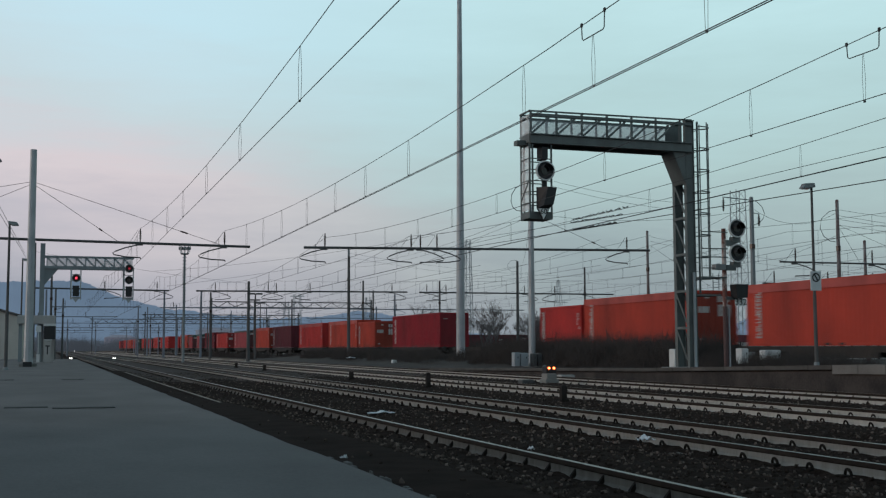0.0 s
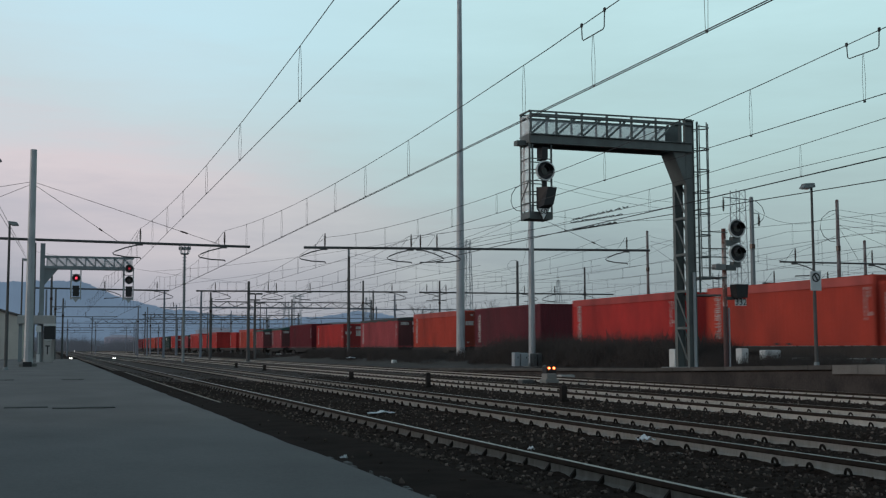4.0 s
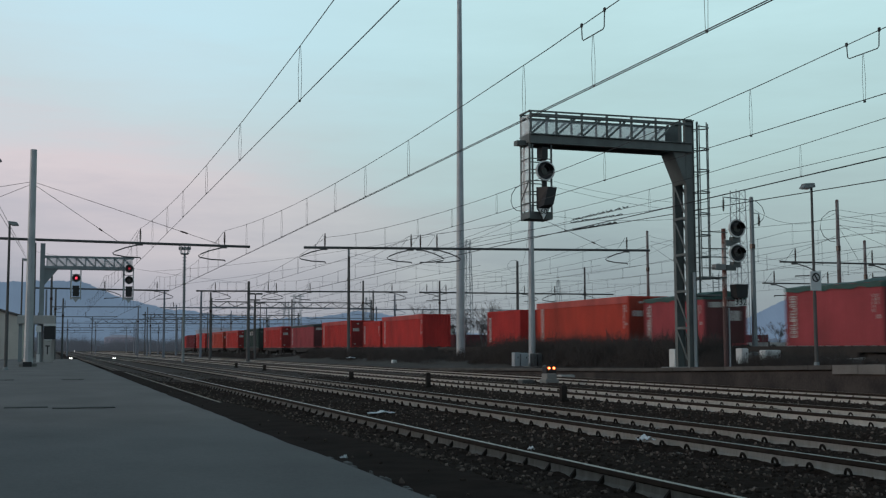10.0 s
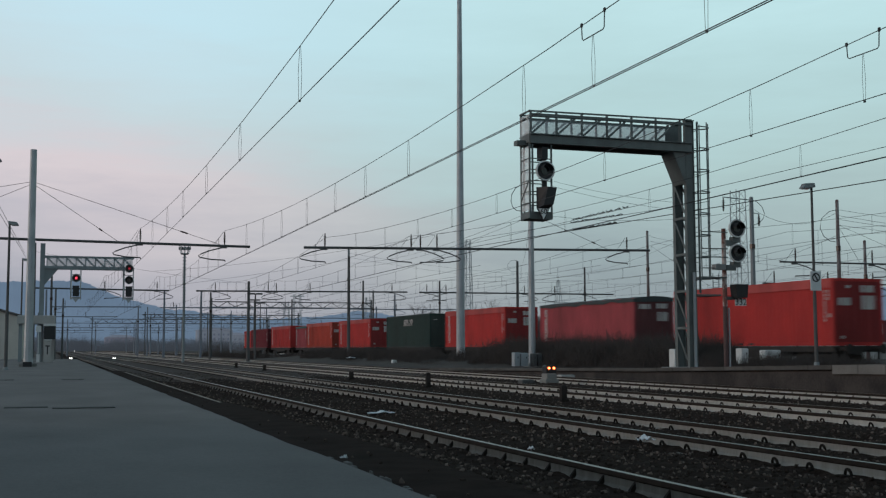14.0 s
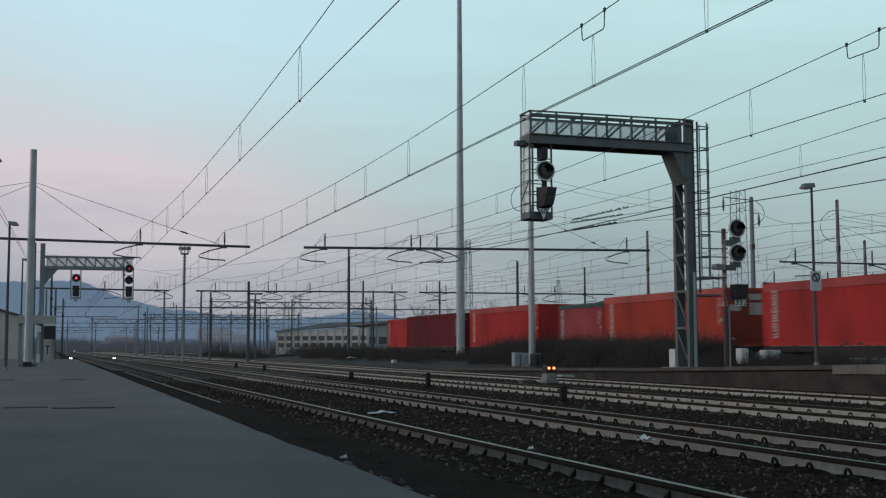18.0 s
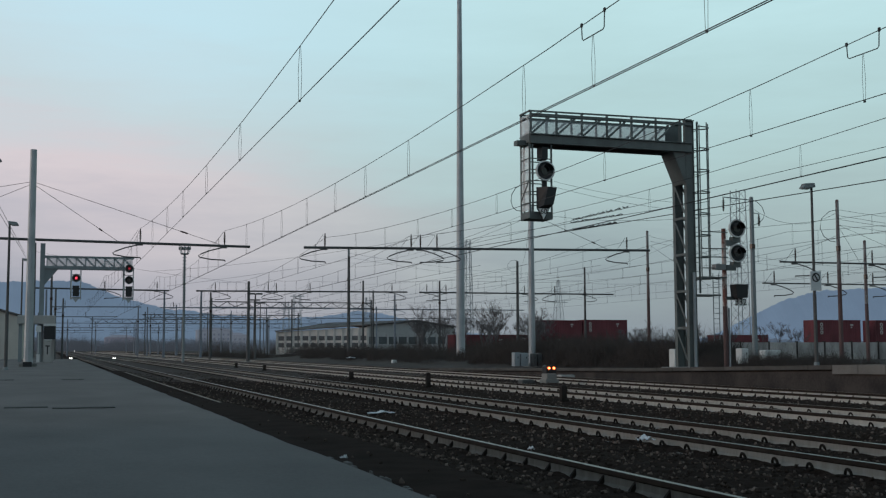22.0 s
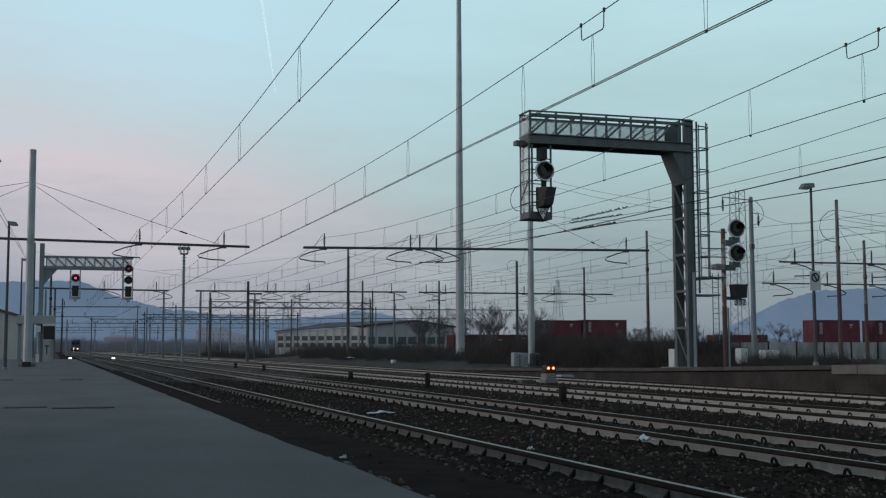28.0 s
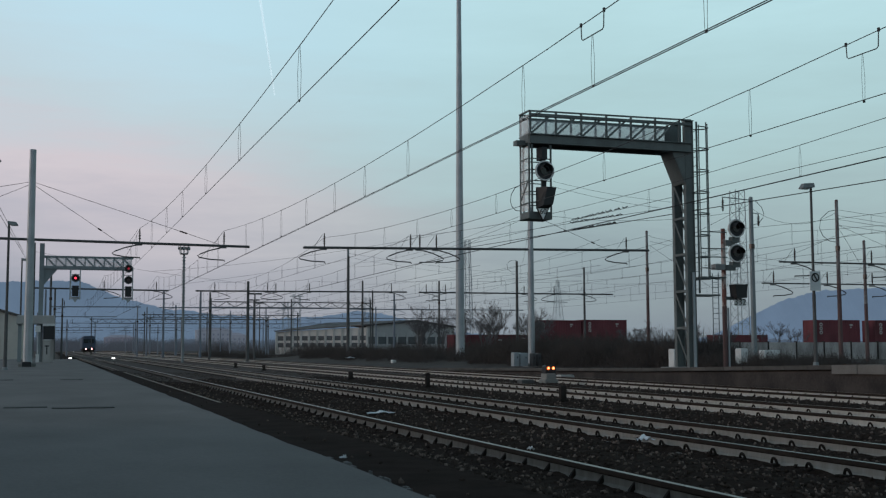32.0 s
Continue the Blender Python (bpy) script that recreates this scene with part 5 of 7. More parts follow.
def container(colour, length, height, s_mid, tarp="", doors=True, marks=(1, 1), group="containers on the freight train", name="shipping_container"):
    """A steel container 2.58 m wide, its front end towards -y, floor at z = 0."""
    long_name = "twenty-foot" if length < 8 else "forty-foot" if length < 12.95 else "forty-five-foot"
    label = WORDS[colour] + " steel " + long_name + " container" + {"": " on a flat wagon", "green": " with a green tarpaulin roof", "grey": " with a dark tarpaulin roof"}[tarp]
    root = thing(name, label, "container", group=group)
    m, w, L = REDS[colour], 1.29, length / 2
    top = height

    def cached(key, build):
        k = (key, colour, length, height, tarp)
        if k not in CACHE:
            CACHE[k] = build()
        return CACHE[k]

    def frame_mesh():
        f = MB()
        for x in (-w, w):
            a, b = (x, x + 0.10) if x < 0 else (x - 0.10, x)
            f.box(a, b, -L + 0.14, L - 0.14, 0.0, 0.15).box(a, b, -L + 0.14, L - 0.14, top - 0.13, top)
            for y0, y1 in ((-L, -L + 0.14), (L - 0.14, L)):
                f.box(a - 0.01 * (x < 0), b + 0.01 * (x > 0), y0, y1, 0.12, top - 0.12)
        for y0, y1 in ((-L, -L + 0.1), (L - 0.1, L)):
            f.box(-w + 0.1, w - 0.1, y0, y1, 0.0, 0.15).box(-w + 0.1, w - 0.1, y0, y1, top - 0.13, top)
        return f.mesh("frame", m)

    part("frame", cached("frame", frame_mesh), m, root)
    for out in (-1, 1):
        part("side_panel", cached("side%d" % out, lambda: corrugated(length - 0.26, 0.15, top - 0.13, out * (w - 0.015), out, 0.036).mesh("side_panel", m)), m, root)

    def end_mesh():
        e = MB()
        n = 9
        step = 2.34 / n
        vs = []
        for i in range(n):
            x = -1.17 + i * step
            vs += [(x, L - 0.03), (x + step * 0.3, L - 0.03), (x + step * 0.5, L - 0.07), (x + step * 0.8, L - 0.07)]
        vs.append((1.17, L - 0.03))
        k = len(vs)
        e.add([(a, b, 0.15) for a, b in vs] + [(a, b, top - 0.13) for a, b in vs], [(i + 1, i, k + i, k + i + 1) for i in range(k - 1)])
        return e.mesh("rear_wall", m)

    part("rear_wall", cached("rear", end_mesh), m, root)
    if doors:
        for sx in (-1, 1):
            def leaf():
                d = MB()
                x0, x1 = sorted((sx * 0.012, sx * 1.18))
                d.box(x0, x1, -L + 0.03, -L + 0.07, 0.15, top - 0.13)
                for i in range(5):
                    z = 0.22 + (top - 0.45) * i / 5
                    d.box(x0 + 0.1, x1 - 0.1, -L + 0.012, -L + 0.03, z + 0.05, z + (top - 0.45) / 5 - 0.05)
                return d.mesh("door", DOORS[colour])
            door = part("door", cached("door%d" % sx, leaf), m, root, "darker, browner door")
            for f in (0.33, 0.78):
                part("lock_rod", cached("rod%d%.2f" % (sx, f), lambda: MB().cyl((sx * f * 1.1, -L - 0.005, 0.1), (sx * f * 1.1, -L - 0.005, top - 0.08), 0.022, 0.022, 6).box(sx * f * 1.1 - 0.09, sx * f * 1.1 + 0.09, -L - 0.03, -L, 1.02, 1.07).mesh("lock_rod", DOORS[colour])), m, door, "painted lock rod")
    else:
        def front():
            e = MB()
            n = 9
            step = 2.34 / n
            vs = []
            for i in range(n):
                x = -1.17 + i * step
                vs += [(x, -L + 0.03), (x + step * 0.3, -L + 0.03), (x + step * 0.5, -L + 0.07), (x + step * 0.8, -L + 0.07)]
            vs.append((1.17, -L + 0.03))
            k = len(vs)
            e.add([(a, b, 0.15) for a, b in vs] + [(a, b, top - 0.13) for a, b in vs], [(i, i + 1, k + i + 1, k + i) for i in range(k - 1)])
            return e.mesh("front_wall", m)
        part("front_wall", cached("front", front), m, root)
    if tarp:
        def cover():
            c = MB()
            n = 14
            prof = [(-w - 0.02, -0.22), (-w - 0.02, 0.0), (-0.7, 0.17), (0.0, 0.24), (0.7, 0.17), (w + 0.02, 0.0), (w + 0.02, -0.22)]
            vs, fs = [], []
            for i in range(n + 1):
                y = -L - 0.02 + (length + 0.04) * i / n
                rise = 1.0 if tarp == "green" and i < 5 else 0.55
                vs += [(x, y + (0.03 * math.sin(i * 2.1) if 0 < i < n else 0), top + (z * rise if z > 0 else z * (0.9 + 0.2 * math.sin(i * 1.7))) + (0.03 * math.sin(i * 3 + x))) for x, z in prof]
            k = len(prof)
            for i in range(n):
                fs += [(i * k + j, i * k + j + 1, (i + 1) * k + j + 1, (i + 1) * k + j) for j in range(k - 1)]
            fs += [tuple(range(k))[::-1], tuple(n * k + j for j in range(k))]
            return c.add(vs, fs).mesh("tarpaulin", M_TARP if tarp == "green" else M_TARP_GREY)
        part("tarpaulin", cached("tarp", cover), M_TARP, root, "green tarpaulin cover" if tarp == "green" else "dark tarpaulin cover")
    else:
        part("roof", cached("roof", lambda: MB().box(-w + 0.1, w - 0.1, -L + 0.1, L - 0.1, top - 0.05, top - 0.02).mesh("roof", m)), m, root)
    for x in (-w - 0.006, w - 0.17):
        for y in (-L - 0.006, L - 0.17):
            for z in (-0.003, top - 0.118):
                part("corner_casting", cached("cc", lambda: MB().box(0, 0.176, 0, 0.176, 0, 0.121).mesh("corner_casting", m)), m, root, at=(x, y, z))
    if not tarp and height > 2.8 and colour in SKY_LIT:
        for out in (-1, 1):
            part("upper_rail", cached("band%d" % out, lambda: MB().add([(out * (w + 0.012), -L + 0.15, top - 0.40), (out * (w + 0.012), L - 0.15, top - 0.40), (out * (w + 0.004), L - 0.15, top - 0.03), (out * (w + 0.004), -L + 0.15, top - 0.03), (out * (w - 0.02), -L + 0.15, top - 0.40), (out * (w - 0.02), L - 0.15, top - 0.40), (out * (w - 0.02), L - 0.15, top - 0.03), (out * (w - 0.02), -L + 0.15, top - 0.03)], [(0, 1, 2, 3)[::out], (7, 6, 5, 4)[::out], (0, 4, 5, 1)[::out], (1, 5, 6, 2)[::out], (2, 6, 7, 3)[::out], (3, 7, 4, 0)[::out]]).mesh("upper_rail", SKY_LIT[colour])), m, root, "paler top rail with sky light painted in")
    # upright strip of lettering near the rear edge of the side, thin strips near the front edge
    rnd = random.Random(int(s_mid * 10) + len(colour))
    if marks[0]:
        k = MB()
        z, z1, y0, wide = 0.36, top - 0.42, L - (1.15 if length > 8 else 0.75), 0.40
        while z < z1:
            hh = rnd.uniform(0.13, 0.21)
            k.box(-w - 0.012, -w, y0, y0 + wide, z, z + 0.05)
            k.box(-w - 0.012, -w, y0, y0 + 0.11, z + 0.05, z + hh - 0.035)
            if rnd.random() < 0.75:
                k.box(-w - 0.012, -w, y0 + wide - 0.11, y0 + wide, z + 0.05, z + hh - 0.035)
            if rnd.random() < 0.6:
                k.box(-w - 0.012, -w, y0 + 0.11, y0 + wide - 0.11, z + hh - 0.075, z + hh - 0.035)
            z += hh
        part("lettering", k, M_MARK, root, "upright white lettering")
    if marks[1]:
        k = MB()
        for y0, count in ((-L + 0.52, 9 if length > 8 else 5), (-L + 0.30, 3)):
            for i in range(count):
                z = top - 0.62 - 0.155 * i
                k.box(-w - 0.012, -w, y0, y0 + rnd.uniform(0.05, 0.09), z, z + 0.125)
        part("lettering", k, M_MARK, root, "thin white lettering")
        part("placard", MB().box(-w - 0.012, -w, -L + 0.20, -L + 0.34, top * 0.42, top * 0.42 + 0.16), M_MARK, root, "small pale placard")
    if doors:
        plates = [(-1.04, -0.38, top - 1.17, top - 0.84), (0.14, 0.86, top - 0.60, top - 0.30), (0.16, 0.92, top - 1.34, top - 0.74), (-0.62, -0.40, top - 0.42, top - 0.30), (-0.95, -0.75, 0.30, 0.42)]
        if tarp:
            plates = [(-0.98, -0.22, top - 0.62, top - 0.34), (0.16, 0.90, top - 0.58, top - 0.30), (0.20, 0.54, top - 1.30, top - 0.78), (0.58, 0.92, top - 1.30, top - 0.78)]
        if colour in ("dark", "green", "crimson"):
            plates = [(-0.95, -0.60, top - 0.55, top - 0.50), (0.1, 0.7, top - 0.78, top - 0.74), (0.1, 0.55, top - 0.90, top - 0.86), (0.3, 0.8, top - 0.5, top - 0.34)]
        for x0, x1, z0, z1 in plates:
            part("placard", MB().box(x0, x1, -L - 0.012, -L - 0.004, z0, z1), M_MARK, root, "white placard")
    # forklift pockets and the locking pin of the wagon show as dark marks along the lower rail
    if length > 8:
        part("pocket", MB().box(-w - 0.009, -w + 0.02, -0.62, -0.30, 0.03, 0.13).box(-w - 0.009, -w + 0.02, 0.30, 0.62, 0.03, 0.13), M_BLACK, root, "dark forklift pockets")
    return root


def wagon(length):
    """A flat container wagon on two bogies, centred at y = 0, rail top at z = 0."""
    root = thing("flat_wagon", "grimy dark flat container wagon on two bogies", "wagon", group="wagons of the freight train")
    L = length / 2
    f = MB()
    for s in (-1, 1):
        f.sweep([(s * 1.22, 0.86), (s * 1.22, 1.12), (s * 1.06, 1.12), (s * 1.06, 1.08), (s * 1.18, 1.06), (s * 1.18, 0.90), (s * 1.06, 0.88), (s * 1.06, 0.86)][::s], -L, L)
        f.sweep([(s * 1.215, 0.62), (s * 1.215, 0.86), (s * 1.12, 0.86), (s * 1.12, 0.62)][::s], -L * 0.45, L * 0.45)
    f.box(-0.3, 0.3, -L, L, 0.75, 1.10)
    for i in range(9):
        y = -L + 0.15 + (length - 0.3) * i / 8
        f.box(-1.06, 1.06, y - 0.09, y + 0.09, 0.92, 1.10)
    part("frame", f, M_WAGON, root)
    for s in (-1, 1):
        for x in (-0.88, 0.88):
            part("buffer", MB().cyl((x, s * L, 1.0), (x, s * (L + 0.55), 1.0), 0.08, 0.08, 8).cyl((x, s * (L + 0.55), 1.0), (x, s * (L + 0.6), 1.0), 0.22, 0.22, 12), M_WAGON, root)
        b = MB()
        yc = s * (L - 1.9)
        for x in (-1.05, 1.05):
            b.add([(x - 0.06, yc - 1.25, 0.45), (x - 0.06, yc + 1.25, 0.45), (x - 0.06, yc + 0.6, 0.75), (x - 0.06, yc - 0.6, 0.75), (x - 0.06, yc + 0.5, 0.35), (x - 0.06, yc - 0.5, 0.35),
                   (x + 0.06, yc - 1.25, 0.45), (x + 0.06, yc + 1.25, 0.45), (x + 0.06, yc + 0.6, 0.75), (x + 0.06, yc - 0.6, 0.75), (x + 0.06, yc + 0.5, 0.35), (x + 0.06, yc - 0.5, 0.35)],
                  [(0, 3, 2, 1, 4, 5), (6, 11, 10, 7, 8, 9), (0, 6, 9, 3), (3, 9, 8, 2), (2, 8, 7, 1), (1, 7, 10, 4), (4, 10, 11, 5), (5, 11, 6, 0)])
        b.box(-1.05, 1.05, yc - 0.2, yc + 0.2, 0.5, 0.78)
        bogie = part("bogie", b, M_WAGON, root)
        for dy in (-0.9, 0.9):
            part("wheelset", MB().cyl((-0.80, yc + dy, 0.46), (-0.68, yc + dy, 0.46), 0.46, 0.47, 18).cyl((0.68, yc + dy, 0.46), (0.80, yc + dy, 0.46), 0.47, 0.46, 18).cyl((-1.0, yc + dy, 0.46), (1.0, yc + dy, 0.46), 0.08, 0.08, 8), M_WHEEL, bogie)
    return root


FT40, FT20, HC = 12.19, 6.06, 2.90
# distance of the rear end behind the train's tail, colour, length, height, cover, doors in front, marks
LOADS = [(13.95, "red", 6.06, 2.6, "", False, (1, 0)), (20.1, "dark", 13.3, 2.75, "", True, (0, 1)), (36.1, "red", 13.0, HC, "", False, (1, 1)), (52.3, "pink", 6.15, 2.6, "green", True, (1, 1)),
         (58.65, "orange", 12.8, HC, "", True, (1, 1)), (74.6, "red", 12.6, HC, "", True, (1, 1)), (92.95, "green", 12.8, HC, "", True, (0, 0)), (109.75, "red", 12.8, HC, "", True, (1, 1)),
         (128.7, "pink", 12.9, 2.75, "grey", True, (1, 0)), (146.0, "red", 13.0, HC, "", True, (1, 1)), (163.95, "red", 6.15, 2.6, "", True, (1, 1)), (170.72, "red", 12.5, HC, "", False, (1, 1)),
         (198.45, "red", 6.15, 2.6, "", False, (1, 0)), (207.45, "orange", 12.85, HC, "", True, (1, 1)), (222.1, "pink", 6.06, 2.6, "green", True, (1, 1)), (235.0, "pink", 6.4, 2.6, "green", True, (1, 1)),
         (247.0, "dark", 12.6, HC, "", False, (0, 1)), (262.2, "red", 12.6, 2.6, "", True, (1, 1)), (281.95, "pink", 12.85, 2.7, "grey", True, (1, 1)), (299.6, "orange", 12.5, HC, "", True, (1, 1)),
         (314.85, "plum", 12.2, HC, "", False, (1, 0)), (332.0, "red", 12.5, HC, "", False, (1, 1)), (347.5, "orange", 12.4, HC, "", False, (1, 1)), (360.25, "orange", 6.2, 2.6, "", True, (1, 0)),
         (372.5, "crimson", 13.5, HC, "", True, (1, 0)), (406.3, "red", 6.2, 2.6, "", False, (1, 1)), (412.95, "orange", 12.6, HC, "", True, (1, 1)), (430.25, "orange", 12.8, HC, "", True, (1, 1))]
WAGONS = [(13.2, 33.2), (35.4, 49.6), (51.8, 72.0), (74.0, 88.8), (92.0, 106.8), (109.0, 123.7), (127.6, 142.4), (144.8, 159.6), (163.0, 184.0), (186.5, 205.4), (206.4, 229.0), (231.0, 243.5), (246.0, 260.6),
          (261.4, 275.6), (280.9, 295.7), (298.6, 313.2), (313.9, 328.3), (330.8, 345.6), (346.7, 367.0), (371.4, 386.2), (388.5, 404.0), (405.4, 426.0), (428.9, 443.7)]
FLOOR_Z = 1.14
TAIL_0, SPEED = 478.16, 19.83
ROLLING = []
for s, colour, length, height, tarp, doors, marks in LOADS:
    ob = container(colour, length, height, s + length / 2, tarp, doors, marks)
    ROLLING.append((ob, s + length / 2, FLOOR_Z))
for a, b in WAGONS:
    ROLLING.append((wagon(b - a - 1.25), (a + b) / 2, 0.0))


def green_lettering():
    """Plain bars for the maker's mark on the green container."""
    ob = [r for r, s, _ in ROLLING if abs(s - (92.95 + 12.8 / 2)) < 0.1][0]
    r = random.Random(9)
    for i in range(7):
        y, wide = 0.9 - 0.37 * i, 0.12 if i in (3, 4) else 0.29
        k = MB().box(-1.304, -1.28, y - 0.09, y, 1.92, 2.50)
        if wide > 0.2:
            k.box(-1.304, -1.28, y - wide, y - 0.09, 2.40, 2.50).box(-1.304, -1.28, y - wide, y - wide + 0.07, 1.92 if r.random() < 0.5 else 2.2, 2.40)
            k.box(-1.304, -1.28, y - wide + 0.07, y - 0.09, 2.12 if r.random() < 0.5 else 1.92, 2.22 if r.random() < 0.5 else 2.0)
        part("lettering", k, M_MARK, ob, "white lettering block")


green_lettering()

# ---- locomotive ----


def locomotive():
    root = thing("locomotive", "dark electric locomotive approaching with reddish headlights lit", "locomotive")
    body = MB()
    prof = [(-1.45, 1.0), (-1.5, 1.3), (-1.5, 2.5), (-1.32, 3.5), (-0.9, 3.85), (0.9, 3.85), (1.32, 3.5), (1.5, 2.5), (1.5, 1.3), (1.45, 1.0)]
    n = len(prof)
    vs, fs = [], []
    ys = [-0.0, 0.7, 15.9, 16.6]
    for y, k in zip(ys, (0.88, 1.0, 1.0, 0.88)):
        vs += [(x * k, y + (0.35 if (z > 2.4 and k < 1 and y < 1) else 0), z if k == 1 else 1.0 + (z - 1.0) * 0.97) for x, z in prof]
    for i in range(3):
        fs += [(i * n + j, i * n + (j + 1) % n, (i + 1) * n + (j + 1) % n, (i + 1) * n + j) for j in range(n)]
    fs += [tuple(range(n)), tuple(3 * n + j for j in range(n))[::-1]]
    part("body", body.add(vs, fs), M_LOCO, root)
    for sx in (-1, 1):
        x0, x1 = sorted((sx * 0.08, sx * 1.08))
        part("windscreen", MB().add([(x0, 0.02, 2.3), (x1, 0.06, 2.3), (x1 * 0.97, 0.30, 3.15), (x0, 0.28, 3.15), (x0, 0.1, 2.3), (x1, 0.14, 2.3), (x1 * 0.97, 0.38, 3.15), (x0, 0.36, 3.15)],
                                    [(0, 1, 2, 3), (7, 6, 5, 4), (0, 4, 5, 1), (1, 5, 6, 2), (2, 6, 7, 3), (3, 7, 4, 0)]), M_LENS, root)
        part("headlight", disc_ring(MB(), (sx * 0.62, 1.0), 0.001, 0.15, -0.06, 0.02, 14), M_HEAD_ON, root, "lit headlight")
        part("buffer", MB().cyl((sx * 1.0, 0.0, 1.0), (sx * 1.0, -0.5, 1.0), 0.08, 0.08, 8).cyl((sx * 1.0, -0.5, 1.0), (sx * 1.0, -0.56, 1.0), 0.17, 0.17, 12), M_WAGON, root)
    part("buffer_beam", MB().box(-1.35, 1.35, 0.0, 0.25, 0.75, 1.1), M_WAGON, root)
    for yc in (3.2, 13.4):
        bogie = part("bogie", MB().box(-1.2, 1.2, yc - 1.9, yc + 1.9, 0.35, 0.95), M_WAGON, root)
        for dy in (-1.3, 1.3):
            part("wheelset", MB().cyl((-0.8, yc + dy, 0.55), (-0.68, yc + dy, 0.55), 0.55, 0.55, 16).cyl((0.68, yc + dy, 0.55), (0.8, yc + dy, 0.55), 0.55, 0.55, 16), M_WHEEL, bogie)
    return root


# body colour holds the distance haze, matched to the background behind it
M_LOCO = mat("haze_blue_locomotive_paint", (0.078, 0.096, 0.132), (0.064, 0.08, 0.112), 0.9, 0, 1, 20, 0.05)
LOCO = locomotive()


def motions():
    stops = [0.0, 8.0, 16.0, 24.0, 32.0]
    for ob, s, z in ROLLING:
        walk(ob, [(t, pose(freight_x(TAIL_0 - SPEED * t - s) + (0.07 if z else 0.0), TAIL_0 - SPEED * t - s, z, 0, 0, FREIGHT_TURN)) for t in stops])
    line = [(0.0, -70.0, 1180.0), (14.0, -42.0, 780.0), (20.0, -20.0, 615.0), (24.0, -3.0, 498.0), (26.0, 4.5, 440.0), (28.0, 7.9, 379.0), (30.0, 8.2, 321.5), (32.0, 8.216, 263.7)]
    walk(LOCO, [(t, pose(x, y, 0)) for t, x, y in line])
    head = Vector(TRAIL_HEAD)
    walk(TRAIL, [(0.0, pose(*(head + TRAIL_WAY * 650))), (25.5, pose(*(head + TRAIL_WAY * 420))), (27.5, pose(*(head + TRAIL_WAY * 1.0))), (32.0, pose(705.0, 3843.0, 856.5))])

# ---- distance ----


# backdrop colour includes the haze; emission supplies its brightness
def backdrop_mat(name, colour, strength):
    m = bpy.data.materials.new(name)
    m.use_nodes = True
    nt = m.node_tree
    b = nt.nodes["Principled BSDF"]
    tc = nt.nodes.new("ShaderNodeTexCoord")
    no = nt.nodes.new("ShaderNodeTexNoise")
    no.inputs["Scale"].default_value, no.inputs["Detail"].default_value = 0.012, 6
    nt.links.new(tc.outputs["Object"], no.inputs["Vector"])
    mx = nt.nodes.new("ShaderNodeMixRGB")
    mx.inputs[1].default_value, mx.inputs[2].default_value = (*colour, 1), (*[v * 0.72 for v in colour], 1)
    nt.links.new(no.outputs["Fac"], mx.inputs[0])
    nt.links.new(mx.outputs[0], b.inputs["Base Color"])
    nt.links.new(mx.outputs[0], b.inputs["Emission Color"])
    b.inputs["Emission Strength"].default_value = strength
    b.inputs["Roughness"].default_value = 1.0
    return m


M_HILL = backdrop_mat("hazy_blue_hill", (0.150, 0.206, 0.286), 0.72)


def hill(name, y, table, seed, rough, material):
    x0, x1 = table[0][0], table[-1][0]
    n = 1700
    vs, fs = [], []
    for i in range(n + 1):
        x = x0 + (x1 - x0) * i / n
        z = lerp_table(table, x)
        z += rough * (noise.noise((x * 0.012, seed, 0)) + 0.5 * noise.noise((x * 0.05, seed, 1)) + 0.3 * noise.noise((x * 0.16, seed, 2)) + 0.30 * noise.noise((x * 0.31, seed, 6)) + 0.22 * noise.noise((x * 0.9, seed, 9)))
        vs += [(x, y, -30), (x, y + 120, max(z, -20)), (x, y + 500, -30)]
    for i in range(n):
        for k in range(2):
            a, b = i * 3 + k, (i + 1) * 3 + k
            fs.append((a, b, b + 1, a + 1))
    ob = solid(name, MB().add(vs, fs), material, "hazy blue wooded hills on the horizon", "hills", "structure")
    smooth(ob.data)


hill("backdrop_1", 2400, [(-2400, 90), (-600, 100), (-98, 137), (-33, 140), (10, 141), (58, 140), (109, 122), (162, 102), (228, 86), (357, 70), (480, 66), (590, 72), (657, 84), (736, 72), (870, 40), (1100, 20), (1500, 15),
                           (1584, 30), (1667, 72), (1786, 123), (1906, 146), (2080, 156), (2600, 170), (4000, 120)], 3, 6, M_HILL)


def contrail():
    """A thin condensation trail high in the sky, its head sinking slowly towards the horizon."""
    m = clear_panel("condensation_trail", (0.9, 0.92, 0.95), 0.09)
    # emission stands in for the daylight that makes the trail brighter than sky
    b = m.node_tree.nodes["Principled BSDF"]
    b.inputs["Emission Color"].default_value, b.inputs["Emission Strength"].default_value = (0.95, 0.97, 1.0, 1), 0.95
    ob = solid("contrail", MB().cyl((0, 0, 0), TRAIL_WAY * 900, 1.8, 9.0, 10), m, "thin white condensation trail high in the evening sky", "contrail", "structure", at=TRAIL_HEAD)
    smooth(ob.data)
    return ob


TRAIL_HEAD, TRAIL_WAY = (708.1, 3839.8, 869.7), Vector((-0.202, -0.2186, 0.954))
TRAIL = contrail()

# woods tinted and made to glow as the low haze would show them
M_FARWOOD = backdrop_mat("far_haze_blue_woods", (0.105, 0.135, 0.18), 0.55)
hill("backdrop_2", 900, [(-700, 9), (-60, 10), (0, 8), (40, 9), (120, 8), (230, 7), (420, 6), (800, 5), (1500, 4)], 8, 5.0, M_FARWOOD)


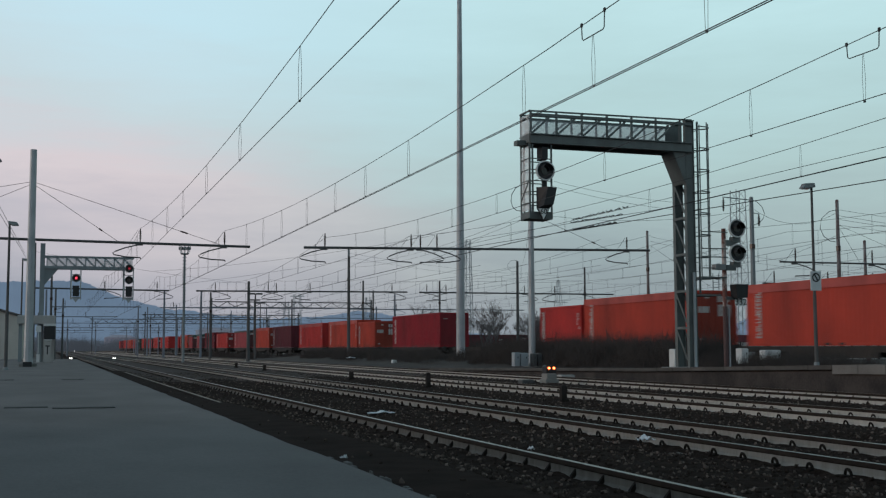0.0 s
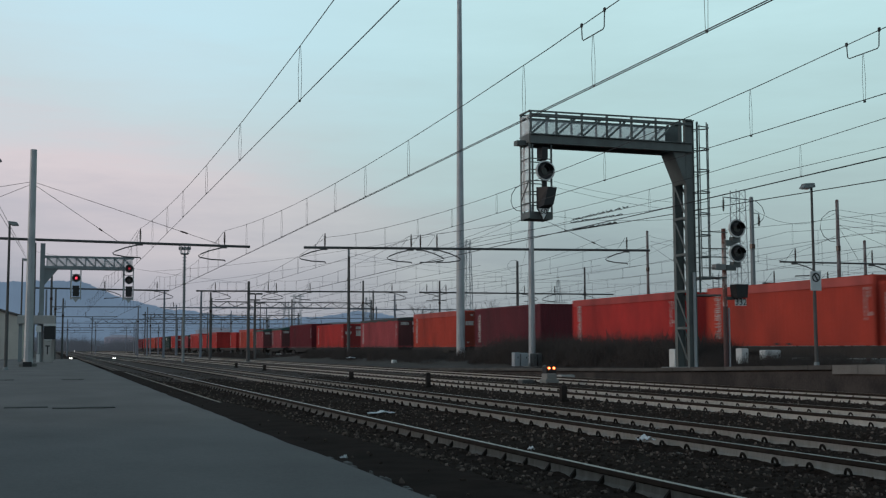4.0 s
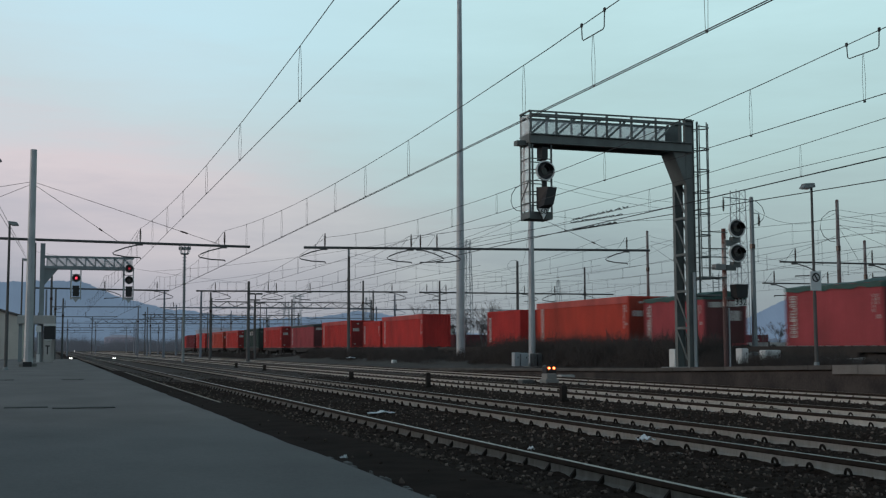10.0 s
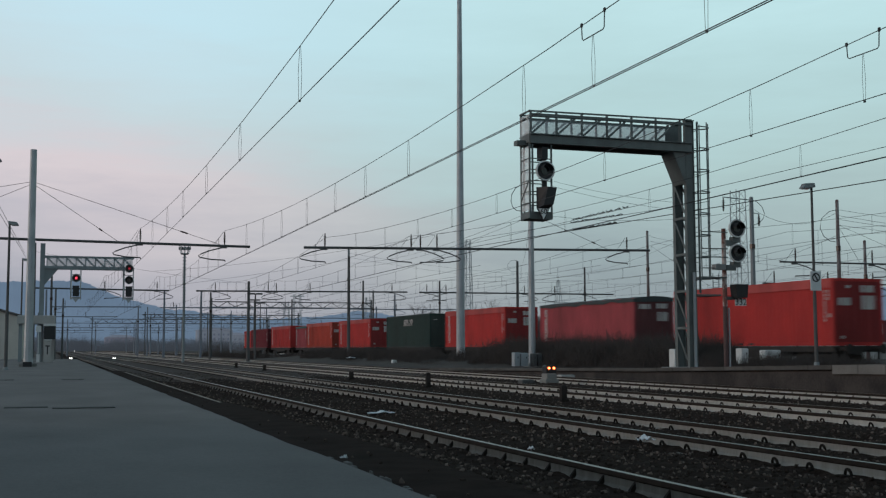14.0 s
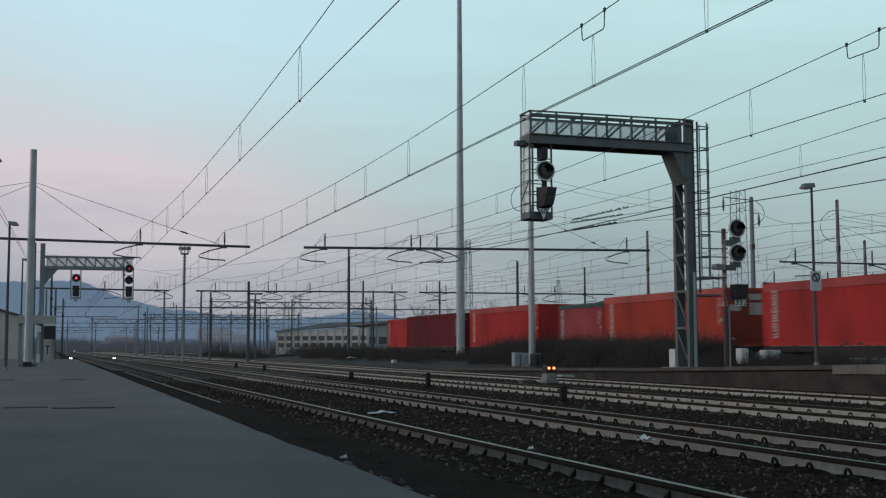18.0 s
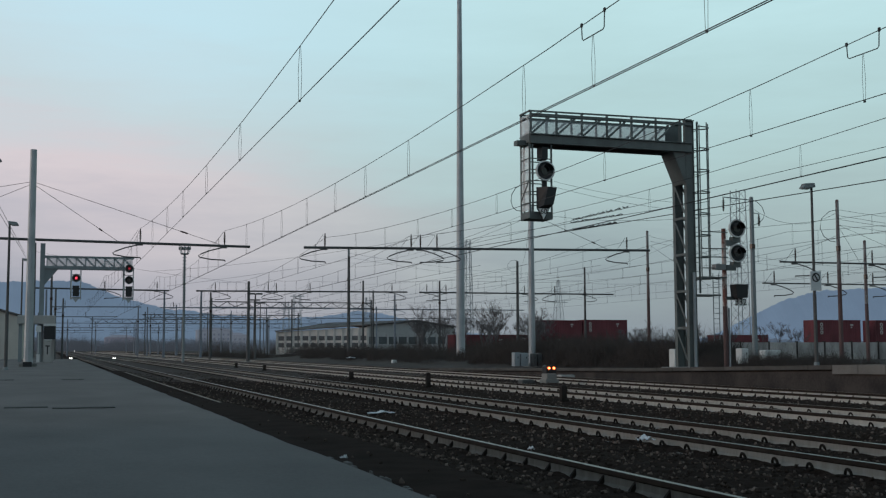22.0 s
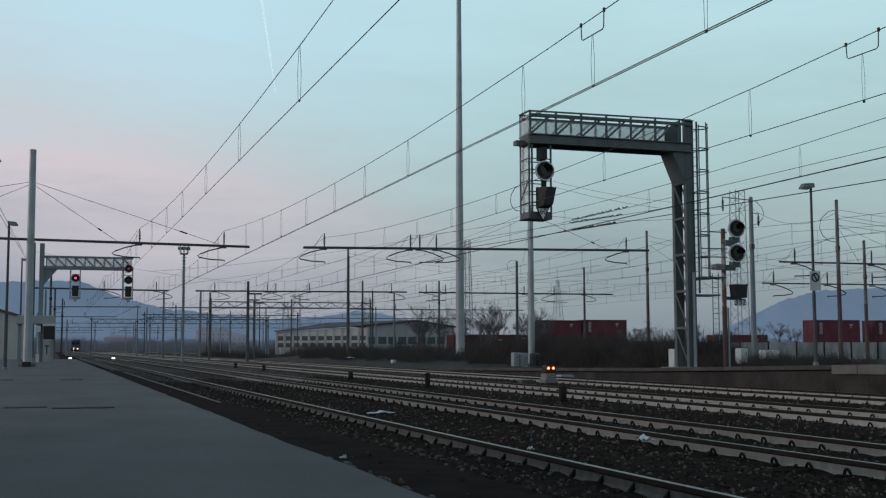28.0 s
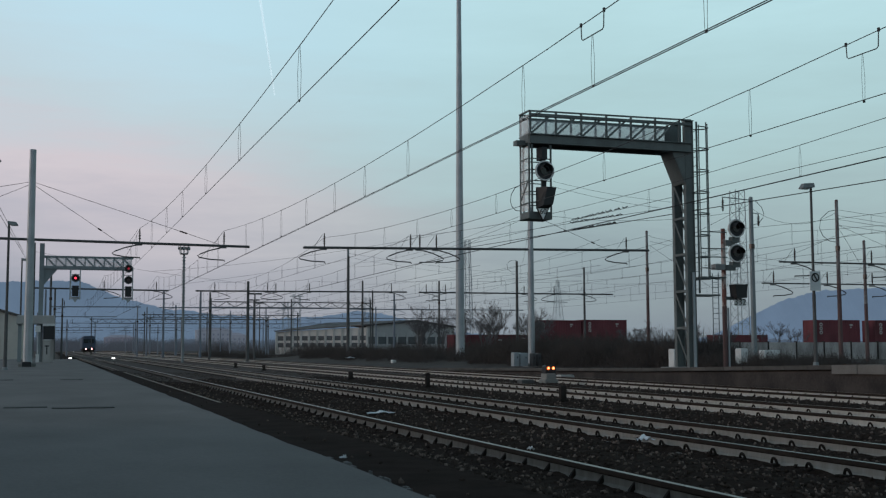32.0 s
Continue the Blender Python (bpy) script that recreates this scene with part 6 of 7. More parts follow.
# house colours are mixed with haze blue and emit, though nothing is lit
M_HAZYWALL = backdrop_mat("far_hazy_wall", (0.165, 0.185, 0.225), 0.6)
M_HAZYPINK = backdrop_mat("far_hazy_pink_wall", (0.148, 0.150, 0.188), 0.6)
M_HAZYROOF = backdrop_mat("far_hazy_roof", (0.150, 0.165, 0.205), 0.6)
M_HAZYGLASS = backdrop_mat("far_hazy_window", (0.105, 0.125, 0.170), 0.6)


def far_house(x, y, w, d, h, label, m):
    root = thing("apartment_house", label, "house", (x, y, -0.3), group="distant houses")
    part("wall", MB().box(-w / 2, w / 2, 0, d, 0, h), m, root)
    part("roof", MB().add([(-w / 2 - 0.5, -0.5, h), (w / 2 + 0.5, -0.5, h), (w / 2 + 0.5, d + 0.5, h), (-w / 2 - 0.5, d + 0.5, h), (-w / 4, d / 2, h + 2.0), (w / 4, d / 2, h + 2.0)],
                          [(0, 3, 2, 1), (0, 1, 5, 4), (1, 2, 5), (2, 3, 4, 5), (3, 0, 4)]), M_HAZYROOF, root)
    for j in range(int(h / 3)):
        for i in range(int(w / 3.2)):
            xx = -w / 2 + 1.2 + 3.2 * i
            part("window", MB().box(xx, xx + 1.2, -0.06, 0.0, 0.9 + 3 * j, 2.3 + 3 * j), M_HAZYGLASS, root)


def factory():
    root = thing("factory", "long pale industrial hall with a low gable roof beyond the yard", "factory")
    # long side faces the yard
    a, b = Vector((49.0, 262.0, 0)), Vector((66.5, 248.0, 0))
    g = Vector((88.5, 252.0, 0))

    def wall(p, q, z0, z1, name, m):
        return part(name, MB().beam((p.x, p.y, (z0 + z1) / 2), (q.x, q.y, (z0 + z1) / 2), 0.4, z1 - z0), m, root)
    wall(a, b, -0.4, 1.2, "wall", M_PALE)
    wall(a, b, 2.2, 2.75, "wall", M_PALE)
    wall(a, b, 1.2, 2.2, "window_band", M_DIMGLASS)
    wall(a, b, 2.75, 3.75, "window_band", M_DIMGLASS)
    part("wall", MB().add([(a.x, a.y - 0.2, 3.75), (b.x, b.y - 0.2, 3.75), (b.x, b.y - 0.2, 5.6), (a.x, a.y - 0.2, 4.75), (a.x, a.y + 0.2, 3.75), (b.x, b.y + 0.2, 3.75), (b.x, b.y + 0.2, 5.6), (a.x, a.y + 0.2, 4.75)],
                          [(0, 1, 2, 3), (7, 6, 5, 4), (0, 4, 5, 1), (1, 5, 6, 2), (2, 6, 7, 3), (3, 7, 4, 0)]), M_PALE, root)
    for i in range(12):
        p = a.lerp(b, i / 11)
        part("pillar", MB().box(p.x - 0.25, p.x + 0.25, p.y - 0.55, p.y - 0.25, -0.4, 4.75 + 0.8 * i / 11), M_PALE, root)
    wall(b, g, -0.4, 1.9, "wall", M_GREYWALL)
    wall(b, g, 1.9, 3.5, "window_band", M_DIMGLASS)
    wall(b, g, 3.5, 4.2, "wall", M_GREYWALL)
    for i in range(1, 9):
        p = b.lerp(g, i / 9)
        part("pillar", MB().box(p.x - 0.2, p.x + 0.2, p.y - 0.5, p.y - 0.2, -0.4, 4.2), M_GREYWALL, root)
    mid = b.lerp(g, 0.55)
    part("gable", MB().add([(b.x, b.y, 4.2), (g.x, g.y, 4.2), (g.x, g.y, 5.6), (mid.x, mid.y, 7.0), (b.x, b.y, 5.9), (b.x, b.y + 0.4, 4.2), (g.x, g.y + 0.4, 4.2), (g.x, g.y + 0.4, 5.6), (mid.x, mid.y + 0.4, 7.0), (b.x, b.y + 0.4, 5.9)],
                           [(0, 1, 2, 3, 4), (9, 8, 7, 6, 5), (0, 5, 6, 1), (1, 6, 7, 2), (2, 7, 8, 3), (3, 8, 9, 4), (4, 9, 5, 0)]), M_GREYWALL, root)
    part("roof", MB().add([(a.x - 0.6, a.y - 0.6, 4.75), (b.x, b.y - 0.9, 6.0), (mid.x, mid.y - 0.9, 7.1), (mid.x - 17, mid.y + 14, 6.7), (a.x - 0.6, a.y - 0.6, 4.97), (b.x, b.y - 0.9, 6.25), (mid.x, mid.y - 0.9, 7.35), (mid.x - 17, mid.y + 14, 6.95)],
                          [(0, 3, 2, 1), (4, 5, 6, 7), (0, 1, 5, 4), (1, 2, 6, 5), (2, 3, 7, 6), (3, 0, 4, 7)]), M_ROOF, root)
    part("roof", MB().add([(mid.x, mid.y - 0.9, 7.1), (g.x + 0.6, g.y - 0.9, 5.7), (g.x - 16, g.y + 14, 5.5), (mid.x - 17, mid.y + 14, 6.7), (mid.x, mid.y - 0.9, 7.35), (g.x + 0.6, g.y - 0.9, 5.95), (g.x - 16, g.y + 14, 5.75), (mid.x - 17, mid.y + 14, 6.95)],
                          [(0, 3, 2, 1), (4, 5, 6, 7), (0, 1, 5, 4), (1, 2, 6, 5), (2, 3, 7, 6), (3, 0, 4, 7)]), M_ROOF, root)


M_PALE = mat("pale_render", (0.70, 0.66, 0.62), (0.50, 0.47, 0.44), 0.9, 0, 0.4, 8, 0.05)
M_GREYWALL = mat("grey_hall_wall", (0.46, 0.45, 0.45), (0.34, 0.335, 0.33), 0.9, 0, 0.4, 8, 0.05)
M_DIMGLASS = mat("dim_factory_glass", (0.10, 0.11, 0.12), (0.06, 0.065, 0.07), 0.4, 0, 0.8, 8, 0)
M_ROOF = mat("dark_sheet_roof", (0.13, 0.12, 0.115), None, 0.8, 0, 0.5, 8, 0.1)
factory()
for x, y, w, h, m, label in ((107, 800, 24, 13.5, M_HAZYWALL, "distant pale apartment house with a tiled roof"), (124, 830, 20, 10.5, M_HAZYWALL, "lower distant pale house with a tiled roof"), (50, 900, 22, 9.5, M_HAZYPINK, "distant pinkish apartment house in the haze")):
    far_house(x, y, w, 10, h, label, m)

for x, y, rz, colour, z in ((98.4, 129.0, -90, "maroon", 1.62), (107.9, 129.0, -90, "maroon", 1.62), (86.5, 133.0, -90, "maroon", -0.3), (50.0, 133.0, -90, "maroon", -0.3), (57.8, 133.0, -90, "maroon", -0.3), (74.6, 165.0, -90, "maroon", 2.3), (82.5, 165.0, -90, "maroon", 2.4)):
    ob = container(colour, 7.07 if x > 90 else FT20 + 1.6, 2.95, 0, "", False, (0, 0), "stacked containers beyond the yard")
    ob.matrix_basis = pose(x, y, z, 0, 0, -rz)
    ob["label"] = "maroon container stacked beyond the yard wall"
    mark = disc_ring(MB(), (0, 0), 0.12, 0.25, 0, 0.012, 12).mesh("lettering", M_MARK)
    for i in range(3):
        part("lettering", mark, M_MARK, ob, "round cream lettering block", at=pose(-1.31, 2.6, 2.35 - 0.52 * i, 0, 0, -90))
    part("lettering", MB().box(-1.304, -1.28, -2.4, -1.9, 2.2, 2.4).box(-1.304, -1.28, -2.2, -2.0, 1.9, 2.1), M_MARK, ob, "small cream lettering block")
    if z < 0:
        continue
    base = container(colour, 7.07 if x > 90 else FT20 + 1.6, 2.4, 0, "", False, (0, 0), "stacked containers beyond the yard")
    base.matrix_basis = pose(x, y, z - 2.42, 0, 0, -rz)
    base["label"] = "maroon container at the bottom of a stack"


def lattice_tower(x, y, h, w0, w1, arms, label):
    root = thing("pylon", label, "pylon", (x, y, 0), group="lattice pylons")
    n = int(h / 1.8)
    legs = MB()
    brace = MB()
    for sx in (-1, 1):
        for sy in (-1, 1):
            legs.beam((sx * w0 / 2, sy * w0 / 2, -0.3), (sx * w1 / 2, sy * w1 / 2, h), 0.12)
    for i in range(n):
        f0, f1 = i / n, (i + 1) / n
        a, b = w0 + (w1 - w0) * f0, w0 + (w1 - w0) * f1
        for sy in (-1, 1):
            s = 1 if i % 2 else -1
            brace.beam((s * a / 2, sy * a / 2, h * f0), (-s * b / 2, sy * b / 2, h * f1), 0.06)
            brace.beam((sy * a / 2, s * a / 2, h * f0), (sy * b / 2, -s * b / 2, h * f1), 0.06)
            brace.beam((-a / 2, sy * a / 2, h * f0), (a / 2, sy * a / 2, h * f0), 0.05)
    part("leg_frame", legs, M_GALV, root)
    part("bracing", brace, M_GALV, root)
    for z, ln in arms:
        part("crossarm", MB().beam((-ln, 0, z), (ln, 0, z), 0.15).beam((-ln, 0, z), (0, 0, z + 0.9), 0.07).beam((ln, 0, z), (0, 0, z + 0.9), 0.07), M_GALV, root)


lattice_tower(61.4, 300, 15.2, 2.2, 1.6, [(14.6, 1.9)], "far floodlight tower of galvanised lattice with a flat head")
lattice_tower(64.4, 330, 14.0, 2.4, 1.2, [], "far slender lattice tower in the haze")
lattice_tower(80.7, 300, 14.6, 2.2, 1.2, [], "far lattice tower behind the industrial hall")
lattice_tower(80.1, 220, 22.9, 1.9, 0.9, [], "slender galvanised lattice pylon behind the yard")
lattice_tower(124.3, 190, 31.0, 2.6, 2.0, [], "tall galvanised lattice pylon behind the yard wall")
lattice_tower(182, 400, 26.5, 5.0, 0.8, [(22, 4), (18, 4)], "distant lattice pylon with crossarms")


def yard_wall():
    root = thing("yard_wall", "low wall of stained grey concrete panels behind the freight track", "wall", kind="structure")
    for i in range(24):
        x = 44.0 + 2.5 * i
        part("panel", MB().box(x, x + 2.42, 75.0, 75.15, -0.2, 1.42), M_WALL, root)
        part("post", MB().box(x - 0.08, x + 0.0, 74.9, 75.2, -0.2, 1.5), M_DIRTYCONC, root)


M_WALL = mat("stained_wall_concrete", (0.50, 0.47, 0.45), (0.24, 0.225, 0.215), 0.9, 0, 1.1, 15, 0.3, 0.16, (1, 1, 0.45), 0.3)
yard_wall()


def tall_mast():
    root = thing("light_tower", "tall tapered galvanised lighting mast in the yard", "mast", (26.75, 75.0, 0))
    part("shaft", MB().cyl((0, 0, 0.0), (0, 0, 13), 0.31, 0.235, 24), M_GALV, root)
    part("upper_shaft", MB().cyl((0, 0, 13), (0, 0, 27), 0.235, 0.15, 24), M_GALV, root)
    part("foot", MB().bevel_box(-0.7, 0.7, -0.7, 0.7, 0.0, 0.45, 0.05), M_CONC, root)
    part("door", MB().box(-0.12, 0.12, -0.325, -0.29, 0.9, 1.7), M_GALV, root)


tall_mast()


def basket_tower():
    root = thing("light_tower", "dark floodlight mast with a round basket on top", "mast", (10.5, 98.0, 0))
    part("shaft", MB().cyl((0, 0, -0.3), (0, 0, 8.9), 0.12, 0.09, 10), M_MAST, root)
    for i in range(14):
        part("step_ring", disc_ring(MB(), (0, 0), 0.10, 0.17, 0, 0.04).mesh("step_ring", M_MAST), M_MAST, root, at=pose(0, 0, 5.0 + 0.28 * i, 90))
    part("basket_floor", MB().cyl((0, 0, 8.9), (0, 0, 9.0), 0.30, 0.36, 12), M_GALV, root)
    part("basket_rim", disc_ring(MB(), (0, 0), 0.46, 0.53, 0, 0.06).mesh("basket_rim", M_GALV), M_GALV, root, at=pose(0, 0, 9.75, 90))
    for i in range(8):
        a = 2 * math.pi * i / 8
        part("floodlight", MB().box(-0.12, 0.12, -0.08, 0.08, 0, 0.22), M_LAMP, root, at=pose(0.38 * math.cos(a), 0.38 * math.sin(a), 9.3, 0, 0, math.degrees(a)))
        part("bar", MB().beam((0.34 * math.cos(a), 0.34 * math.sin(a), 9.0), (0.49 * math.cos(a), 0.49 * math.sin(a), 9.75), 0.04), M_GALV, root)


basket_tower()


def mast(x, y, z0, z1, r, m, label):
    root = thing("catenary_mast", label, "mast", (x, y, 0), group="yard masts")
    if m is M_RUSTMAST:
        h = z0 + (z1 - z0) * 0.52
        part("shaft", MB().cyl((0, 0, z0), (0, 0, h), r, r * 0.86, 8), m, root, "rust-red lower shaft")
        part("upper_shaft", MB().cyl((0, 0, h), (0, 0, z1), r * 0.86, r * 0.7, 8), M_FLAKED, root, "flaked grey upper shaft")
    else:
        part("shaft", MB().cyl((0, 0, z0), (0, 0, z1), r, r * 0.7, 8), m, root)
    part("cap", MB().cyl((0, 0, z1), (0, 0, z1 + 0.08), r * 0.8, r * 0.5, 8), m, root)
    part("band", MB().cyl((0, 0, z1 * 0.7), (0, 0, z1 * 0.7 + 0.25), r * 1.0, r * 1.0, 8), M_INS, root)


for x, y, z1, r, m in ((28.35, 113, 11.2, 0.16, M_MAST), (36.35, 66, 8.5, 0.115, M_RUSTMAST), (53.1, 110, 9.4, 0.14, M_DARKMAST), (38.69, 50, 8.65, 0.12, M_RUSTMAST),
                       (42.76, 53, 6.9, 0.11, M_RUSTMAST), (34.84, 52, 8.9, 0.15, M_MAST), (37.0, 140, 9.4, 0.16, M_DARKMAST), (38.3, 140, 8.2, 0.14, M_DARKMAST), (47.1, 140, 9.5, 0.16, M_DARKMAST)):
    mast(x, y, -0.3, z1, r, m, {M_MAST: "grey steel mast in the rail yard", M_RUSTMAST: "rust-brown steel mast behind the freight track", M_DARKMAST: "dark weathered steel mast in the rail yard"}[m])
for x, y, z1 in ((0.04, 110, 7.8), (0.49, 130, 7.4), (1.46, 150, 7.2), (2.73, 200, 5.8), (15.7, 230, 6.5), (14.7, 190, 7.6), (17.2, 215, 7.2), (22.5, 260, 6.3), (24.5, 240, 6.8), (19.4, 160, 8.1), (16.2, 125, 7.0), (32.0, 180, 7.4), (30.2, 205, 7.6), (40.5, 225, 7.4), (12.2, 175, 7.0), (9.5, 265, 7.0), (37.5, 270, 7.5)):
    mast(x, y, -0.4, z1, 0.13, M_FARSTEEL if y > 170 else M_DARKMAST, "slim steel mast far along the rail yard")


def yard_lamp(x, y, h):
    root = thing("yard_lamp", "slim yard lamp post with a flat double head, unlit", "lamp post", (x, y, -0.35), group="yard lamps")
    part("pole", MB().cyl((0, 0, 0), (0, 0, h), 0.11, 0.07, 8), M_DARKMAST, root)
    for sx in (-1, 1):
        x0, x1 = sorted((sx * 0.05, sx * 0.75))
        part("lamp_head", MB().bevel_box(x0, x1, -0.15, 0.15, h - 0.08, h + 0.1, 0.03), M_DARKMAST, root)


for x, y, h in ((21.0, 125, 7.3), (26.4, 158, 8.0), (33.6, 195, 9.0)):
    yard_lamp(x, y, h)
cross_arm(50.5, 35.45, 46.5, 5.45, 5.47, [(36.4, 1), (41.2, 1)], "steel tube arm between rust-brown masts", [(46.3, -0.2, 7.0, 0.13, M_RUSTMAST)], r=0.045)
cross_arm(57.0, 38.8, 48.0, 4.75, 4.78, [(39.6, 1), (43.3, 1), (46.5, 1)], "lower steel tube arm behind the freight track", [(47.8, -0.2, 7.0, 0.13, M_DARKMAST)], r=0.04)
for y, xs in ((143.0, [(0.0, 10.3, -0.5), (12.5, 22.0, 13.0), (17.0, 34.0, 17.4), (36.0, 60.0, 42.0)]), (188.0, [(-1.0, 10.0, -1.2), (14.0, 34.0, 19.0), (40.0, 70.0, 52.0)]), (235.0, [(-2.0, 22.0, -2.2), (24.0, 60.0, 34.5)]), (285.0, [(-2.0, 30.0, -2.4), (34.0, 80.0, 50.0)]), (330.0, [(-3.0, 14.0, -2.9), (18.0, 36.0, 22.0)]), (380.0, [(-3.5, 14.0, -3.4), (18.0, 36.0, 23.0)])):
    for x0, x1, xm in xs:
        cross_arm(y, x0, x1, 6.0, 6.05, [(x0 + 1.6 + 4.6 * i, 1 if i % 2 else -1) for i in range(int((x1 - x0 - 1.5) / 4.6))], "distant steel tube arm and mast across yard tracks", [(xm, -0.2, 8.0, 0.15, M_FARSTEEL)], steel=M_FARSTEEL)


def truss_portal(y, x0, x1, z0, z1, posts, label, steel=M_FARSTEEL):
    root = thing("truss_portal", label, "catenary portal", (0, y, 0), group="lattice portals")
    for z in (z0, z1):
        part("chord", MB().beam((x0, 0, z), (x1, 0, z), 0.14), steel, root)
    n = int((x1 - x0) / 1.25)
    for i in range(n):
        a, b = x0 + (x1 - x0) * i / n, x0 + (x1 - x0) * (i + 1) / n
        part("web_member", MB().beam((a, 0, z0 if i % 2 else z1), (b, 0, z1 if i % 2 else z0), 0.09), steel, root)
    for x in posts:
        part("post", MB().beam((x, 0, -0.3), (x, 0, z1 + 0.5), 0.17), steel, root)


truss_portal(170, 21.8, 46.5, 7.05, 7.85, [22.2, 34.0, 46.2], "dark lattice steel portal across the yard tracks", M_DARKMAST)
truss_portal(212, 15.5, 44.0, 6.3, 7.1, [16.0, 27.0, 43.6], "distant lattice steel portal across the yard tracks", M_DARKMAST)
truss_portal(255, 8.0, 46.0, 6.4, 7.3, [8.4, 27.0, 45.6], "distant lattice steel portal across the yard tracks", M_DARKMAST)

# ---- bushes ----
# far twigs: haze painted into the colour, with slight emission
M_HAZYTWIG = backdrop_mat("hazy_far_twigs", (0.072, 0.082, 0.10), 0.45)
M_TWIG = mat("dark_winter_twigs", (0.040, 0.031, 0.028), (0.078, 0.061, 0.052), 0.95, 0, 2, 30, 0)


def bushes(name, spots, label, material=M_TWIG):
    """Thickets of thin bare twigs; spots are (x, y, z, radius, height, count)."""
    tv = [(-0.5, 0, 0), (0.5, 0, 0), (0.0, 0.35, 0.0), (0.06, 0.08, 1.0)]
    tf = [(0, 1, 3), (1, 2, 3), (2, 0, 3)]
    places = []
    for x, y, z, r, h, count in spots:
        for _ in range(count):
            a, q = RNG.uniform(0, 2 * math.pi), r * math.sqrt(RNG.random())
            bx, by = x + q * math.cos(a), y + q * math.sin(a)
            hh = h * (1 - 0.6 * (q / r) ** 2) * RNG.uniform(0.25, 1.0)
            lean = RNG.normal(size=2) * 0.55
            zz = z + RNG.uniform(0, 0.45) * h * (1 - (q / r) ** 2)
            up = np.array([lean[0], lean[1], 1.0])
            up = up / np.linalg.norm(up) * hh * 0.7
            w = RNG.uniform(0.006, 0.02) * (1 + 0.35 * h)
            b = RNG.uniform(0, math.pi)
            m = np.array([[math.cos(b) * w, -math.sin(b) * w, up[0]], [math.sin(b) * w, math.cos(b) * w, up[1]], [0, 0, up[2]]])
            places.append(((bx, by, zz), m))
    tagged(new(name, scatter_mesh(name, tv, tf, places, material)), label, "bushes", "", "stuff")


def row(n, x0, x1, y0, y1, z, r, h, count):
    return [(RNG.uniform(x0, x1), RNG.uniform(y0, y1), z, r * RNG.uniform(0.7, 1.3), h * RNG.uniform(0.85, 1.12), count) for _ in range(n)]


bushes("thicket", row(120, 25.0, 28.4, 43, 66, 0.1, 1.3, 2.05, 950), "dark leafless thicket along the freight track")
bushes("thicket", row(60, 24.0, 28.2, 70, 112, 0.1, 1.4, 1.5, 800), "dark bare bushes on the bank beside the freight track")
bushes("thicket", row(60, 26.2, 27.8, 112, 215, -0.35, 1.3, 1.35, 420), "dark bare weeds along the far stretch of the freight track")
bushes("thicket", row(56, 24.2, 28.8, 33.5, 45, 0.05, 0.85, 1.1, 700), "low dark weeds beside the freight track")
bushes("thicket", row(60, 38, 110, 200, 300, -0.3, 3.0, 4.5, 260), "distant bare scrub beyond the yard")
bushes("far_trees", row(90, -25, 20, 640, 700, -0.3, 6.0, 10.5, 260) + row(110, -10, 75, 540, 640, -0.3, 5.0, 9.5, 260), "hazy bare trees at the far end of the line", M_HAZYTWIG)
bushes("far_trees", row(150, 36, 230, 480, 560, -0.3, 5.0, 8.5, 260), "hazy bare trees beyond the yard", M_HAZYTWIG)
bushes("thicket", row(24, 47, 62, 228, 246, -0.3, 2.2, 3.2, 320), "bare bushes in front of the industrial hall")
bushes("thicket", row(44, 40, 62, 104, 140, -0.3, 2.4, 3.6, 520) + row(30, 60, 110, 110, 200, -0.3, 2.2, 3.0, 300), "bare scrub behind the freight track")


def bare_tree(x, y, h, seed):
    """A leafless tree: tapered trunk, limbs and fine twigs."""
    r = random.Random(seed)
    root = thing("tree", "leafless grey-brown tree beyond the yard", "tree", (x, y, 0), group="bare trees")
    trunk, limbs, twigs = MB(), MB(), MB()

    def grow(p, d, length, rad, depth):
        q = p + d * length
        (trunk if depth == 0 else limbs if depth < 2 else twigs).cyl(p, q, max(rad, 0.007), max(rad * 0.6, 0.005), 5 if depth < 2 else 3)
        if depth == 5:
            return
        for _ in range((5, 3, 3, 4, 4)[depth]):
            nd = (d + Vector((r.gauss(0, 0.42), r.gauss(0, 0.42), r.uniform(-0.1, 0.4)))).normalized()
            grow(p + d * length * r.uniform(0.55, 1.0), nd, length * r.uniform(0.5, 0.8), rad * 0.5, depth + 1)
    grow(Vector((0, 0, -0.3)), Vector((r.gauss(0, 0.05), 0, 1)).normalized(), h * 0.33, h * 0.013, 0)
    part("trunk", trunk, M_BARK, root)
    part("branch_frame", limbs, M_BARK, root)
    part("crown", twigs, M_BARK, root)


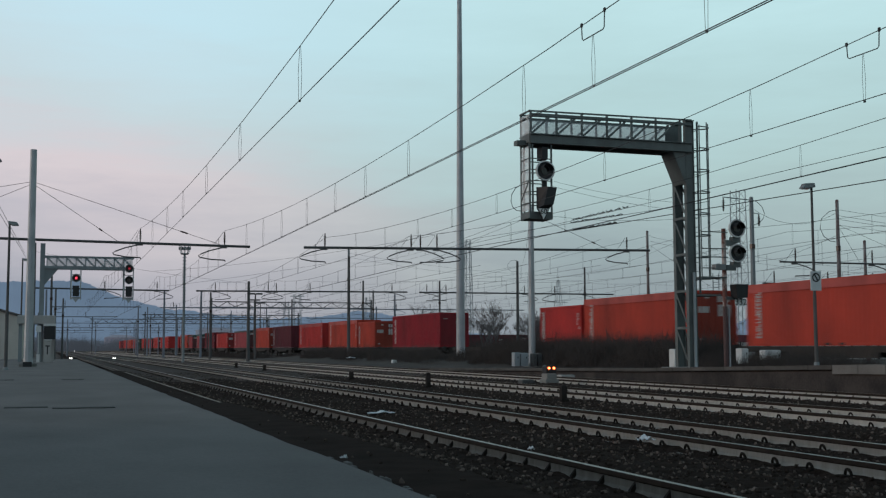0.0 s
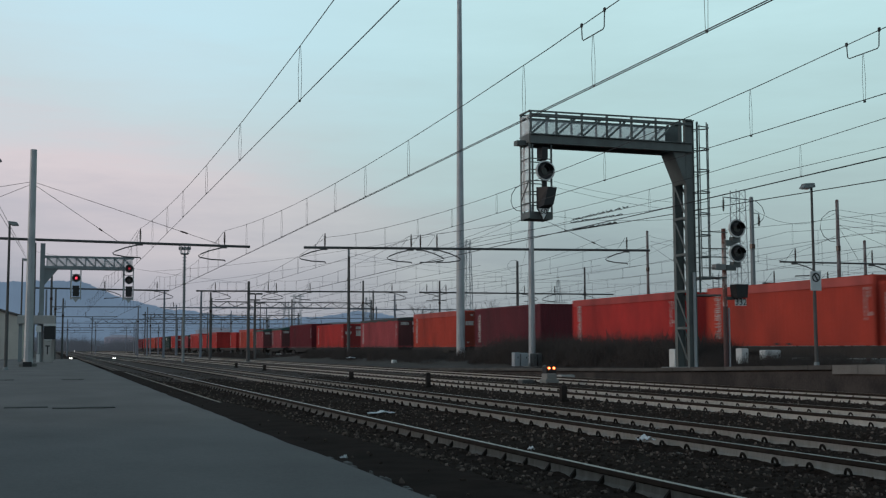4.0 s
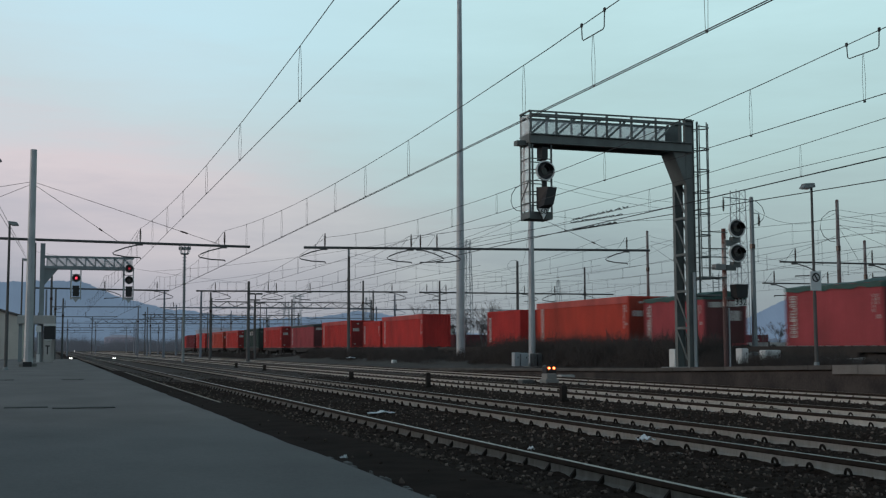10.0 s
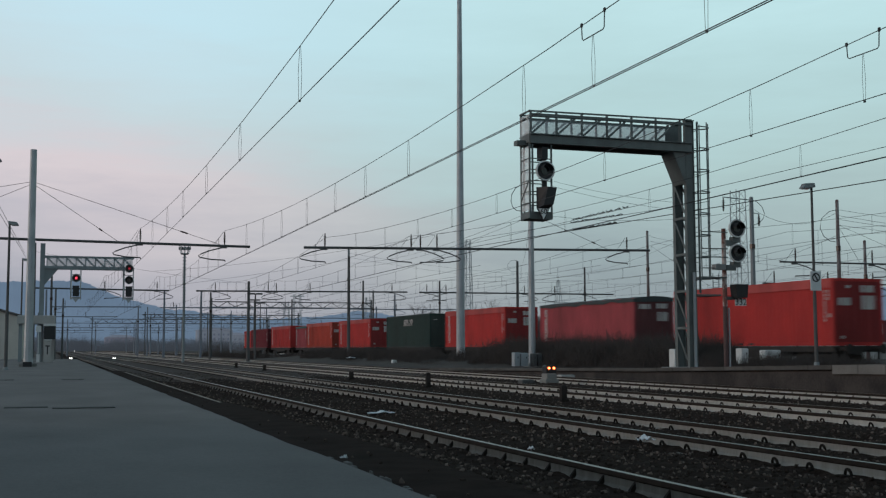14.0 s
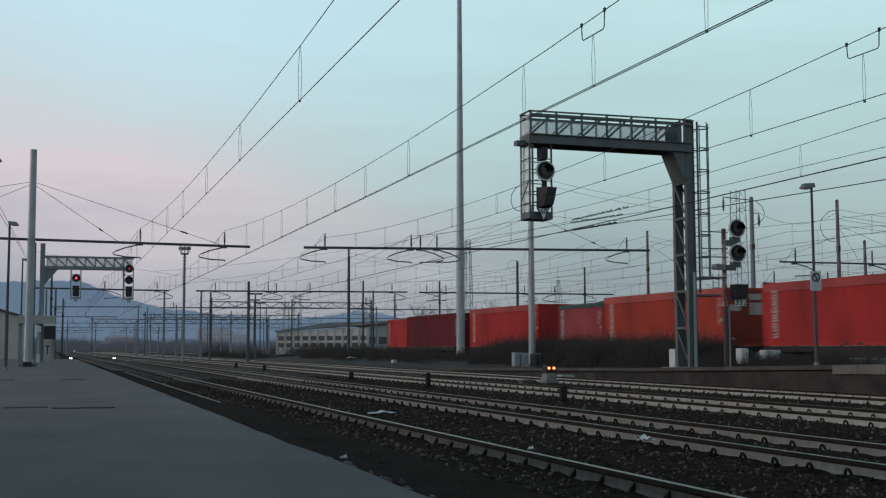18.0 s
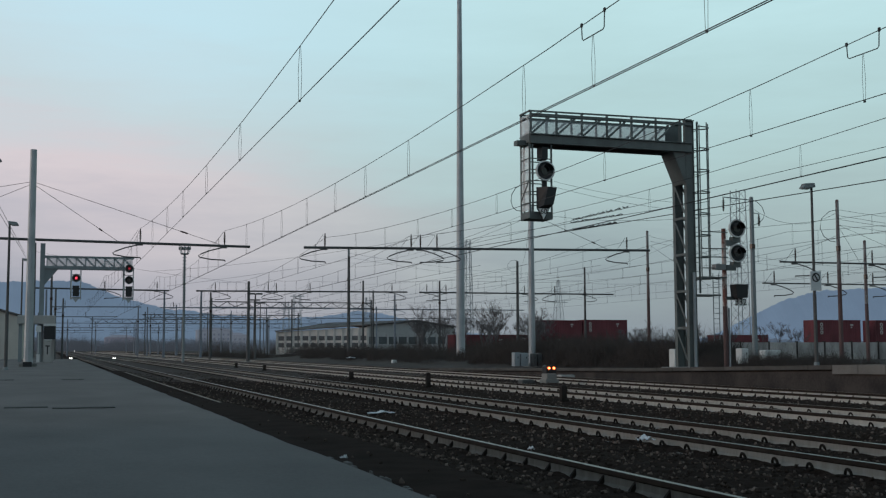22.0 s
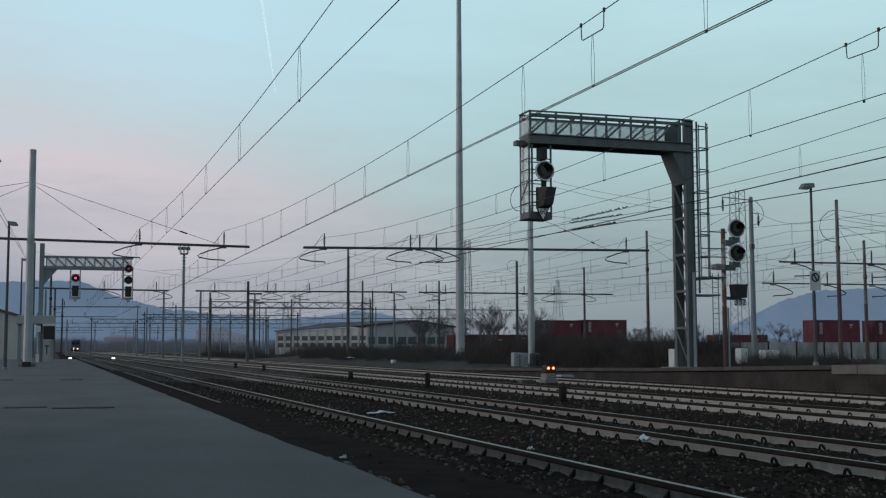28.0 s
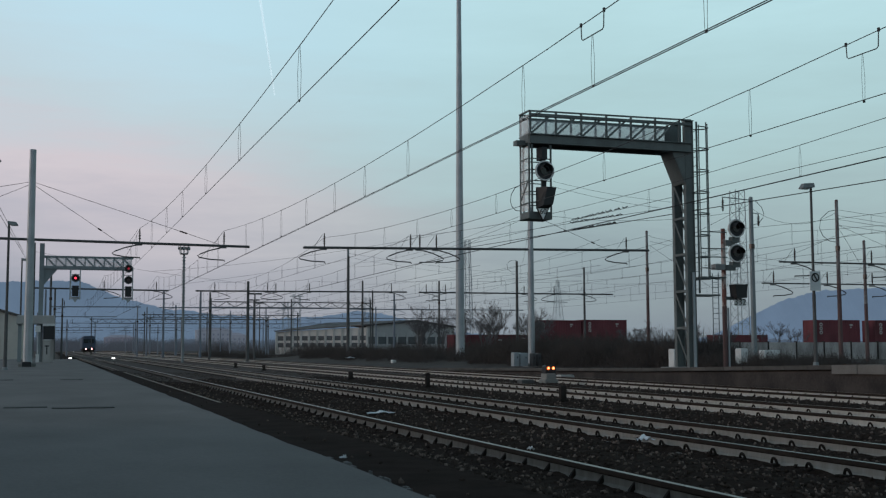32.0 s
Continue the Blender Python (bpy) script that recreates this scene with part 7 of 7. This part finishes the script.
M_BARK = mat("grey_brown_bark", (0.155, 0.140, 0.142), (0.105, 0.094, 0.094), 0.95, 0, 2, 20, 0.2)
for i, (x, y, h) in enumerate(((46, 120, 8.0), (48.5, 124, 8.5), (51, 118, 7.5), (43.5, 128, 7.0), (53, 122, 7.5), (41.5, 130, 8), (72, 120, 5.0), (68, 116, 4.6), (64, 118, 4.6), (76, 118, 4.6), (60, 95, 3.4), (66, 92, 4.0), (40, 125, 6), (56, 130, 7), (42.5, 112, 5.5), (44.8, 116, 6.5), (47.2, 113, 6.0), (49.5, 115, 5.5), (38.5, 122, 5.5), (63.5, 121, 5.0), (66.5, 122, 5.6), (69.5, 119, 4.6), (81, 119, 4.8), (84.5, 121, 5.2), (45.0, 132, 7.6), (47.5, 134, 7.2), (50.2, 131, 7.8), (52.6, 133, 6.8), (55, 128, 6.4), (43.8, 122, 6.6), (37.8, 118, 5.2), (58.5, 131, 5.6), (70.5, 117, 5.4), (73.5, 122, 5.8))):
    bare_tree(x, y, h, i + 3)


# ---- platform buildings and small things ----


def station_building():
    root = thing("station_building", "plain beige rendered building with a low gable beyond the platform", "building", (0, 140, -0.3))
    part("wall", MB().box(-14.0, -3.2, 0, 34, 0.0, 5.0), M_PALE2, root)
    part("gable", MB().add([(-14.0, 0, 5.0), (-3.2, 0, 5.0), (-8.6, 0, 6.6), (-14.0, 0.3, 5.0), (-3.2, 0.3, 5.0), (-8.6, 0.3, 6.6)], [(0, 1, 2), (5, 4, 3), (0, 3, 4, 1), (1, 4, 5, 2), (2, 5, 3, 0)]), M_PALE2, root)
    for x0, x1 in ((-3.0, -8.6), (-14.2, -8.6)):
        z0 = 4.98
        part("roof", MB().add([(x0, -0.4, z0), (x1, -0.4, 6.65), (x1, 34.4, 6.65), (x0, 34.4, z0), (x0, -0.4, z0 + 0.22), (x1, -0.4, 6.87), (x1, 34.4, 6.87), (x0, 34.4, z0 + 0.22)],
                              [(0, 3, 2, 1), (4, 5, 6, 7), (0, 1, 5, 4), (1, 2, 6, 5), (2, 3, 7, 6), (3, 0, 4, 7)]), M_ROOF, root)
    part("downpipe", MB().cyl((-3.12, -0.1, 0.0), (-3.12, -0.1, 4.95), 0.06, 0.06, 6), M_ROOF, root)


M_PALE2 = mat("beige_plaster", (0.62, 0.58, 0.52), (0.48, 0.45, 0.405), 0.9, 0, 0.5, 10, 0.1)
station_building()


def shelter():
    root = thing("platform_shelter", "concrete canopy with a dark opening beside the gantry leg", "shelter", (0, 78.5, 0.25))
    part("roof_slab", MB().bevel_box(-2.0, 0.32, 0, 3.0, 2.45, 2.98, 0.03), M_PALECONC, root)
    part("back_wall", MB().box(-0.40, 0.30, 1.2, 1.35, 0.0, 2.45), M_PALECONC, root)
    part("dark_opening", MB().box(-0.36, 0.30, 0.0, 1.2, 1.45, 2.35), M_BLACK, root)
    part("lintel", MB().box(-0.40, 0.34, -0.06, 0.0, 2.3, 2.45), M_WHITE, root)
    for x in (-1.9, -0.75):
        part("pillar", MB().box(x, x + 0.22, 0.3, 0.6, 0.0, 2.45), M_MAST, root)


shelter()


def pedestal():
    root = thing("pedestal", "pale concrete pedestal with a dark mark on the platform", "pedestal", (-0.12, 75.5, 0.25))
    part("shaft", MB().bevel_box(-0.19, 0.19, -0.2, 0.2, 0.0, 1.3, 0.03), M_PALECONC, root)
    part("cap", MB().bevel_box(-0.27, 0.27, -0.26, 0.26, 1.3, 1.42, 0.03), M_PALECONC, root)
    part("dark_mark", MB().box(-0.13, 0.13, -0.21, -0.203, 0.98, 1.05).box(-0.035, 0.035, -0.21, -0.203, 0.5, 0.98), M_BLACK, root)


pedestal()
solid("bin_box", MB().bevel_box(-0.20, 0.20, -0.2, 0.2, 0, 0.24, 0.03), M_BLACK, "black box at the foot of the platform mast", "box", at=(-0.97, 57.9, 0.25))
solid("notice_board", MB().box(-0.1, 0.1, -0.03, 0.03, 0.0, 0.5).box(-0.16, 0.16, -0.03, 0.03, 1.9, 2.3).box(-0.02, 0.02, -0.02, 0.02, 0.5, 1.9), M_WHITE, "small pale notice board on a stand", "notice board", at=(-0.68, 77.5, 0.25))


M_POST = mat("grimy_marker_post", (0.045, 0.038, 0.035), (0.022, 0.018, 0.016), 0.9, 0, 6, 40, 0.2, spec=0.1)


def reflector_post(x, y, z, h, w):
    root = thing("marker_post", "short dark marker post between the tracks", "marker post", (x, y, z), group="marker posts")
    part("stem", MB().bevel_box(-w / 2, w / 2, -0.06, 0.06, -0.15, h, 0.02), M_POST, root)
    part("foot", MB().bevel_box(-w * 0.7, w * 0.7, -0.1, 0.1, -0.2, -0.03, 0.02), M_CLIP, root)


for x, y, h, w in ((10.6, 32.6, 0.34, 0.13), (10.6, 23.1, 0.26, 0.13), (10.6, 41.8, 0.2, 0.16), (10.6, 60.1, 0.2, 0.16), (10.6, 69.7, 0.2, 0.16)):
    reflector_post(x, y, 0.02, h, w)


def cabinet(x, y, z, w, h, m, label):
    root = thing("trackside_cabinet", label, "cabinet", (x, y, z), group="trackside cabinets")
    part("body", MB().bevel_box(-w / 2, w / 2, -0.2, 0.2, -0.2, h, 0.03), m, root)
    part("door", MB().box(-w / 2 + 0.05, w / 2 - 0.05, -0.215, -0.2, 0.05, h - 0.08), m, root)
    part("handle", MB().box(w / 2 - 0.12, w / 2 - 0.09, -0.235, -0.215, h * 0.4, h * 0.6), M_BLACK, root)


cabinet(22.60, 55, 0.34, 0.28, 0.50, M_GALV, "pale grey trackside cabinet beside the mast")
cabinet(23.02, 55, 0.34, 0.40, 0.48, M_GALV, "pale grey trackside cabinet beside the mast")
cabinet(23.50, 54.8, 0.34, 0.2, 0.45, M_DARKMAST, "small dark cabinet beside the mast")
cabinet(23.78, 54.8, 0.34, 0.2, 0.45, M_DARKMAST, "small dark cabinet beside the mast")
cabinet(21.53, 37.2, 0.47, 0.24, 0.56, M_WHITE, "white trackside cabinet behind the gantry leg")
cabinet(26.2, 40, 0.62, 0.32, 0.42, M_WHITE, "white painted box half hidden by weeds")
cabinet(27.5, 40, 0.50, 0.72, 0.47, M_WHITE, "white painted box half hidden by weeds")
cabinet(23.15, 79, -0.1, 0.28, 0.34, M_WHITE, "small white marker box beside the track")


def litter(x, y, z, sx, sy, seed, label, name="litter"):
    mb = MB()
    n = 9
    vs = []
    for j in range(n):
        for i in range(n):
            a, b = i / (n - 1) - 0.5, j / (n - 1) - 0.5
            vs.append((a * sx, b * sy, 0.5 * min(sx, sy) * max(0, 0.5 - abs(a) - abs(b) * 0.5) + 0.05 * noise.noise((a * 4 + seed, b * 4, seed)) + 0.03))
    mb.add(vs, [(j * n + i, j * n + i + 1, (j + 1) * n + i + 1, (j + 1) * n + i) for j in range(n - 1) for i in range(n - 1)])
    solid(name, mb, M_LITTER, label, "litter", at=(x, y, z))


solid("concrete_slab", MB().bevel_box(-0.28, 0.28, -0.22, 0.22, -0.16, 0.07, 0.03), M_PALECONC, "pale concrete slab lying beside the dwarf signal", "slab", at=(18.75, 40.6, -0.02))
solid("concrete_slab", MB().bevel_box(-0.22, 0.22, -0.2, 0.2, -0.16, 0.10, 0.03), M_DARKMAST, "small brown trackside block beside the dwarf signal", "block", at=(15.0, 35.6, -0.06))
litter(5.85, 20.8, -0.13, 0.5, 0.16, 1, "flattened white plastic rag lying between the tracks", "plastic_rag")
litter(7.14, 13.1, -0.08, 0.19, 0.2, 2, "crumpled white plastic bag beside the rail", "plastic_bag")
litter(5.46, 12.82, -0.12, 0.07, 0.08, 3, "small scrap of white paper on ballast", "paper_scrap")
litter(2.77, 11.21, 0.0, 0.07, 0.05, 4, "small scrap of white paper on the dirt", "paper_scrap")
litter(23.3, 92, 0.25, 0.75, 0.4, 5, "pale slab lying on the bank", "pale_slab")


def bird(x, y, z, rz, root_label):
    root = thing("bird", root_label, "bird", (x, y, z), rz, group="birds on the wires")
    b = MB()
    n = 6
    rings = [(-0.07, 0.012, 0.05), (-0.03, 0.035, 0.06), (0.03, 0.04, 0.075), (0.07, 0.02, 0.10)]
    vs = []
    for yy, r, zz in rings:
        vs += [(r * math.cos(2 * math.pi * i / n), yy, zz + r * math.sin(2 * math.pi * i / n)) for i in range(n)]
    b.add(vs, [(k * n + i, k * n + (i + 1) % n, (k + 1) * n + (i + 1) % n, (k + 1) * n + i) for k in range(3) for i in range(n)] + [tuple(range(n))[::-1], tuple(3 * n + i for i in range(n))])
    part("body", b, M_BLACK, root)
    part("head", MB().cyl((0, 0.05, 0.10), (0, 0.10, 0.13), 0.026, 0.016, 6), M_BLACK, root)
    part("tail", MB().add([(-0.012, -0.06, 0.05), (0.012, -0.06, 0.05), (0.018, -0.15, 0.0), (-0.018, -0.15, 0.0), (0, -0.06, 0.06), (0, -0.15, 0.008)], [(0, 1, 2, 3), (0, 3, 5, 4), (1, 4, 5, 2)]), M_BLACK, root)
    return root


def wire_birds():
    first = None
    r = random.Random(4)
    for x, y0, y1, z0, z1, n in ((20.5, 38.8, 43.7, 6.345, 6.37, 22), (20.5, 39.2, 43.9, 6.105, 6.268, 24), (20.5, 39.6, 43.6, 5.842, 5.95, 30)):
        for i in range(n):
            f = (i + r.uniform(-0.35, 0.35)) / n
            m = pose(x, y0 + (y1 - y0) * f, z0 + (z1 - z0) * f - 0.02, 0, 0, 90 + r.uniform(-25, 25) + 180 * (r.random() < 0.4))
            if first is None:
                first = bird(0, 0, 0, 0, "small dark bird perched on an overhead wire")
                first.matrix_basis = m @ Matrix.Scale(0.66, 4)
            else:
                copy_thing(first, m)


wire_birds()

motions()
